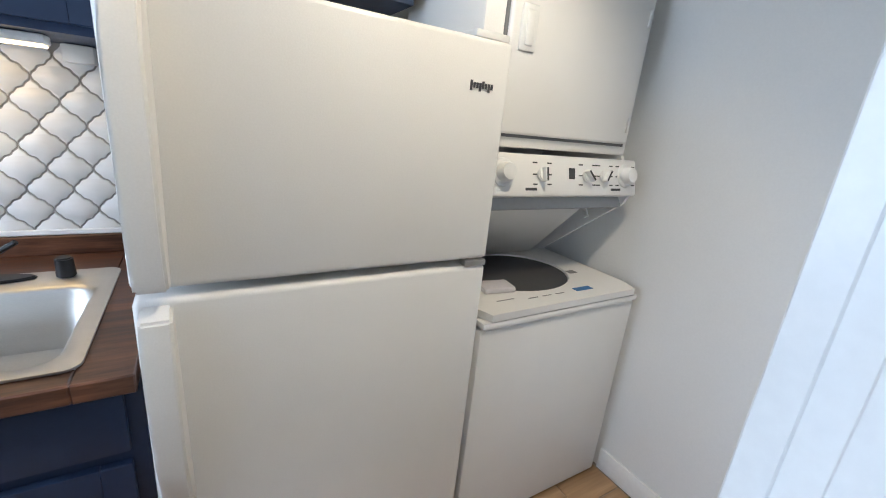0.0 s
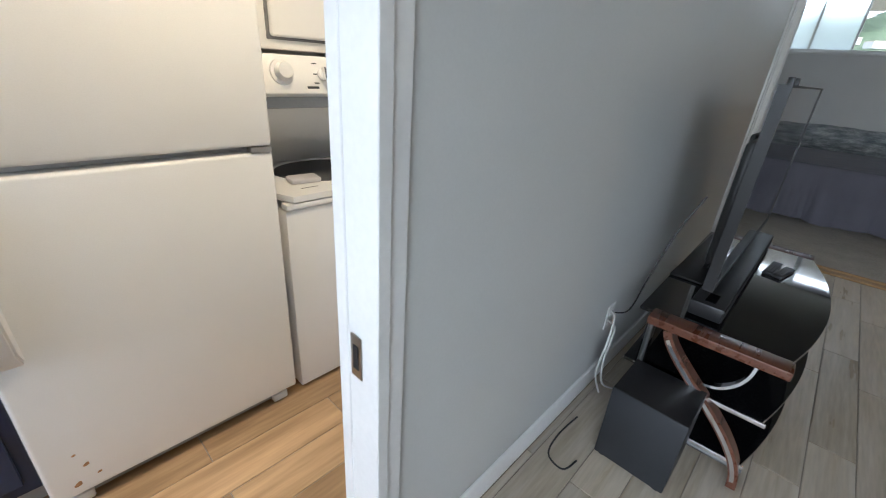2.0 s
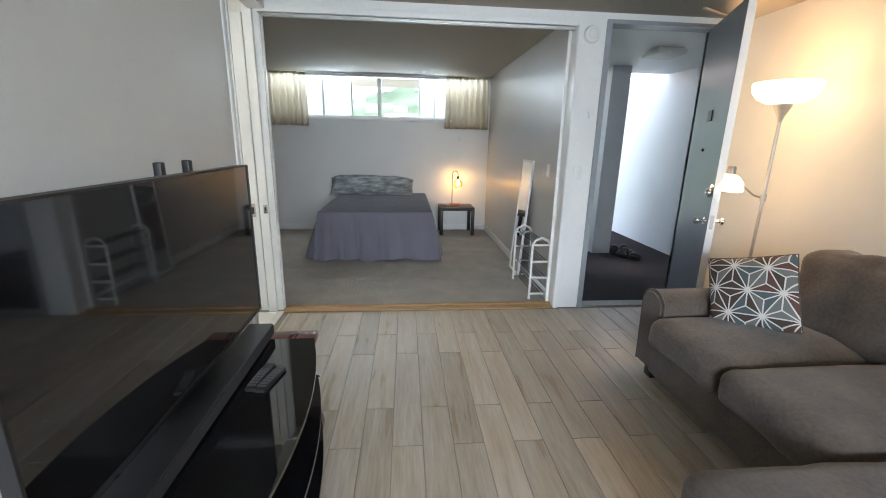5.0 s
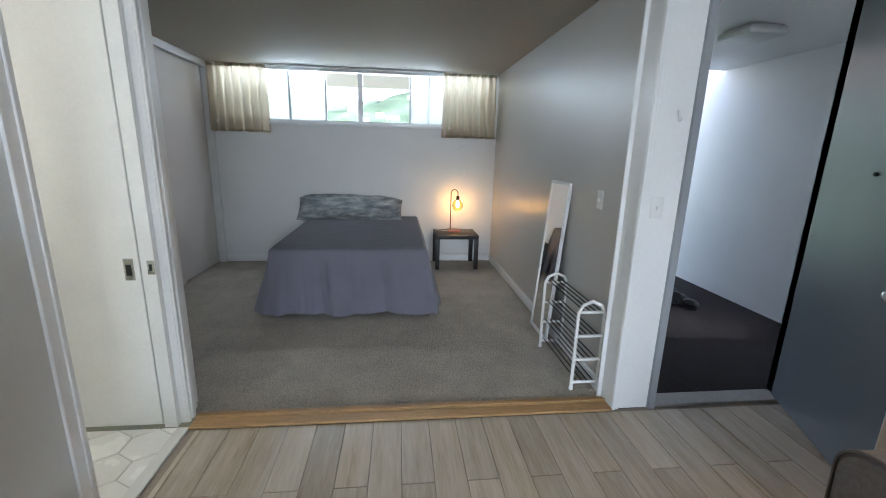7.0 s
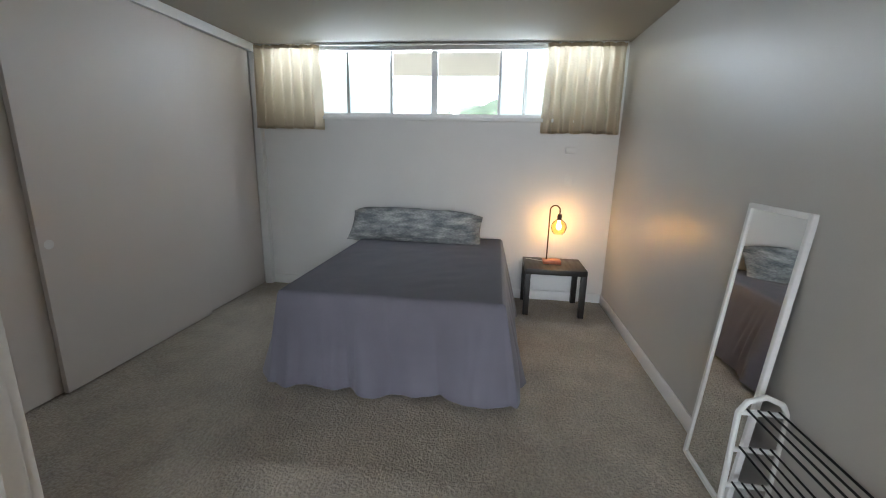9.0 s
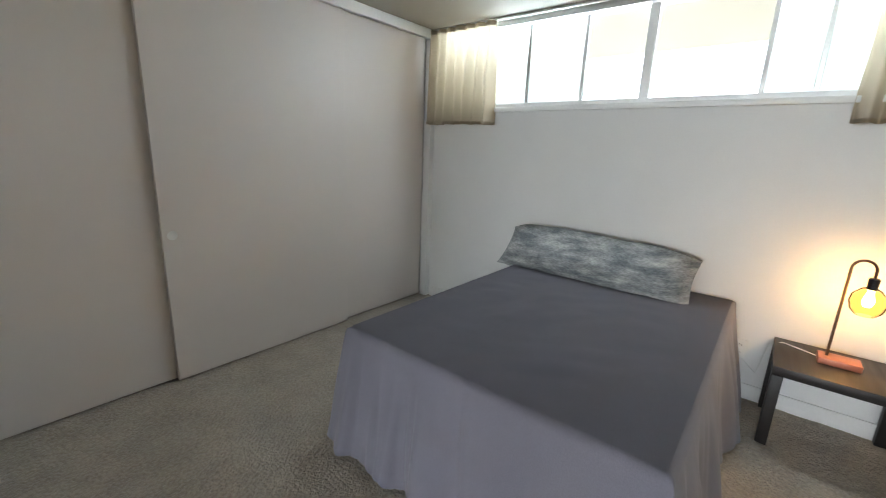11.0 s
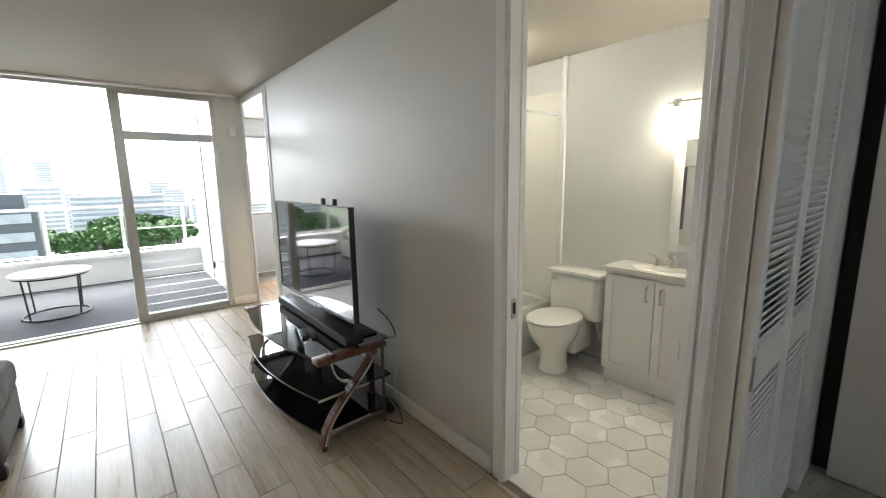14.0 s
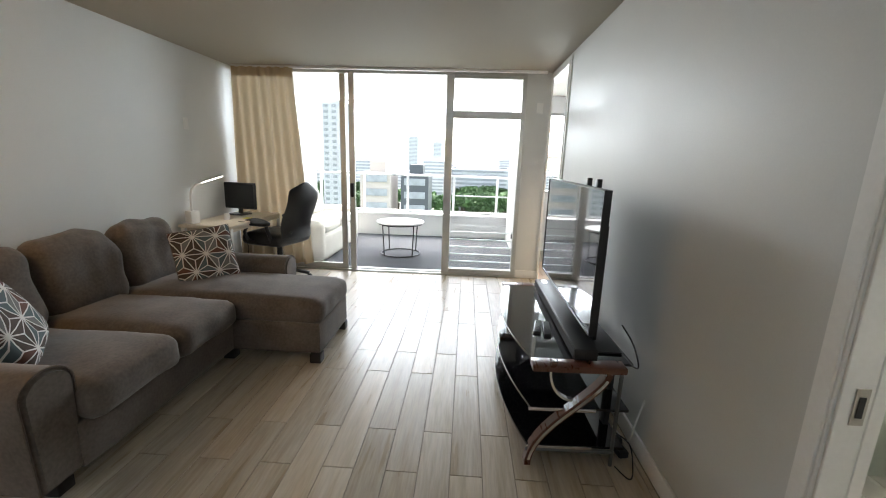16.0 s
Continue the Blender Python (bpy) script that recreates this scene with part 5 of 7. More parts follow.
def build_office_chair():
    c = thing("office_chair", (0.93, -2.31, 0), "high-backed black leather office chair on castors", "office chair", rz=165)
    part("seat", moved(cushion(0.52, 0.50, 0.13, 0.4, 12, wrinkle=0.008), 0, 0.02, 0.43), LEATHER, c, "padded black leather seat")

    def back(u, v):
        w = 0.25 * (0.86 + 0.14 * math.sin(math.pi * (0.15 + 0.7 * v))) * math.sqrt(1 - 0.72 * max(0.0, (v - 0.80) / 0.20) ** 2.5)
        y = -0.24 - 0.09 * v + 0.03 * math.sin(v * 6.5) - 0.05 * (1 - (2 * u - 1) ** 2)
        return ((2 * u - 1) * w, y, 0.50 + 0.62 * v - 0.05 * (2 * u - 1) ** 2 * max(0.0, (v - 0.7) / 0.3))

    bm = sheet(16, 24, back, 0.085)
    bmesh.ops.bevel(bm, geom=[e for e in bm.edges if len(e.link_faces) == 2 and e.calc_face_angle(0) > 0.9], offset=0.025, segments=3, affect="EDGES")
    part("backrest", bm, LEATHER, c, "tall padded leather backrest", 60)
    for s in (-1, 1):
        part("armrest", moved(cushion(0.07, 0.30, 0.05, 0.45, 8, wrinkle=0.0), s * 0.29, 0.02, 0.66), LEATHER, c, "padded armrest")
        part("arm_loop", tube([(s * 0.29, 0.13, 0.67), (s * 0.30, 0.17, 0.58), (s * 0.29, 0.13, 0.49), (s * 0.24, 0.05, 0.46), (s * 0.24, -0.1, 0.46), (s * 0.28, -0.12, 0.56), (s * 0.29, -0.09, 0.67)], 0.018, 10), BLACK, c)
    part("gas_post", cyl(0.028, 0.028, 0.09, 0.43, 20), MATTEBLACK, c)
    part("lever", tube([(0.05, 0, 0.42), (0.24, 0.05, 0.40), (0.30, 0.06, 0.38)], 0.006, 6), BLACK, c)
    for k in range(5):
        a = math.radians(72 * k + 10)
        part("spoke", tube([(0, 0, 0.11), (0.16 * math.cos(a), 0.16 * math.sin(a), 0.10), (0.30 * math.cos(a), 0.30 * math.sin(a), 0.065)], 0.020, 8), BLACK, c)
        part("castor", moved(cyl(0.028, 0.028, -0.022, 0.022, 16, 0.006), 0.30 * math.cos(a), 0.30 * math.sin(a), 0.028, 90, 0, math.degrees(a)), RUBBER, c)


build_office_chair()
bpy.data.objects["office_chair"].scale = (1.08, 1.08, 1.03)


# ---- balcony things ----
def build_balcony():
    s = thing("balcony_sofa", (-0.85, -2.52, -0.02), "cream slipcovered sofa with back cushions on the balcony", "sofa")
    part("base", moved(cushion(1.75, 0.85, 0.38, 0.15, 10, wrinkle=0.008), 0, 0, 0.0), PORCHSOFA, s)
    for x in (-0.86, 0.86):
        part("arm", moved(cushion(0.20, 0.85, 0.58, 0.4, 12, wrinkle=0.010), x, 0, 0.0), PORCHSOFA, s, "slipcovered arm")
    part("back_rest", moved(cushion(1.75, 0.22, 0.75, 0.35, 10, wrinkle=0.008), 0, -0.36, 0.0), PORCHSOFA, s)
    for x in (-0.38, 0.38):
        part("seat_cushion", moved(cushion(0.74, 0.62, 0.14, 0.4, 12, wrinkle=0.010), x, 0.10, 0.37), PORCHSOFA, s)
        part("back_cushion", moved(cushion(0.60, 0.18, 0.42, 0.46, 12, wrinkle=0.015), x, -0.16, 0.50, 16, 0, 0), PORCHSOFA, s, "plump cream back cushion")
    t = thing("coffee_table", (-0.72, -1.15, -0.02), "round white table with a thin black frame on a ring base", "coffee table")
    part("tabletop", cyl(0.36, 0.36, 0.49, 0.515, 48, 0.004), M("white_tabletop", (0.72, 0.70, 0.66), 0.4, var=0.04), t)
    ring = lambda z, r: tube([(r * math.cos(2 * math.pi * k / 40), r * math.sin(2 * math.pi * k / 40), z) for k in range(40)], 0.010, 8, True)
    part("base_ring", ring(0.012, 0.30), MATTEBLACK, t, "black ring base")
    part("top_ring", ring(0.478, 0.33), MATTEBLACK, t)
    for k in range(4):
        a = math.radians(45 + 90 * k)
        part("leg", tube([(0.33 * math.cos(a), 0.33 * math.sin(a), 0.478), (0.30 * math.cos(a), 0.30 * math.sin(a), 0.012)], 0.009, 8), MATTEBLACK, t)
    o = thing("balcony_outlet", (-1.2, 0.62, 0.25), "small dark outdoor outlet on the balcony wall", "outlet")
    part("cover", box(-0.03, -0.02, -0.05, 0.03, 0.0, 0.05, 0.004), BLACK, o)


build_balcony()


# ---- corridor things ----
l = thing("corridor_light", (6.25, -2.93, H - 0.02), "flat boxy ceiling light in the corridor, switched off", "ceiling light")
part("diffuser", box(-0.16, -0.16, -0.075, 0.16, 0.16, -0.015, 0.025), M("ribbed_plastic", (0.55, 0.55, 0.52), 0.4, grain=0.1, gscale=90), l)
part("base", box(-0.13, -0.13, -0.015, 0.13, 0.13, 0.0), ALU, l)


def shoe(at, rz, mat, label):
    s = thing("shoe", at, label, "shoe", "shoes in the corridor", rz)
    part("sole", joined(moved(cyl(0.045, 0.045, 0, 0.022, 20, 0.005), pose(0.075, 0, 0) @ Matrix.Diagonal((1.5, 1, 1, 1))), moved(cyl(0.036, 0.036, 0, 0.026, 20, 0.005), pose(-0.08, 0, 0) @ Matrix.Diagonal((1.4, 1, 1, 1))), box(-0.09, -0.032, 0, 0.09, 0.032, 0.022)), RUBBER, s)
    part("upper", joined(moved(cushion(0.16, 0.085, 0.055, 0.48, 8, wrinkle=0.0), 0.07, 0, 0.02), moved(cushion(0.13, 0.075, 0.095, 0.4, 8, wrinkle=0.0), -0.07, 0, 0.02)), mat, s)
    part("laces", joined(*[tube([(0.02 + 0.02 * k, -0.03, 0.085 - 0.006 * k), (0.02 + 0.02 * k, 0.03, 0.085 - 0.006 * k)], 0.003, 6) for k in range(4)]), WIRE, s)


for at, rz in (((7.04, -3.16, -0.02), 200), ((7.06, -3.29, -0.02), 190), ((6.90, -3.25, -0.02), 215)):
    shoe(at, rz, LEATHER, "black lace-up shoe on the corridor carpet")

# ---- kitchen things ----
def build_fridge():
    f = thing("refrigerator", (0.745, 1.585, 0), "white top-freezer refrigerator with long moulded handles", "refrigerator")
    w, d = 0.765, 0.70
    part("body", box(0.008, 0.075, 0.03, w - 0.008, d, 1.56, 0.006), APPLIANCE, f)
    for z0, z1, name in ((0.065, 1.035, "lower_door"), (1.055, 1.575, "freezer_door")):
        door = part(name, box(0, 0, z0, w, 0.068, z1, 0.012, 3), APPLIANCE, f, "white textured steel door")
        zz = (z0 + 0.50, z1 - 0.004) if z0 < 0.5 else (z0 + 0.006, z1 - 0.01)
        if z0 < 0.5:
            prof = [(0.045, -0.006, zz[1]), (0.048, -0.045, zz[1] - 0.012), (0.052, -0.058, zz[1] - 0.10), (0.058, -0.050, zz[0] + 0.16), (0.066, -0.03, zz[0] + 0.05), (0.070, -0.006, zz[0])]
        else:
            prof = [(0.045, -0.006, zz[0]), (0.048, -0.045, zz[0] + 0.012), (0.050, -0.058, zz[0] + 0.10), (0.052, -0.055, zz[1] - 0.12), (0.054, -0.03, zz[1] - 0.04), (0.054, -0.006, zz[1])]
        bm = bmesh.new()
        outer = [(py * 1.35, pz) for _, py, pz in prof]
        for sx in (0.012, 0.062):
            bm.faces.new([bm.verts.new((sx if abs(pz - outer[-1][1]) > 0.02 else sx + 0.008, py, pz)) for py, pz in outer])
        bm.verts.ensure_lookup_table()
        m = len(outer)
        for k in range(m):
            bm.faces.new((bm.verts[k], bm.verts[(k + 1) % m], bm.verts[m + (k + 1) % m], bm.verts[m + k]))
        bmesh.ops.recalc_face_normals(bm, faces=bm.faces[:])
        bmesh.ops.bevel(bm, geom=bm.edges[:], offset=0.005, segments=2, affect="EDGES")
        part("handle", bm, APPLIANCE, door, "long white moulded handle")
        part("gasket", box(0.012, 0.068, z0 + 0.01, w - 0.012, 0.075, z1 - 0.01), M("grey_gasket", (0.35, 0.36, 0.37), 0.7), door, "grey door gasket")
    part("hinge_cover", box(w - 0.10, 0.01, 1.576, w - 0.005, 0.10, 1.592, 0.005), PLASTIC, f, "white hinge cover")
    part("mid_hinge", box(w - 0.07, -0.004, 1.037, w - 0.006, 0.03, 1.053, 0.002), NICKEL, f)
    part("toe_grille", box(0.05, 0.05, 0.012, w - 0.05, 0.072, 0.06), M("grey_toe_grille", (0.30, 0.30, 0.29), 0.6), f)
    part("badge", joined(*[box(0.655 + 0.008 * k, -0.003, 1.462 + (0.006 if k % 3 else 0.0), 0.660 + 0.008 * k, 0.0, 1.480 + (0.004 if k in (0, 4) else 0.0)) for k in range(8)]), M("badge_chrome_dark", (0.12, 0.12, 0.13), 0.3, 0.8), f, "small dark metal maker badge")
    for x in (0.06, w - 0.06):
        part("foot", box(x - 0.03, 0.03, 0, x + 0.03, 0.09, 0.035, 0.006), PLASTIC, f)
    for x, z, r in ((0.10, 0.17, 0.012), (0.07, 0.11, 0.016), (0.12, 0.12, 0.008), (0.08, 0.22, 0.007)):
        part("rust_mark", moved(cyl(r, r * 0.8, 0, 0.0012, 9), pose(x, -0.0002, z, 90, 0, 20) @ Matrix.Diagonal((1, 0.55, 1, 1))), M("rust_stain", (0.42, 0.24, 0.12), 0.8, var=0.3, scale=60), f, "small rust mark")


build_fridge()


def build_laundry():
    t = thing("stacked_washer_dryer", (1.545, 1.60, 0), "white stacked laundry centre, washer lid open below the dryer", "washer dryer")
    w = 0.715
    part("washer_body", box(0, 0.012, 0.015, w, 0.66, 0.815, 0.008), APPLIANCE, t)
    part("lid_trim", box(0.0, 0.0, 0.818, w, 0.05, 0.842, 0.008), APPLIANCE, t)
    n, hole = 40, []
    bm = bmesh.new()
    ci = [bm.verts.new((0.34 + 0.235 * math.cos(2 * math.pi * k / n), 0.30 + 0.20 * math.sin(2 * math.pi * k / n), 0.868)) for k in range(n)]
    co = []
    for k in range(n):
        c, s = math.cos(2 * math.pi * k / n), math.sin(2 * math.pi * k / n)
        q = 1 / max(abs(c) / (w / 2), abs(s) / 0.33)
        co.append(bm.verts.new((w / 2 + c * q, 0.33 + s * q, 0.868)))
    cd = [bm.verts.new((0.34 + 0.225 * math.cos(2 * math.pi * k / n), 0.30 + 0.19 * math.sin(2 * math.pi * k / n), 0.80)) for k in range(n)]
    ob = [bm.verts.new((v.co.x, v.co.y, 0.845)) for v in co]
    for k in range(n):
        j = (k + 1) % n
        for a, b in ((ci, co), (co, ob), (cd, ci)):
            bm.faces.new((a[k], a[j], b[j], b[k]))
    bmesh.ops.recalc_face_normals(bm, faces=bm.faces[:])
    top = part("washer_top", bm, APPLIANCE, t, "white enamel washer top with a round opening", 30)
    part("tub_ring", moved(lathe([(0.205, 0.0), (0.222, 0.0), (0.225, -0.02), (0.20, -0.03), (0.19, -0.25), (0.0, -0.26)], 40), pose(0.34, 0.30, 0.862) @ Matrix.Diagonal((1.03, 0.90, 1, 1))), M("dark_grey_tub_ring", (0.06, 0.06, 0.065), 0.35), top, "dark grey tub ring")
    part("agitator", moved(lathe([(0.0, 0.16), (0.04, 0.15), (0.05, 0.05), (0.10, 0.0), (0.0, 0.0)], 24), 0.34, 0.30, 0.60), PLASTIC, top)
    part("bleach_cup", moved(box(-0.06, -0.04, 0, 0.06, 0.04, 0.022, 0.010), 0.155, 0.16, 0.868, 0, 0, -8), M("pale_grey_plastic", (0.60, 0.58, 0.60), 0.4), top, "pale plastic dispenser")
    part("blue_label", box(0.44, 0.055, 0.868, 0.52, 0.08, 0.8695), M("blue_sticker", (0.05, 0.18, 0.42), 0.4), top, "blue sticker")
    part("text_lines", joined(*[box(0.22 + 0.06 * k, 0.060, 0.868, 0.26 + 0.06 * k, 0.064, 0.8688) for k in range(3)], box(0.56, 0.20, 0.868, 0.60, 0.23, 0.8688), box(0.10, 0.075, 0.868, 0.17, 0.079, 0.8688)), M("grey_print", (0.2, 0.2, 0.2), 0.6), top)
    lid = part("washer_lid", moved(joined(box(0.03, 0.0, 0.0, 0.60, 0.40, 0.022, 0.008), box(0.05, 0.02, -0.006, 0.58, 0.38, 0.0)), 0.0, 0.50, 0.885, 134, 0, 0), APPLIANCE, t, "open white washer lid")
    part("lid_hinge", moved(box(0.615, 0, 0, 0.635, 0.16, 0.02, 0.004), 0, 0.53, 0.87, 50, 0, 0), NICKEL, lid)
    part("lid_latch", moved(tube([(0, 0, 0), (0.02, -0.02, -0.01), (0.025, -0.03, -0.035), (0.01, -0.025, -0.04)], 0.006, 6), 0.59, 0.25, 1.13), PLASTIC, lid)
    for x in (0.004, 0.672):
        bm = bmesh.new()
        side = [bm.verts.new((x, y, z)) for y, z in ((0.10, 1.21), (0.12, 1.165), (0.50, 0.869), (0.66, 0.869), (0.66, 1.335), (0.17, 1.335))]
        f = bm.faces.new(side)
        ex = bmesh.ops.extrude_face_region(bm, geom=[f])
        bmesh.ops.translate(bm, verts=[v for v in ex["geom"] if isinstance(v, bmesh.types.BMVert)], vec=(0.014, 0, 0))
        bmesh.ops.recalc_face_normals(bm, faces=bm.faces[:])
        part("side_bracket", bm, APPLIANCE, t, "white side plate carrying the dryer")
    d = part("dryer_body", joined(box(0.0, 0.17, 1.335, 0.690, 0.66, 1.90, 0.008), box(0.0, 0.58, 0.869, 0.690, 0.66, 1.335)), APPLIANCE, t)
    part("dryer_skirt", moved(box(0.02, -0.008, -0.06, 0.670, 0.0, 0.0), 0, 0.16, 1.20, -30, 0, 0), M("grey_skirt", (0.42, 0.43, 0.44), 0.4), t, "grey recessed skirt under the control panel")
    part("dryer_door", box(0.075, 0.150, 1.375, 0.655, 0.170, 1.86, 0.010, 3), APPLIANCE, t, "white dryer door")
    # Plate behind the door whose dark grey paints the shadow of its gap.
    part("door_groove", box(0.066, 0.166, 1.366, 0.664, 0.1695, 1.869), M("shadow_grey", (0.18, 0.18, 0.18), 0.8), t)
    part("door_handle", joined(box(0.105, 0.142, 1.60, 0.165, 0.152, 1.72, 0.006), box(0.120, 0.138, 1.615, 0.150, 0.144, 1.705, 0.004)), PLASTIC, t, "recessed white door pull")
    for z in (1.44, 1.78):
        part("hinge", box(0.640, 0.144, z - 0.025, 0.650, 0.152, z + 0.025), PLASTIC, t)
    tilt = pose(0, 0.085, 1.20, -14, 0, 0)
    part("control_panel", moved(box(0.0, 0.0, 0.0, 0.690, 0.09, 0.128, 0.008), tilt), APPLIANCE, t, "white tilted control panel")
    dark = M("dark_print", (0.05, 0.05, 0.05), 0.5)
    for x, turn in ((0.225, 0), (0.425, 40), (0.510, -35)):
        k = part("selector_knob", moved(joined(cyl(0.021, 0.019, 0, 0.012, 24, 0.003), moved(box(-0.006, -0.022, 0.008, 0.006, 0.022, 0.028, 0.003), 0, 0, 0, 0, 0, turn)), tilt @ pose(x, 0, 0.066, 90, 0, 0)), PLASTIC, t, "white selector knob")
        part("knob_mark", moved(box(-0.003, -0.02, 0.028, 0.003, 0.02, 0.0295), tilt @ pose(x, 0, 0.066, 90, 0, 0) @ pose(0, 0, 0, 0, 0, turn)), dark, k)
    part("timer_dial", moved(lathe([(0.0, 0.035), (0.024, 0.034), (0.028, 0.026), (0.030, 0.008), (0.040, 0.006), (0.042, 0.0), (0.0, 0.0)], 32), tilt @ pose(0.625, 0, 0.070, 90, 0, 0)), PLASTIC, t, "large white timer dial")
    part("timer_dial", moved(lathe([(0.0, 0.035), (0.024, 0.034), (0.028, 0.026), (0.030, 0.008), (0.040, 0.006), (0.042, 0.0), (0.0, 0.0)], 32), tilt @ pose(0.075, 0, 0.070, 90, 0, 0)), PLASTIC, t, "large white timer dial")
    part("panel_marks", moved(joined(box(0.345, -0.0012, 0.055, 0.372, 0, 0.090), *[box(x, -0.0012, z, x + 0.018, 0, z + 0.004) for x in (0.19, 0.25, 0.39, 0.455, 0.475, 0.54, 0.575, 0.66) for z in (0.035, 0.065, 0.10)],
         box(0.16, -0.0012, 0.018, 0.205, 0, 0.026), box(0.55, -0.0012, 0.018, 0.60, 0, 0.026)), tilt), dark, t, "small dark printed marks")


build_laundry()


def shaker(w, h, mat, parent, at, name="cabinet_door"):
    """A framed cabinet door, its face towards -y."""
    s = 0.055
    o = part(name, moved(joined(box(0, -0.018, 0, s, 0, h, 0.002, 1), box(w - s, -0.018, 0, w, 0, h, 0.002, 1), box(s, -0.018, 0, w - s, 0, s), box(s, -0.018, h - s, w - s, 0, h), box(s, -0.008, s, w - s, 0, h - s)), *at), mat, parent)
    return o


def build_kitchen():
    for x0, x1 in ((-0.46, 0.06), (0.06, 0.735)):
        c = thing("base_cabinet", (x0, 1.66, 0), "navy painted base cabinet with framed doors", "cabinet", "kitchen base cabinets")
        w = x1 - x0
        part("body", joined(box(0, 0, 0.10, w, 0.74, 0.69), box(0, 0, 0.69, w, 0.02, 0.845), box(0, 0.02, 0.69, 0.016, 0.74, 0.845), box(w - 0.016, 0.02, 0.69, w, 0.74, 0.845)), NAVY, c)
        part("toe_kick", box(0, 0.06, 0, w, 0.08, 0.10), M("pale_toe_kick", (0.45, 0.45, 0.45), 0.6), c, "pale toe kick")
        part("drawer_front", box(0.03, -0.018, 0.685, w - 0.03, 0, 0.825, 0.003), NAVY, c)
        doors = [(0.03, w - 0.03)] if w < 0.6 else [(0.03, w / 2 - 0.055), (w / 2 - 0.035, w - 0.03)]
        for k, (a, b) in enumerate(doors):
            d = shaker(b - a, 0.51, NAVY, c, (a, 0, 0.145))
            hx = b - 0.035 if (k == 0 and len(doors) == 2) else a + 0.035
            part("handle", joined(tube([(hx, -0.018, 0.615), (hx, -0.05, 0.605), (hx, -0.052, 0.56), (hx, -0.05, 0.515), (hx, -0.018, 0.505)], 0.006, 8), moved(cyl(0.011, 0.009, 0, 0.004, 12), hx, -0.018, 0.615, 90, 0, 0), moved(cyl(0.011, 0.009, 0, 0.004, 12), hx, -0.018, 0.505, 90, 0, 0)), M("dark_bronze_pull", (0.045, 0.035, 0.03), 0.4, 0.8), d, "dark bronze bar handle")
    k = thing("countertop", (0, 1.60, 0.845), "dark butcher-block countertop with a low wood upstand", "countertop")
    part("slab", joined(box(-0.50, 0, 0, -0.02, 0.81, 0.04, 0.003, 1), box(-0.02, 0, 0, 0.64, 0.06, 0.04, 0.003, 1), box(0.64, 0, 0, 0.735, 0.81, 0.04, 0.003, 1), box(-0.02, 0.60, 0, 0.64, 0.81, 0.04, 0.003, 1)), COUNTER, k)
    part("upstand", box(-0.50, 0.79, 0.04, 0.735, 0.81, 0.10, 0.003, 1), COUNTER, k, "wood upstand along the wall")
    s = thing("kitchen_sink", (0.31, 1.93, 0.885), "stainless steel drop-in kitchen sink", "sink")
    rim = []
    bm = bmesh.new()
    rings = []
    for hw, hd, z, r in ((0.34, 0.285, 0.002, 0.03), (0.34, 0.285, 0.007, 0.03), (0.305, 0.21, 0.007, 0.05), (0.295, 0.20, -0.004, 0.06), (0.28, 0.185, -0.16, 0.07), (0.20, 0.12, -0.175, 0.08)):
        ring = []
        for q in range(4):
            cx, cy = (hw - r) * (1, -1, -1, 1)[q], (hd - r) * (1, 1, -1, -1)[q]
            for j in range(7):
                a = math.pi / 2 * (q + j / 6)
                ring.append(bm.verts.new((cx + r * math.cos(a), cy + r * math.sin(a) - (0.045 if z <= 0.007 and hw < 0.32 or z < 0 else 0), z)))
        rings.append(ring)
    for a, b in zip(rings, rings[1:]):
        for j in range(28):
            bm.faces.new((a[j], a[(j + 1) % 28], b[(j + 1) % 28], b[j]))
    bm.faces.new(rings[-1])
    bmesh.ops.recalc_face_normals(bm, faces=bm.faces[:])
    part("bowl", bm, STEEL, s, "brushed steel bowl and rim", 50)
    part("drain", moved(lathe([(0.0, 0.001), (0.03, 0.001), (0.042, 0.004), (0.045, 0.0)], 24), 0, -0.045, -0.175), CHROME, s)
    f = thing("kitchen_faucet", (0.352, 2.168, 0.892), "matte black gooseneck kitchen faucet with pull-down spray", "faucet")
    part("deck_plate", moved(cyl(0.125, 0.122, 0, 0.008, 32, 0.003), pose(0, 0, 0) @ Matrix.Diagonal((1, 0.26, 1, 1))), MATTEBLACK, f)
    part("body", cyl(0.026, 0.022, 0.008, 0.09, 24, 0.004), MATTEBLACK, f)
    arc = [(0, 0, 0.09), (0, 0, 0.27)] + [(-0.035 * (1 - math.cos(a)) * 1.0, -0.07 * (1 - math.cos(a)), 0.27 + 0.085 * math.sin(a)) for a in [math.pi * j / 12 for j in range(1, 13)]] + [(-0.073, -0.145, 0.24)]
    part("gooseneck", tube(arc, 0.0135, 12), MATTEBLACK, f)
    part("spray_head", moved(lathe([(0.0, 0.0), (0.024, 0.0), (0.026, 0.01), (0.018, 0.09), (0.015, 0.10), (0.0, 0.10)], 20), -0.075, -0.148, 0.145, -6, 4, 0), MATTEBLACK, f, "black spray head")
    part("lever", tube([(0.02, 0, 0.055), (0.05, -0.004, 0.07), (0.10, -0.012, 0.105)], 0.007, 8), MATTEBLACK, f)
    d = thing("soap_dispenser", (0.535, 2.165, 0.892), "short black cap on the sink ledge", "cap")
    part("cap", cyl(0.022, 0.020, 0, 0.055, 20, 0.004), MATTEBLACK, d)
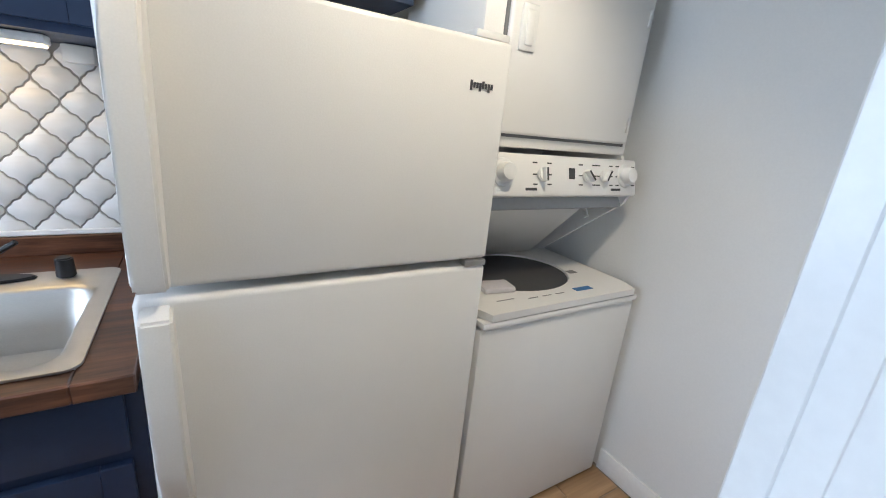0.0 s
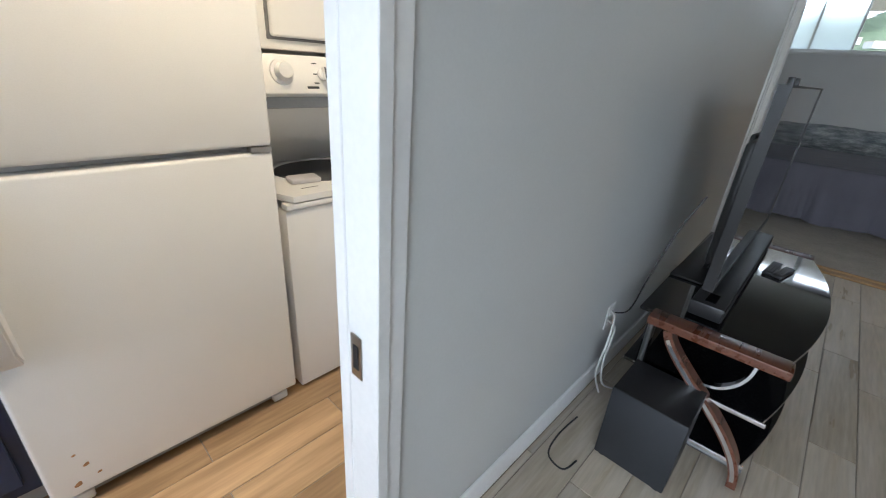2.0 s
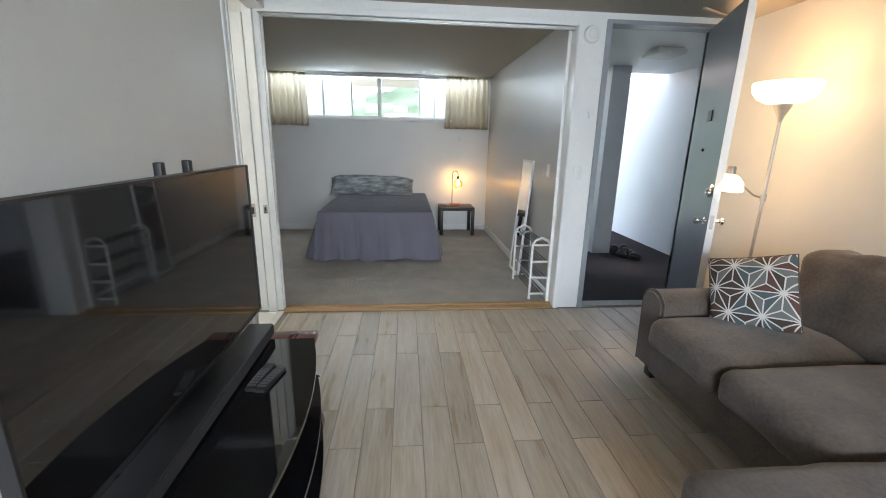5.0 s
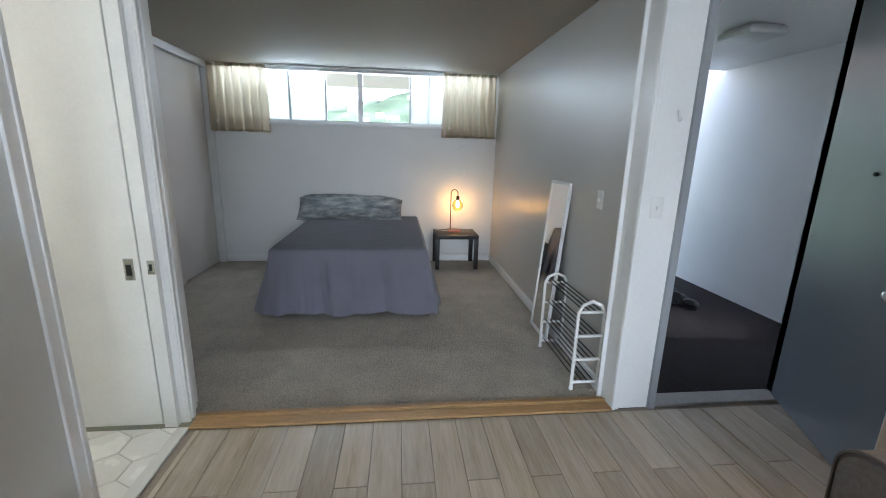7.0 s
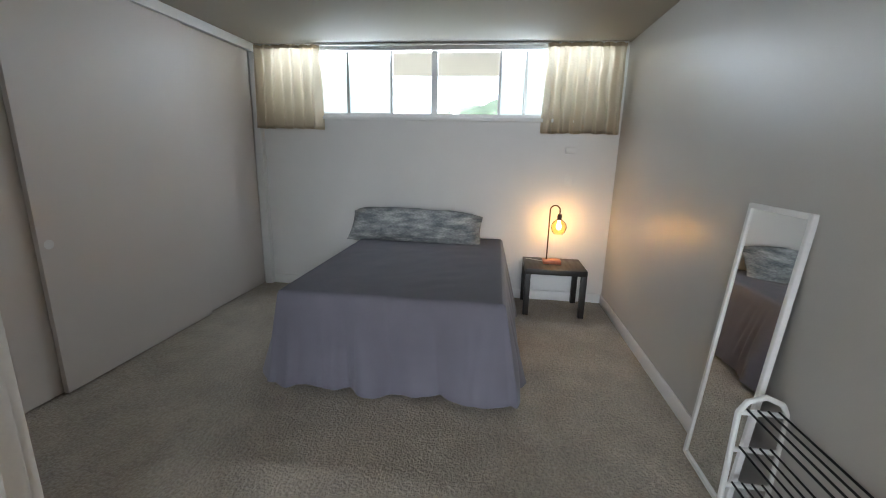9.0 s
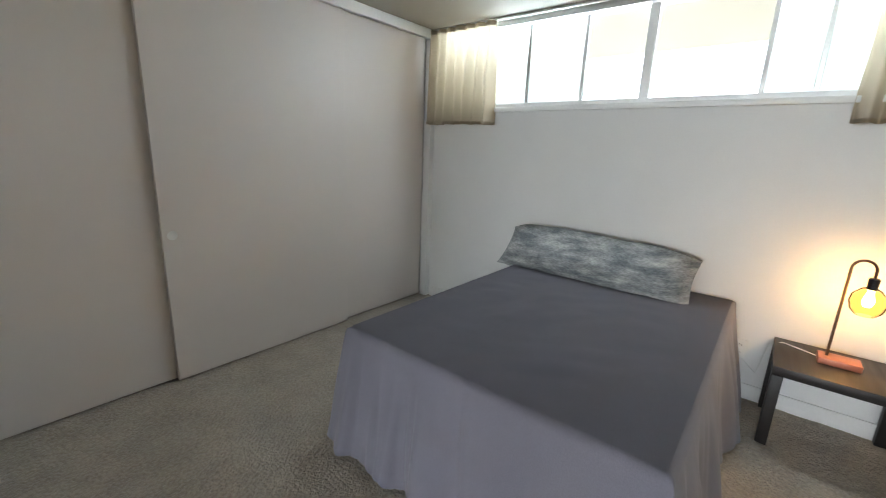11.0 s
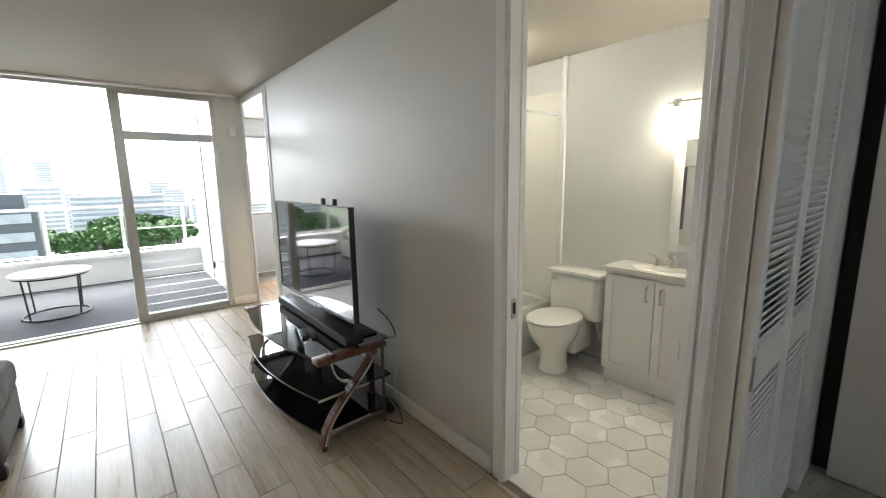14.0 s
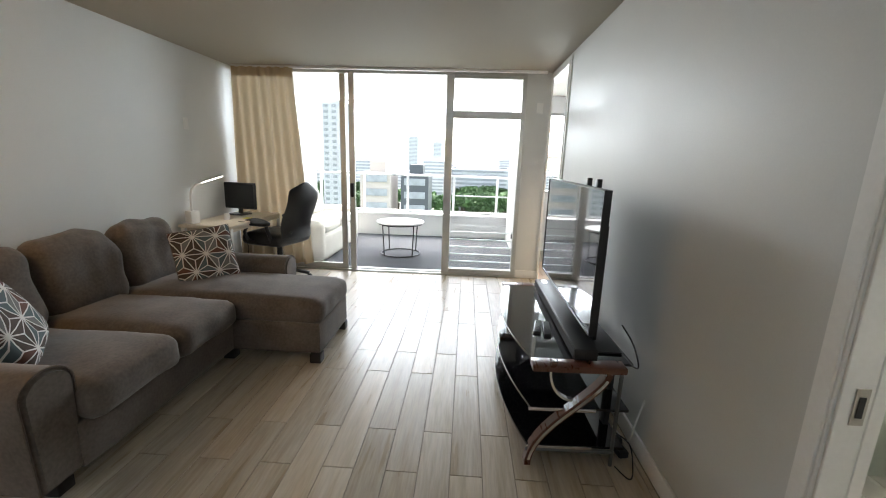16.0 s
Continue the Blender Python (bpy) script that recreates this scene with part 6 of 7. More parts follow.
    for x0, x1 in ((-0.46, 0.08), (0.08, 0.70)):
        u = thing("wall_cabinet", (x0, 2.10, 1.50), "navy painted wall cabinet over the backsplash", "cabinet", "kitchen wall cabinets")
        part("body", box(0, 0, 0, x1 - x0, 0.315, 0.80), NAVY, u)
        shaker((x1 - x0) - 0.02, 0.76, NAVY, u, (0.01, 0, 0.02))
    for x0, x1 in ((0.76, 1.50),):
        u = thing("wall_cabinet", (x0, 2.12, 1.74), "navy painted wall cabinet above the refrigerator", "cabinet", "kitchen wall cabinets")
        part("body", box(0, 0, 0, x1 - x0, 0.30, 0.56), NAVY, u)
        for a in (0.01, 0.375):
            shaker(0.355, 0.52, NAVY, u, (a, 0, 0.02))
    l = thing("under_cabinet_light", (0.33, 2.20, 1.47), "slim lit strip light under the wall cabinet", "strip light")
    part("housing", box(-0.24, -0.03, 0.006, 0.24, 0.03, 0.028, 0.004), PLASTIC, l)
    part("diffuser", box(-0.235, -0.025, 0.0, 0.235, 0.025, 0.006, 0.002, 1), LED, l, "glowing warm diffuser")
    q = thing("light_switch_box", (0.60, 2.36, 1.475), "white plug block under the cabinet", "plug")
    part("body", box(-0.035, -0.02, -0.025, 0.035, 0.04, 0.022, 0.004), PLASTIC, q)
    t = thing("ceiling_spot", (1.45, 0.98, H), "small ceiling spotlight in the kitchen", "ceiling light")
    part("housing", lathe([(0.0, 0.0), (0.05, 0.0), (0.05, -0.07), (0.044, -0.07), (0.044, -0.03), (0.0, -0.03)], 24), WHITE, t)


build_kitchen()


# ---- bathroom things ----
def build_bath():
    v = thing("vanity", (4.27, 2.12, 0), "white two-door bathroom vanity with a moulded basin top", "vanity")
    w, dep = 0.72, 0.31
    part("body", box(0.01, 0.018, 0.09, w - 0.01, dep, 0.83), WHITE, v)
    part("plinth", box(0.02, 0.04, 0, w - 0.02, dep, 0.09), WHITE, v)
    for a in (0.015, 0.362):
        d = shaker(0.343, 0.70, WHITE, v, (a, 0.018, 0.105), "vanity_door")
        hx = a + (0.30 if a < 0.1 else 0.043)
        part("handle", tube([(hx, 0.0, 0.76), (hx, -0.028, 0.755), (hx, -0.028, 0.665), (hx, 0.0, 0.66)], 0.006, 8), NICKEL, d, "satin nickel bar handle")

    def basin(x, y):
        q = ((x - 0.36) / 0.22) ** 2 + ((y - 0.155) / 0.115) ** 2
        return 0.862 - 0.09 * max(0.0, 1 - q) ** 0.5 if q < 1 else 0.862

    part("basin_top", joined(sheet(48, 24, lambda a, b: (-0.01 + a * (w + 0.02), -0.012 + b * (dep + 0.012), basin(-0.01 + a * (w + 0.02), -0.012 + b * (dep + 0.012)))), box(-0.01, -0.012, 0.83, w + 0.01, -0.008, 0.862), box(-0.01, -0.008, 0.83, -0.006, dep, 0.862), box(w + 0.006, -0.008, 0.83, w + 0.01, dep, 0.862)), CERAMIC, v, "cream moulded basin top", 40)
    f = thing("basin_faucet", (4.63, 2.38, 0.862), "satin nickel basin faucet with two lever handles", "faucet")
    part("spout", joined(cyl(0.022, 0.018, 0, 0.05, 20), tube([(0, 0, 0.05), (0, -0.01, 0.075), (0, -0.05, 0.085), (0, -0.09, 0.07)], 0.014, 10)), NICKEL, f)
    for x in (-0.10, 0.10):
        part("lever_handle", joined(moved(cyl(0.020, 0.015, 0, 0.05, 18), x, 0, 0), tube([(x, 0, 0.05), (x + 0.3 * x, -0.01, 0.075), (x + 0.6 * x, -0.02, 0.08)], 0.008, 8)), NICKEL, f)
    m = thing("bathroom_mirror", (4.93, BBACK, 0.97), "wall mirror with a wide white frame over the vanity", "mirror")
    part("mirror_frame", joined(box(-0.36, -0.022, 0, -0.30, 0, 0.80, 0.004), box(0.27, -0.022, 0, 0.33, 0, 0.80, 0.004), box(-0.30, -0.022, 0, 0.27, 0, 0.05), box(-0.30, -0.022, 0.75, 0.27, 0, 0.80)), WHITE, m)
    part("glass", box(-0.30, -0.012, 0.05, 0.27, -0.008, 0.75), MIRROR, m)
    l = thing("vanity_light", (4.80, BBACK, 1.96), "nickel vanity light bar with glowing glass shades", "wall light")
    part("bar", joined(tube([(-0.28, -0.07, 0.0), (0.35, -0.07, 0.0)], 0.008, 8), box(-0.05, -0.03, -0.04, 0.12, 0, 0.04, 0.006), tube([(0.03, -0.07, 0), (0.03, 0, 0)], 0.008, 8)), NICKEL, l)
    for x in (-0.22, 0.03, 0.28):
        part("cup", moved(cyl(0.026, 0.022, -0.035, 0.02, 18), x, -0.07, 0), NICKEL, l)
        o = part("glass_shade", moved(lathe([(0.026, -0.035), (0.040, -0.06), (0.044, -0.13), (0.041, -0.13), (0.036, -0.06)], 24), x, -0.07, 0), BATHGLOW, l, "glowing glass shade")
        o.visible_shadow = False
    t = thing("toilet", (3.95, 2.22, 0), "white ceramic toilet with closed lid", "toilet")
    part("tank", moved(cushion(0.46, 0.19, 0.36, 0.2, 10, wrinkle=0.0, crown=0.0), 0, 0.105, 0.36), CERAMIC, t)
    part("tank_lid", box(-0.24, -0.005, 0.715, 0.24, 0.215, 0.748, 0.010, 3), CERAMIC, t, "flat ceramic tank lid")
    part("flush_lever", joined(moved(cyl(0.012, 0.012, 0, 0.012, 14), -0.18, 0.005, 0.66, 90, 0, 0), tube([(-0.18, -0.008, 0.66), (-0.12, -0.014, 0.652)], 0.006, 8)), CHROME, t, "chrome flush lever")
    ell = pose(0, -0.22, 0) @ Matrix.Diagonal((0.78, 1.0, 1, 1))
    part("bowl", moved(lathe([(0.0, 0.0), (0.132, 0.0), (0.136, 0.02), (0.122, 0.05), (0.118, 0.12), (0.135, 0.19), (0.19, 0.25), (0.222, 0.32), (0.235, 0.375), (0.235, 0.395), (0.0, 0.395)], 36), ell), CERAMIC, t, "tapered ceramic bowl")
    part("bowl_neck", box(-0.11, -0.10, 0.10, 0.11, 0.16, 0.37, 0.03, 3), CERAMIC, t)
    part("seat", moved(lathe([(0.0, 0.0), (0.235, 0.0), (0.242, 0.008), (0.236, 0.016), (0.0, 0.016)], 36), pose(0, -0.22, 0.398) @ Matrix.Diagonal((0.80, 1.03, 1, 1))), PLASTIC, t)
    part("seat_lid", moved(lathe([(0.0, 0.026), (0.20, 0.022), (0.235, 0.014), (0.242, 0.006), (0.236, 0.0), (0.0, 0.0)], 36), pose(0, -0.22, 0.418) @ Matrix.Diagonal((0.80, 1.03, 1, 1))), PLASTIC, t, "white closed lid")
    part("floor_pipe", tube([(0.20, 0.19, 0.20), (0.20, 0.12, 0.20), (0.18, 0.10, 0.30), (0.15, 0.10, 0.37)], 0.007, 8), CHROME, t)
    b = thing("bathtub", (3.33, 1.68, 0), "pale green enamel bathtub along the wall", "bathtub")
    bm = bmesh.new()
    rings = []
    for hw, hd, z, r in ((0.325, 0.755, 0.0, 0.01), (0.325, 0.755, 0.40, 0.01), (0.315, 0.748, 0.412, 0.02), (0.265, 0.68, 0.412, 0.12), (0.25, 0.66, 0.39, 0.13), (0.20, 0.58, 0.09, 0.13), (0.12, 0.48, 0.07, 0.10)):
        ring = []
        for q in range(4):
            cx, cy = (hw - r) * (1, -1, -1, 1)[q], (hd - r) * (1, 1, -1, -1)[q]
            ring += [bm.verts.new((cx + r * math.cos(math.pi / 2 * (q + j / 6)), cy + r * math.sin(math.pi / 2 * (q + j / 6)), z)) for j in range(7)]
        rings.append(ring)
    for p, q in zip(rings, rings[1:]):
        for j in range(28):
            bm.faces.new((p[j], p[(j + 1) % 28], q[(j + 1) % 28], q[j]))
    bm.faces.new(rings[-1])
    bmesh.ops.recalc_face_normals(bm, faces=bm.faces[:])
    part("shell", bm, TUBGREEN, b, "", 40)
    setting("tub_surround", joined(box(3.0, BBACK - 0.02, 0.40, 3.66, BBACK, 2.20, 0.003, 1), box(3.0, 0.92, 0.40, 3.012, BBACK - 0.02, 2.20)), CERAMIC, "glossy white tub surround panel", "tub surround")
    setting("surround_edge", box(3.66, BBACK - 0.028, 0.40, 3.70, BBACK, H, 0.004), WHITE, "white trim at the edge of the tub surround", "trim")
    s = thing("tub_fittings", (3.14, BBACK - 0.02, 0.45), "chrome tub spout, valve plate and lever", "tub faucet")
    part("spout", joined(tube([(0, 0, 0.08), (0, -0.09, 0.08), (0, -0.12, 0.06)], 0.022, 12), moved(cyl(0.035, 0.03, 0, 0.01, 20), 0, 0, 0.08, 90, 0, 0)), CHROME, s)
    part("valve_plate", moved(lathe([(0.0, 0.014), (0.075, 0.011), (0.098, 0.0)], 32), 0, 0, 0.34, 90, 0, 0), CHROME, s, "round chrome valve plate")
    part("valve_lever", joined(moved(cyl(0.022, 0.018, 0, 0.06, 18), 0, 0, 0.34, 90, 0, 0), tube([(0, -0.05, 0.34), (0.05, -0.06, 0.32)], 0.008, 8)), CHROME, s)
    h = thing("shower_fitting", (3.08, BBACK - 0.02, 1.98), "chrome shower head on a bent arm", "shower head")
    part("arm", tube([(0, 0, 0), (0, -0.06, 0.01), (0, -0.12, -0.04)], 0.009, 8), CHROME, h)
    part("rose", moved(lathe([(0.0, 0.0), (0.038, 0.0), (0.040, 0.01), (0.018, 0.05), (0.0, 0.05)], 24), 0, -0.15, -0.10, -35, 0, 0), CHROME, h)
    r = thing("shower_rod", (3.62, 0.91, 2.0), "thin white shower curtain rod over the tub", "shower rod")
    part("rod", tube([(0, 0.0, 0), (0, 1.51, 0)], 0.012, 12), WHITE, r)
    for y in (0.006, 1.504):
        part("flange", moved(cyl(0.03, 0.026, -0.006, 0.006, 20), 0, y, 0, 90, 0, 0), WHITE, r)
    c = thing("bath_ceiling_light", (3.55, 1.75, H), "round flush ceiling light, switched on", "ceiling light")
    part("base", lathe([(0.0, 0.0), (0.12, 0.0), (0.12, -0.02), (0.0, -0.02)], 32), NICKEL, c)
    o = part("dome", lathe([(0.11, -0.02), (0.105, -0.05), (0.075, -0.085), (0.03, -0.10), (0.0, -0.102)], 32), BATHGLOW, c, "glowing frosted dome")
    o.visible_shadow = False
    k = thing("hand_towel", (3.86, 0.91, 0.95), "dark grey towel hanging on a nickel bar", "towel")
    part("cloth", sheet(24, 12, lambda a, b: (-0.26 + 0.52 * a, 0.05 + 0.008 * math.sin(a * 14), b * 0.62), 0.012), SHEET, k, "", 80)
    part("bar", joined(tube([(-0.32, 0.05, 0.625), (0.32, 0.05, 0.625)], 0.008, 8), tube([(-0.32, 0.05, 0.625), (-0.32, 0, 0.625)], 0.010, 8), tube([(0.32, 0.05, 0.625), (0.32, 0, 0.625)], 0.010, 8)), NICKEL, k)


build_bath()


# ---- the city and the hills outside ----
GROUND = -48.0
setting("ground", sheet(2, 2, lambda u, v: (-16000 + 32000 * u, -16000 + 32000 * v, GROUND)), M("far_city_ground", (0.20, 0.21, 0.19), 0.9, var=0.35, scale=0.02, grain=0.3, gscale=0.12, col2=(0.10, 0.15, 0.07), edge=(0.45, 0.6)), "city ground far below", "ground")
# Far walls: the pale base colour stands in for distance haze.
CONC = M("haze_paled_concrete", (0.50, 0.50, 0.49), 0.8, var=0.08, scale=0.1, grain=0.05, gscale=2)
TAN = M("tan_concrete", (0.46, 0.40, 0.34), 0.8, var=0.08, scale=0.1)
# Window glass lightened as well, so the haze lies in its colour.
DGLASS = M("haze_paled_glass", (0.27, 0.28, 0.28), 0.5, var=0.2, scale=0.3)


def tower(x, y, w, d, h, floors, mat, label, ribbon_windows=True):
    t = thing("tower_block" if h > 60 else "office_building", (x, y, GROUND), label, "building")
    part("wall", joined(box(-d / 2, -w / 2, 0, d / 2, w / 2, h), box(-d / 4, -w / 4, h, d / 4, w / 4, h + 4)), mat, t)
    s = h / floors
    face = box(0, -w / 2 + 1.2, 0, 0.5, w / 2 - 1.2, s * 0.5)
    if ribbon_windows:
        me = mesh_of(face, DGLASS, "window_band")
        for k in range(floors):
            o = new("window_band", me)
            o.location, o.parent = (d / 2, 0, k * s + s * 0.3), t
    else:
        face.free()
        n = max(2, int(w / 4.5))
        me = mesh_of(box(0, -1.2, 0, 0.5, 1.2, s * 0.5), DGLASS, "window")
        for k in range(floors):
            for j in range(n):
                o = new("window", me)
                o.location, o.parent = (d / 2, -w / 2 + (j + 0.5) * w / n, k * s + s * 0.3), t


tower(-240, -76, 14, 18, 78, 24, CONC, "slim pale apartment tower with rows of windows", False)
tower(-150, -33, 11, 16, 44, 9, TAN, "tan and glass office block beyond the trees")
tower(-152, -19, 10, 16, 43, 9, M("dark_office_facade", (0.07, 0.075, 0.08), 0.4), "dark glass office block with pale bands")
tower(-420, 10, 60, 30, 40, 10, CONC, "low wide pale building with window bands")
rnd = random.Random(4)
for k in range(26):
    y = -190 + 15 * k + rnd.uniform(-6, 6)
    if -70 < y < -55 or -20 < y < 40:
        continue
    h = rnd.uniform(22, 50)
    tower(rnd.uniform(-760, -440), y, rnd.uniform(18, 34), 20, h, int(h / 3.6), CONC, "distant city building, its haze put into a paler colour")
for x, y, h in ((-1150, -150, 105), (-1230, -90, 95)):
    tower(x, y, 26, 24, h, int(h / 3.6), CONC, "distant high-rise, its haze put into a paler colour")
LEAF = M("tree_leaves", (0.055, 0.11, 0.03), 0.7, var=0.3, scale=0.4, rand=0.2, grain=0.2, gscale=3)
BARK = M("bark", (0.09, 0.07, 0.05), 0.9)


def tree_data(seed):
    q = random.Random(seed)
    verts, faces = [], []
    for k in range(520):
        a, e, r = q.uniform(0, 6.283), q.uniform(-0.35, 1.2), q.uniform(0.55, 1.0) ** 0.5
        lump = 1 + 0.25 * noise.noise(Vector((math.cos(a) * 2 + seed, math.sin(a) * 2, e * 2)))
        c = Vector((6 * r * lump * math.cos(a) * math.cos(e), 6 * r * lump * math.sin(a) * math.cos(e), 9 + 3.6 * r * lump * math.sin(e)))
        u = Vector((q.uniform(-1, 1), q.uniform(-1, 1), q.uniform(-1, 1))).normalized() * q.uniform(0.5, 1.0)
        v = u.orthogonal().normalized() * q.uniform(0.4, 0.8)
        i = len(verts)
        verts += [c - u, c + v, c + u, c - v]
        faces.append((i, i + 1, i + 2, i + 3))
    me = bpy.data.meshes.new("crown")
    me.from_pydata([tuple(v) for v in verts], [], faces)
    me.materials.append(LEAF)
    return me


crowns = [tree_data(k) for k in range(3)]
trunk_mesh = mesh_of(joined(cyl(0.45, 0.25, 0, 7, 10), tube([(0, 0, 5), (1.5, 0.6, 7.5), (2.8, 1.0, 9)], 0.16, 6), tube([(0, 0, 5.5), (-1.4, 0.9, 8), (-2.4, 1.8, 9.4)], 0.15, 6), tube([(0, 0, 6), (0.4, -1.6, 8.4), (0.6, -2.8, 9.6)], 0.15, 6)), BARK, "trunk")
for k in range(90):
    x, y = rnd.uniform(-410, -290), rnd.uniform(-150, 40)
    t = thing("tree", (x, y, GROUND), "spreading green street tree far below", "tree", "street trees", rnd.uniform(0, 360))
    s = rnd.uniform(1.3, 2.0)
    t.scale = (s, s, s)
    for nm, me in (("trunk", trunk_mesh), ("crown", crowns[k % 3])):
        o = new(nm, me)
        o.parent = t


def hill(u, v):
    y, x = -420 + 900 * v, 260 + 520 * u
    rise = 175 * math.sin(0.5 * math.pi * u) * (0.65 + 0.25 * math.sin(v * 5.0 + 0.5) + 0.25 * noise.noise(Vector((u * 2, v * 4, 0.4))))
    return (x, y, GROUND + max(0, rise) + 7 * noise.noise(Vector((x * 0.03, y * 0.03, 1))))


setting("backdrop_hills", sheet(60, 90, hill), M("wooded_hillside", (0.03, 0.055, 0.025), 0.9, var=0.3, scale=0.02, grain=0.3, gscale=0.2, col2=(0.07, 0.10, 0.06), edge=(0.35, 0.65)), "green wooded hillside beyond the bedroom window", "hills", 180)
for k in range(45):
    u, v = rnd.uniform(0.05, 0.75), rnd.uniform(0.3, 0.62)
    x, y, z = hill(u, v)
    hh = thing("hillside_house", (x, y, z - 1), "small white house on the far hillside", "house", "hillside houses", rnd.uniform(-30, 30))
    a, b, c = rnd.uniform(4, 7), rnd.uniform(5, 9), rnd.uniform(4, 7)
    part("wall", box(-a, -b, 0, a, b, c), CONC, hh)
    part("roof", joined(moved(box(-a - 0.1, -b - 0.1, 0, a + 0.1, b + 0.1, 0.8), 0, 0, c)), TAN, hh)
n = thing("neighbour_slab", (10.0, 0.0, 2.36), "white underside of a balcony slab outside the bedroom window", "building")
part("wall", box(-1.16, -5.0, 0.085, 0.3, 5.0, 0.40), M("pinkish_soffit_paint", (0.52, 0.43, 0.40), 0.8, var=0.05), n)

# ---- pieces: floor tiles, hexagons and backsplash ----
GAP = 0.0035
floor_obs = {o.name: o for o in scene.objects}


def planks(parent, x0, x1, y0, y1, ax, ay, lx, ly, mat, bond=0.5):
    """Planks of lx by ly, clipped to the rectangle; (ax, ay) is one joint's corner, bond the shift of every second row."""
    made = {}
    row0 = math.floor((y0 - ay) / ly)
    for i in range(row0, math.ceil((y1 - ay) / ly)):
        ya, yb = max(y0, ay + i * ly), min(y1, ay + (i + 1) * ly)
        if yb - ya < 0.01:
            continue
        start = ax + (bond * lx if i % 2 else 0.0)
        k0 = math.floor((x0 - start) / lx)
        for k in range(k0, math.ceil((x1 - start) / lx)):
            xa, xb = max(x0, start + k * lx), min(x1, start + (k + 1) * lx)
            if xb - xa < 0.01:
                continue
            w, d = round(xb - xa - GAP, 4), round(yb - ya - GAP, 4)
            if (w, d) not in made:
                b = bmesh.new()
                c = 0.0015
                lo = [b.verts.new((sx * w / 2, sy * d / 2, -0.004)) for sx, sy in ((-1, -1), (1, -1), (1, 1), (-1, 1))]
                hi = [b.verts.new((sx * (w / 2 - c), sy * (d / 2 - c), 0.0)) for sx, sy in ((-1, -1), (1, -1), (1, 1), (-1, 1))]
                mid = [b.verts.new((sx * w / 2, sy * d / 2, -c)) for sx, sy in ((-1, -1), (1, -1), (1, 1), (-1, 1))]
                b.faces.new(hi)
                for j in range(4):
                    b.faces.new((lo[j], lo[(j + 1) % 4], mid[(j + 1) % 4], mid[j]))
                    b.faces.new((mid[j], mid[(j + 1) % 4], hi[(j + 1) % 4], hi[j]))
                made[(w, d)] = mesh_of(b, mat, "plank", 20)
            o = new("plank", made[(w, d)])
            o.location, o.parent = ((xa + xb) / 2, (ya + yb) / 2, 0.0), parent


planks(floor_obs["floor"], 0.44, 5.21, SOFAY + 0.014, TVY - 0.014, 3.54, -0.334, 0.9144, 0.1524, PLANK, 0.33)
planks(floor_obs["floor_kitchen"], -0.5, 2.296, TVY - 0.01, 2.40, 1.14, 1.50, 0.915, 0.155, KPLANK)

hexr = 0.118
b = bmesh.new()
ring = lambda r, z: [b.verts.new((r * math.cos(math.pi / 3 * k), r * math.sin(math.pi / 3 * k), z)) for k in range(6)]
r0, r1, r2 = ring(hexr - 0.003, -0.004), ring(hexr - 0.003, -0.001), ring(hexr - 0.005, 0.0)
b.faces.new(r2)
for p, q in ((r0, r1), (r1, r2)):
    for k in range(6):
        b.faces.new((p[k], p[(k + 1) % 6], q[(k + 1) % 6], q[k]))
def clipped(source, x, y, x0, x1, y0, y1):
    """A copy of a tile at (x, y), cut off at the rectangle's sides."""
    c = source.copy()
    for co, no in (((x0 - x, 0, 0), (-1, 0, 0)), ((x1 - x, 0, 0), (1, 0, 0)), ((0, y0 - y, 0), (0, -1, 0)), ((0, y1 - y, 0), (0, 1, 0))):
        bmesh.ops.bisect_plane(c, geom=c.verts[:] + c.edges[:] + c.faces[:], plane_co=co, plane_no=no, clear_outer=True)
    return c


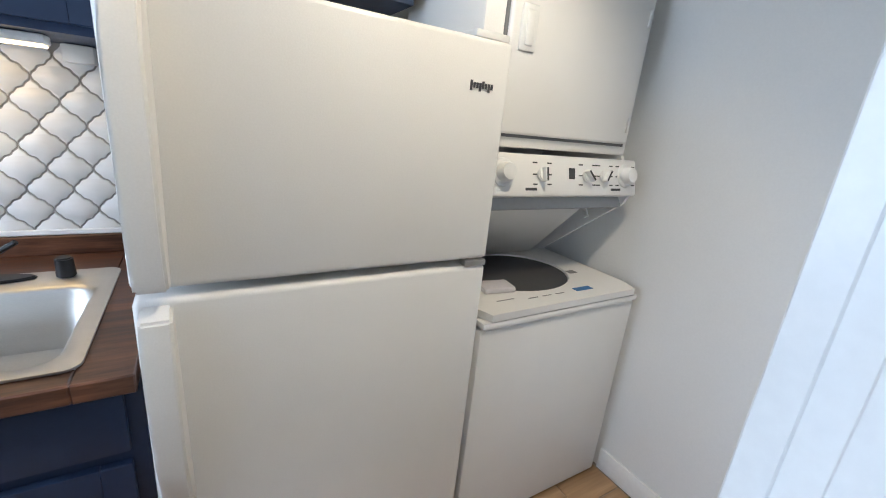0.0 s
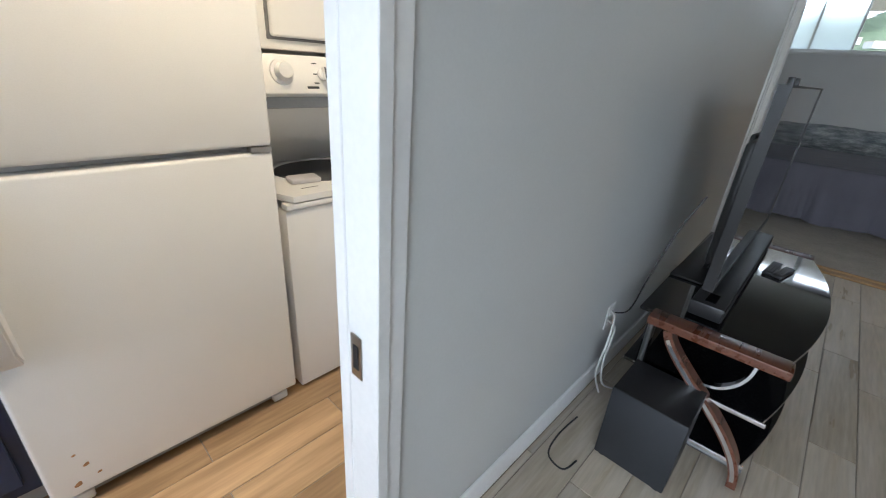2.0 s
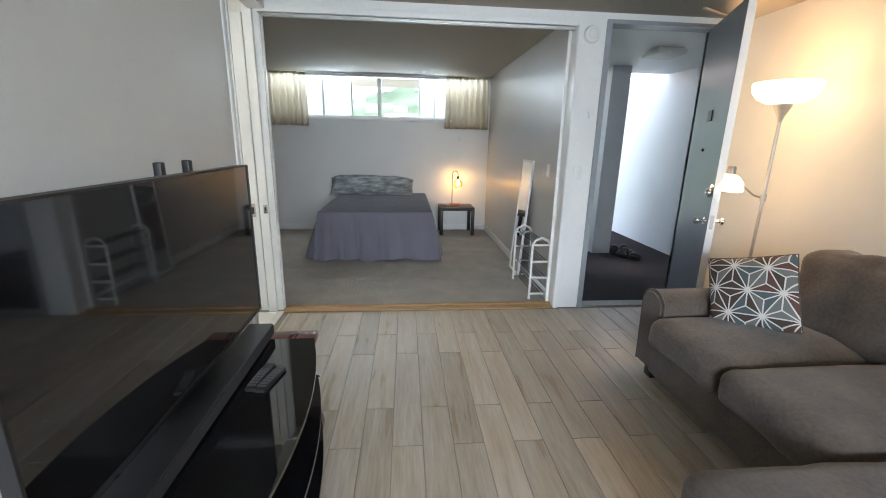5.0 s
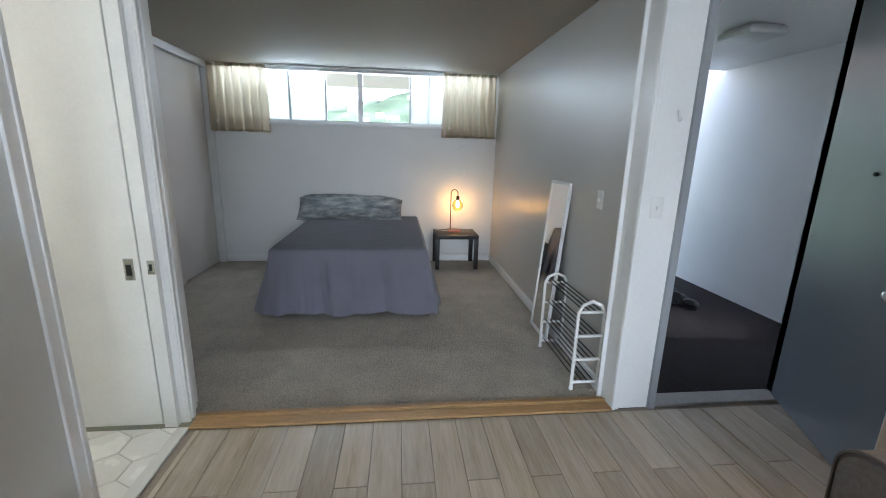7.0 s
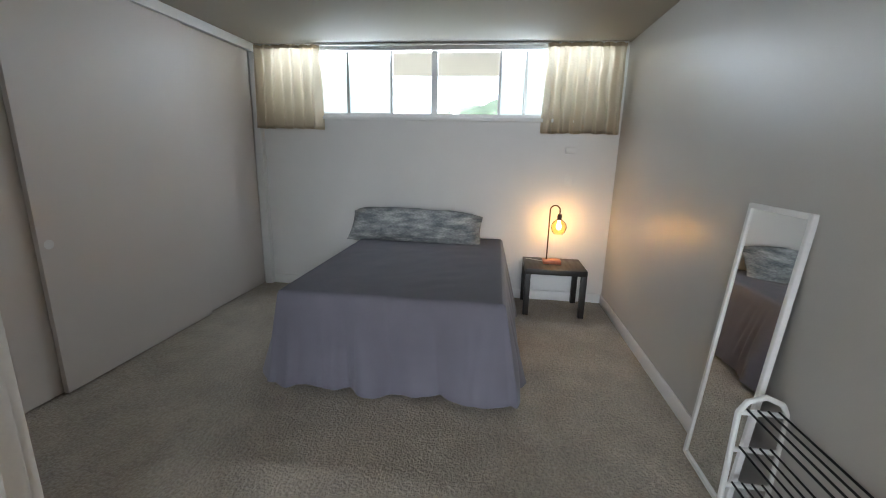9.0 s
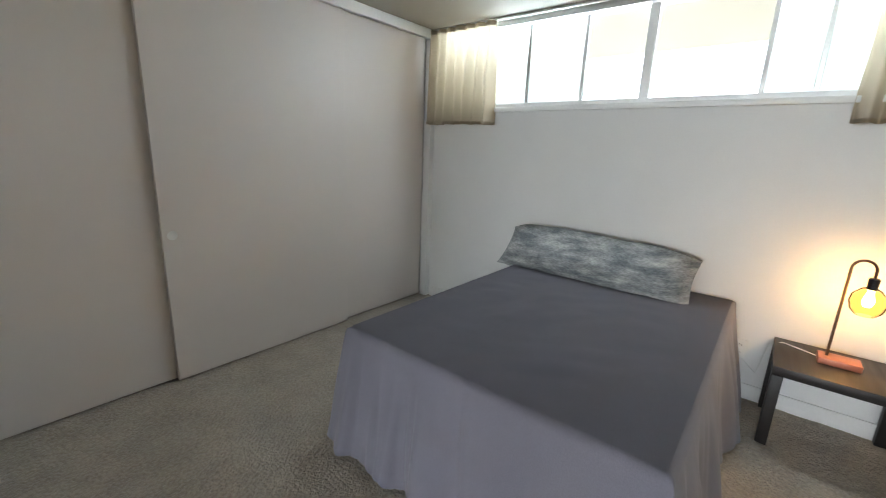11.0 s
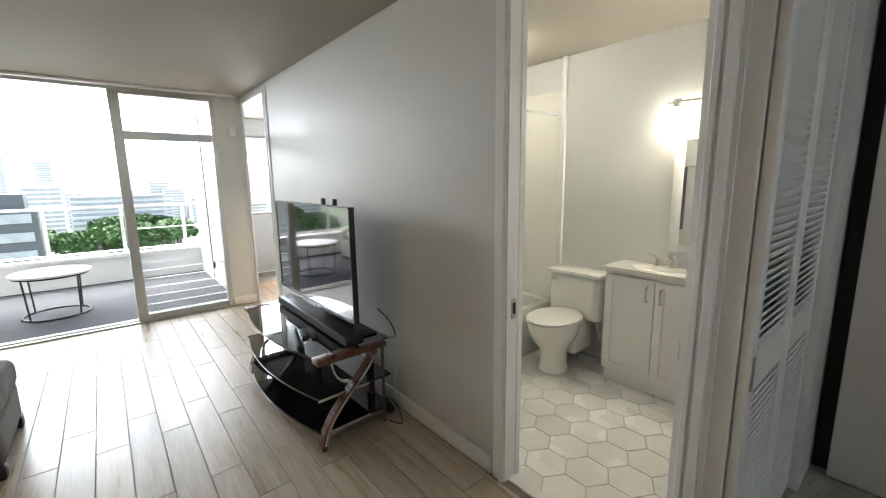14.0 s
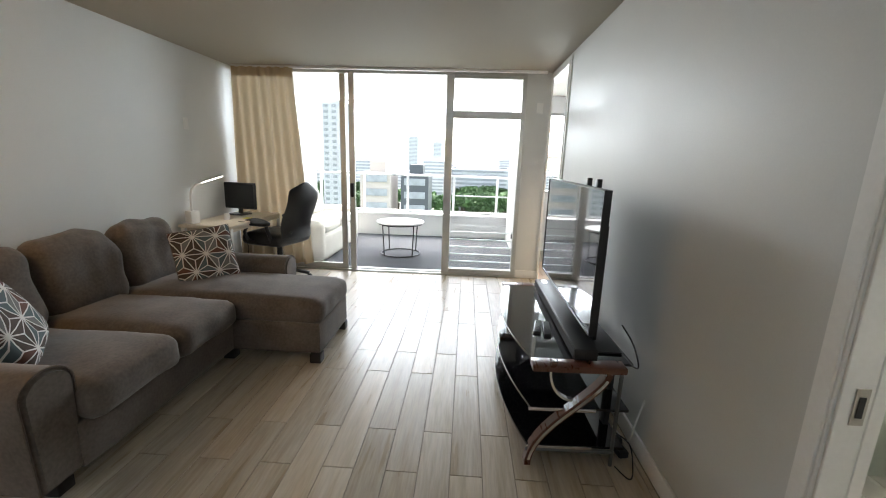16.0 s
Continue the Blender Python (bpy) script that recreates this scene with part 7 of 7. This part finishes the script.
whole = b
hexmesh = mesh_of(whole.copy(), MARBLE, "hex_tile", 20)
BX0, BX1, BY0, BY1 = 3.60, 5.236, 0.862, 2.425
for i in range(-2, 15):
    for j in range(-2, 10):
        x, y = 3.70 + i * 1.5 * hexr, 0.95 + j * math.sqrt(3) * hexr + (math.sqrt(3) / 2 * hexr if i % 2 else 0)
        if not (BX0 - 0.1 < x < BX1 + 0.1 and BY0 - 0.09 < y < BY1 + 0.09):
            continue
        inside = BX0 + hexr < x < BX1 - hexr and BY0 + hexr < y < BY1 - hexr
        me = hexmesh if inside else mesh_of(clipped(whole, x, y, BX0, BX1, BY0, BY1), MARBLE, "hex_tile", 20)
        if len(me.polygons) < 3:
            continue
        o = new("hex_tile", me)
        o.location, o.parent = (x, y, 0.0), floor_obs["floor_bath"]

setting("trim_backsplash", box(-0.50, KBACK - 0.022, 0.946, 0.742, KBACK - 0.0135, 0.964, 0.003, 1), WHITE, "white caulked strip along the foot of the tiles", "trim")
back = setting("backsplash", box(-0.50, KBACK - 0.006, 0.945, 0.80, KBACK - 0.0005, 1.50), BSGROUT, "grey-grouted backsplash of white lantern tiles", "backsplash")
tw, th, amp = 0.107, 0.127, -0.0036
quarter = []
for k in range(15):
    s = k / 15
    nx, nz = th / 2, tw / 2
    ln = math.hypot(nx, nz)
    a = amp * (math.sin(2 * math.pi * s) + 0.45 * math.sin(6 * math.pi * s))
    quarter.append((tw / 2 * s + nx / ln * a, th / 2 * (1 - s) + nz / ln * a))
outline = quarter + [(x, -z) for x, z in [(tw / 2, 0.0)] + quarter[:0:-1]] + [(-x, -z) for x, z in quarter] + [(-x, z) for x, z in [(tw / 2, 0.0)] + quarter[:0:-1]]
b = bmesh.new()
lo = [b.verts.new((x * 0.950, 0.0, z * 0.950)) for x, z in outline]
hi = [b.verts.new((x * 0.935, -0.004, z * 0.935)) for x, z in outline]
top = [b.verts.new((x * 0.89, -0.0055, z * 0.89)) for x, z in outline]
for p, q in ((lo, hi), (hi, top)):
    for k in range(len(outline)):
        b.faces.new((p[k], p[(k + 1) % len(outline)], q[(k + 1) % len(outline)], q[k]))
b.faces.new(top)
bmesh.ops.recalc_face_normals(b, faces=b.faces[:])
lantern = mesh_of(b, GLAZED, "lantern_tile", 40)
for i in range(-8, 14):
    for j in range(0, 10):
        x, z = 0.05 + i * tw / 2 * 1.0, 0.96 + j * th / 2
        if (i + j) % 2 or not (-0.46 < x < 0.80) or not (0.95 < z < 1.505):
            continue
        o = new("lantern_tile", lantern)
        o.location, o.parent = (x, KBACK - 0.006, z), back
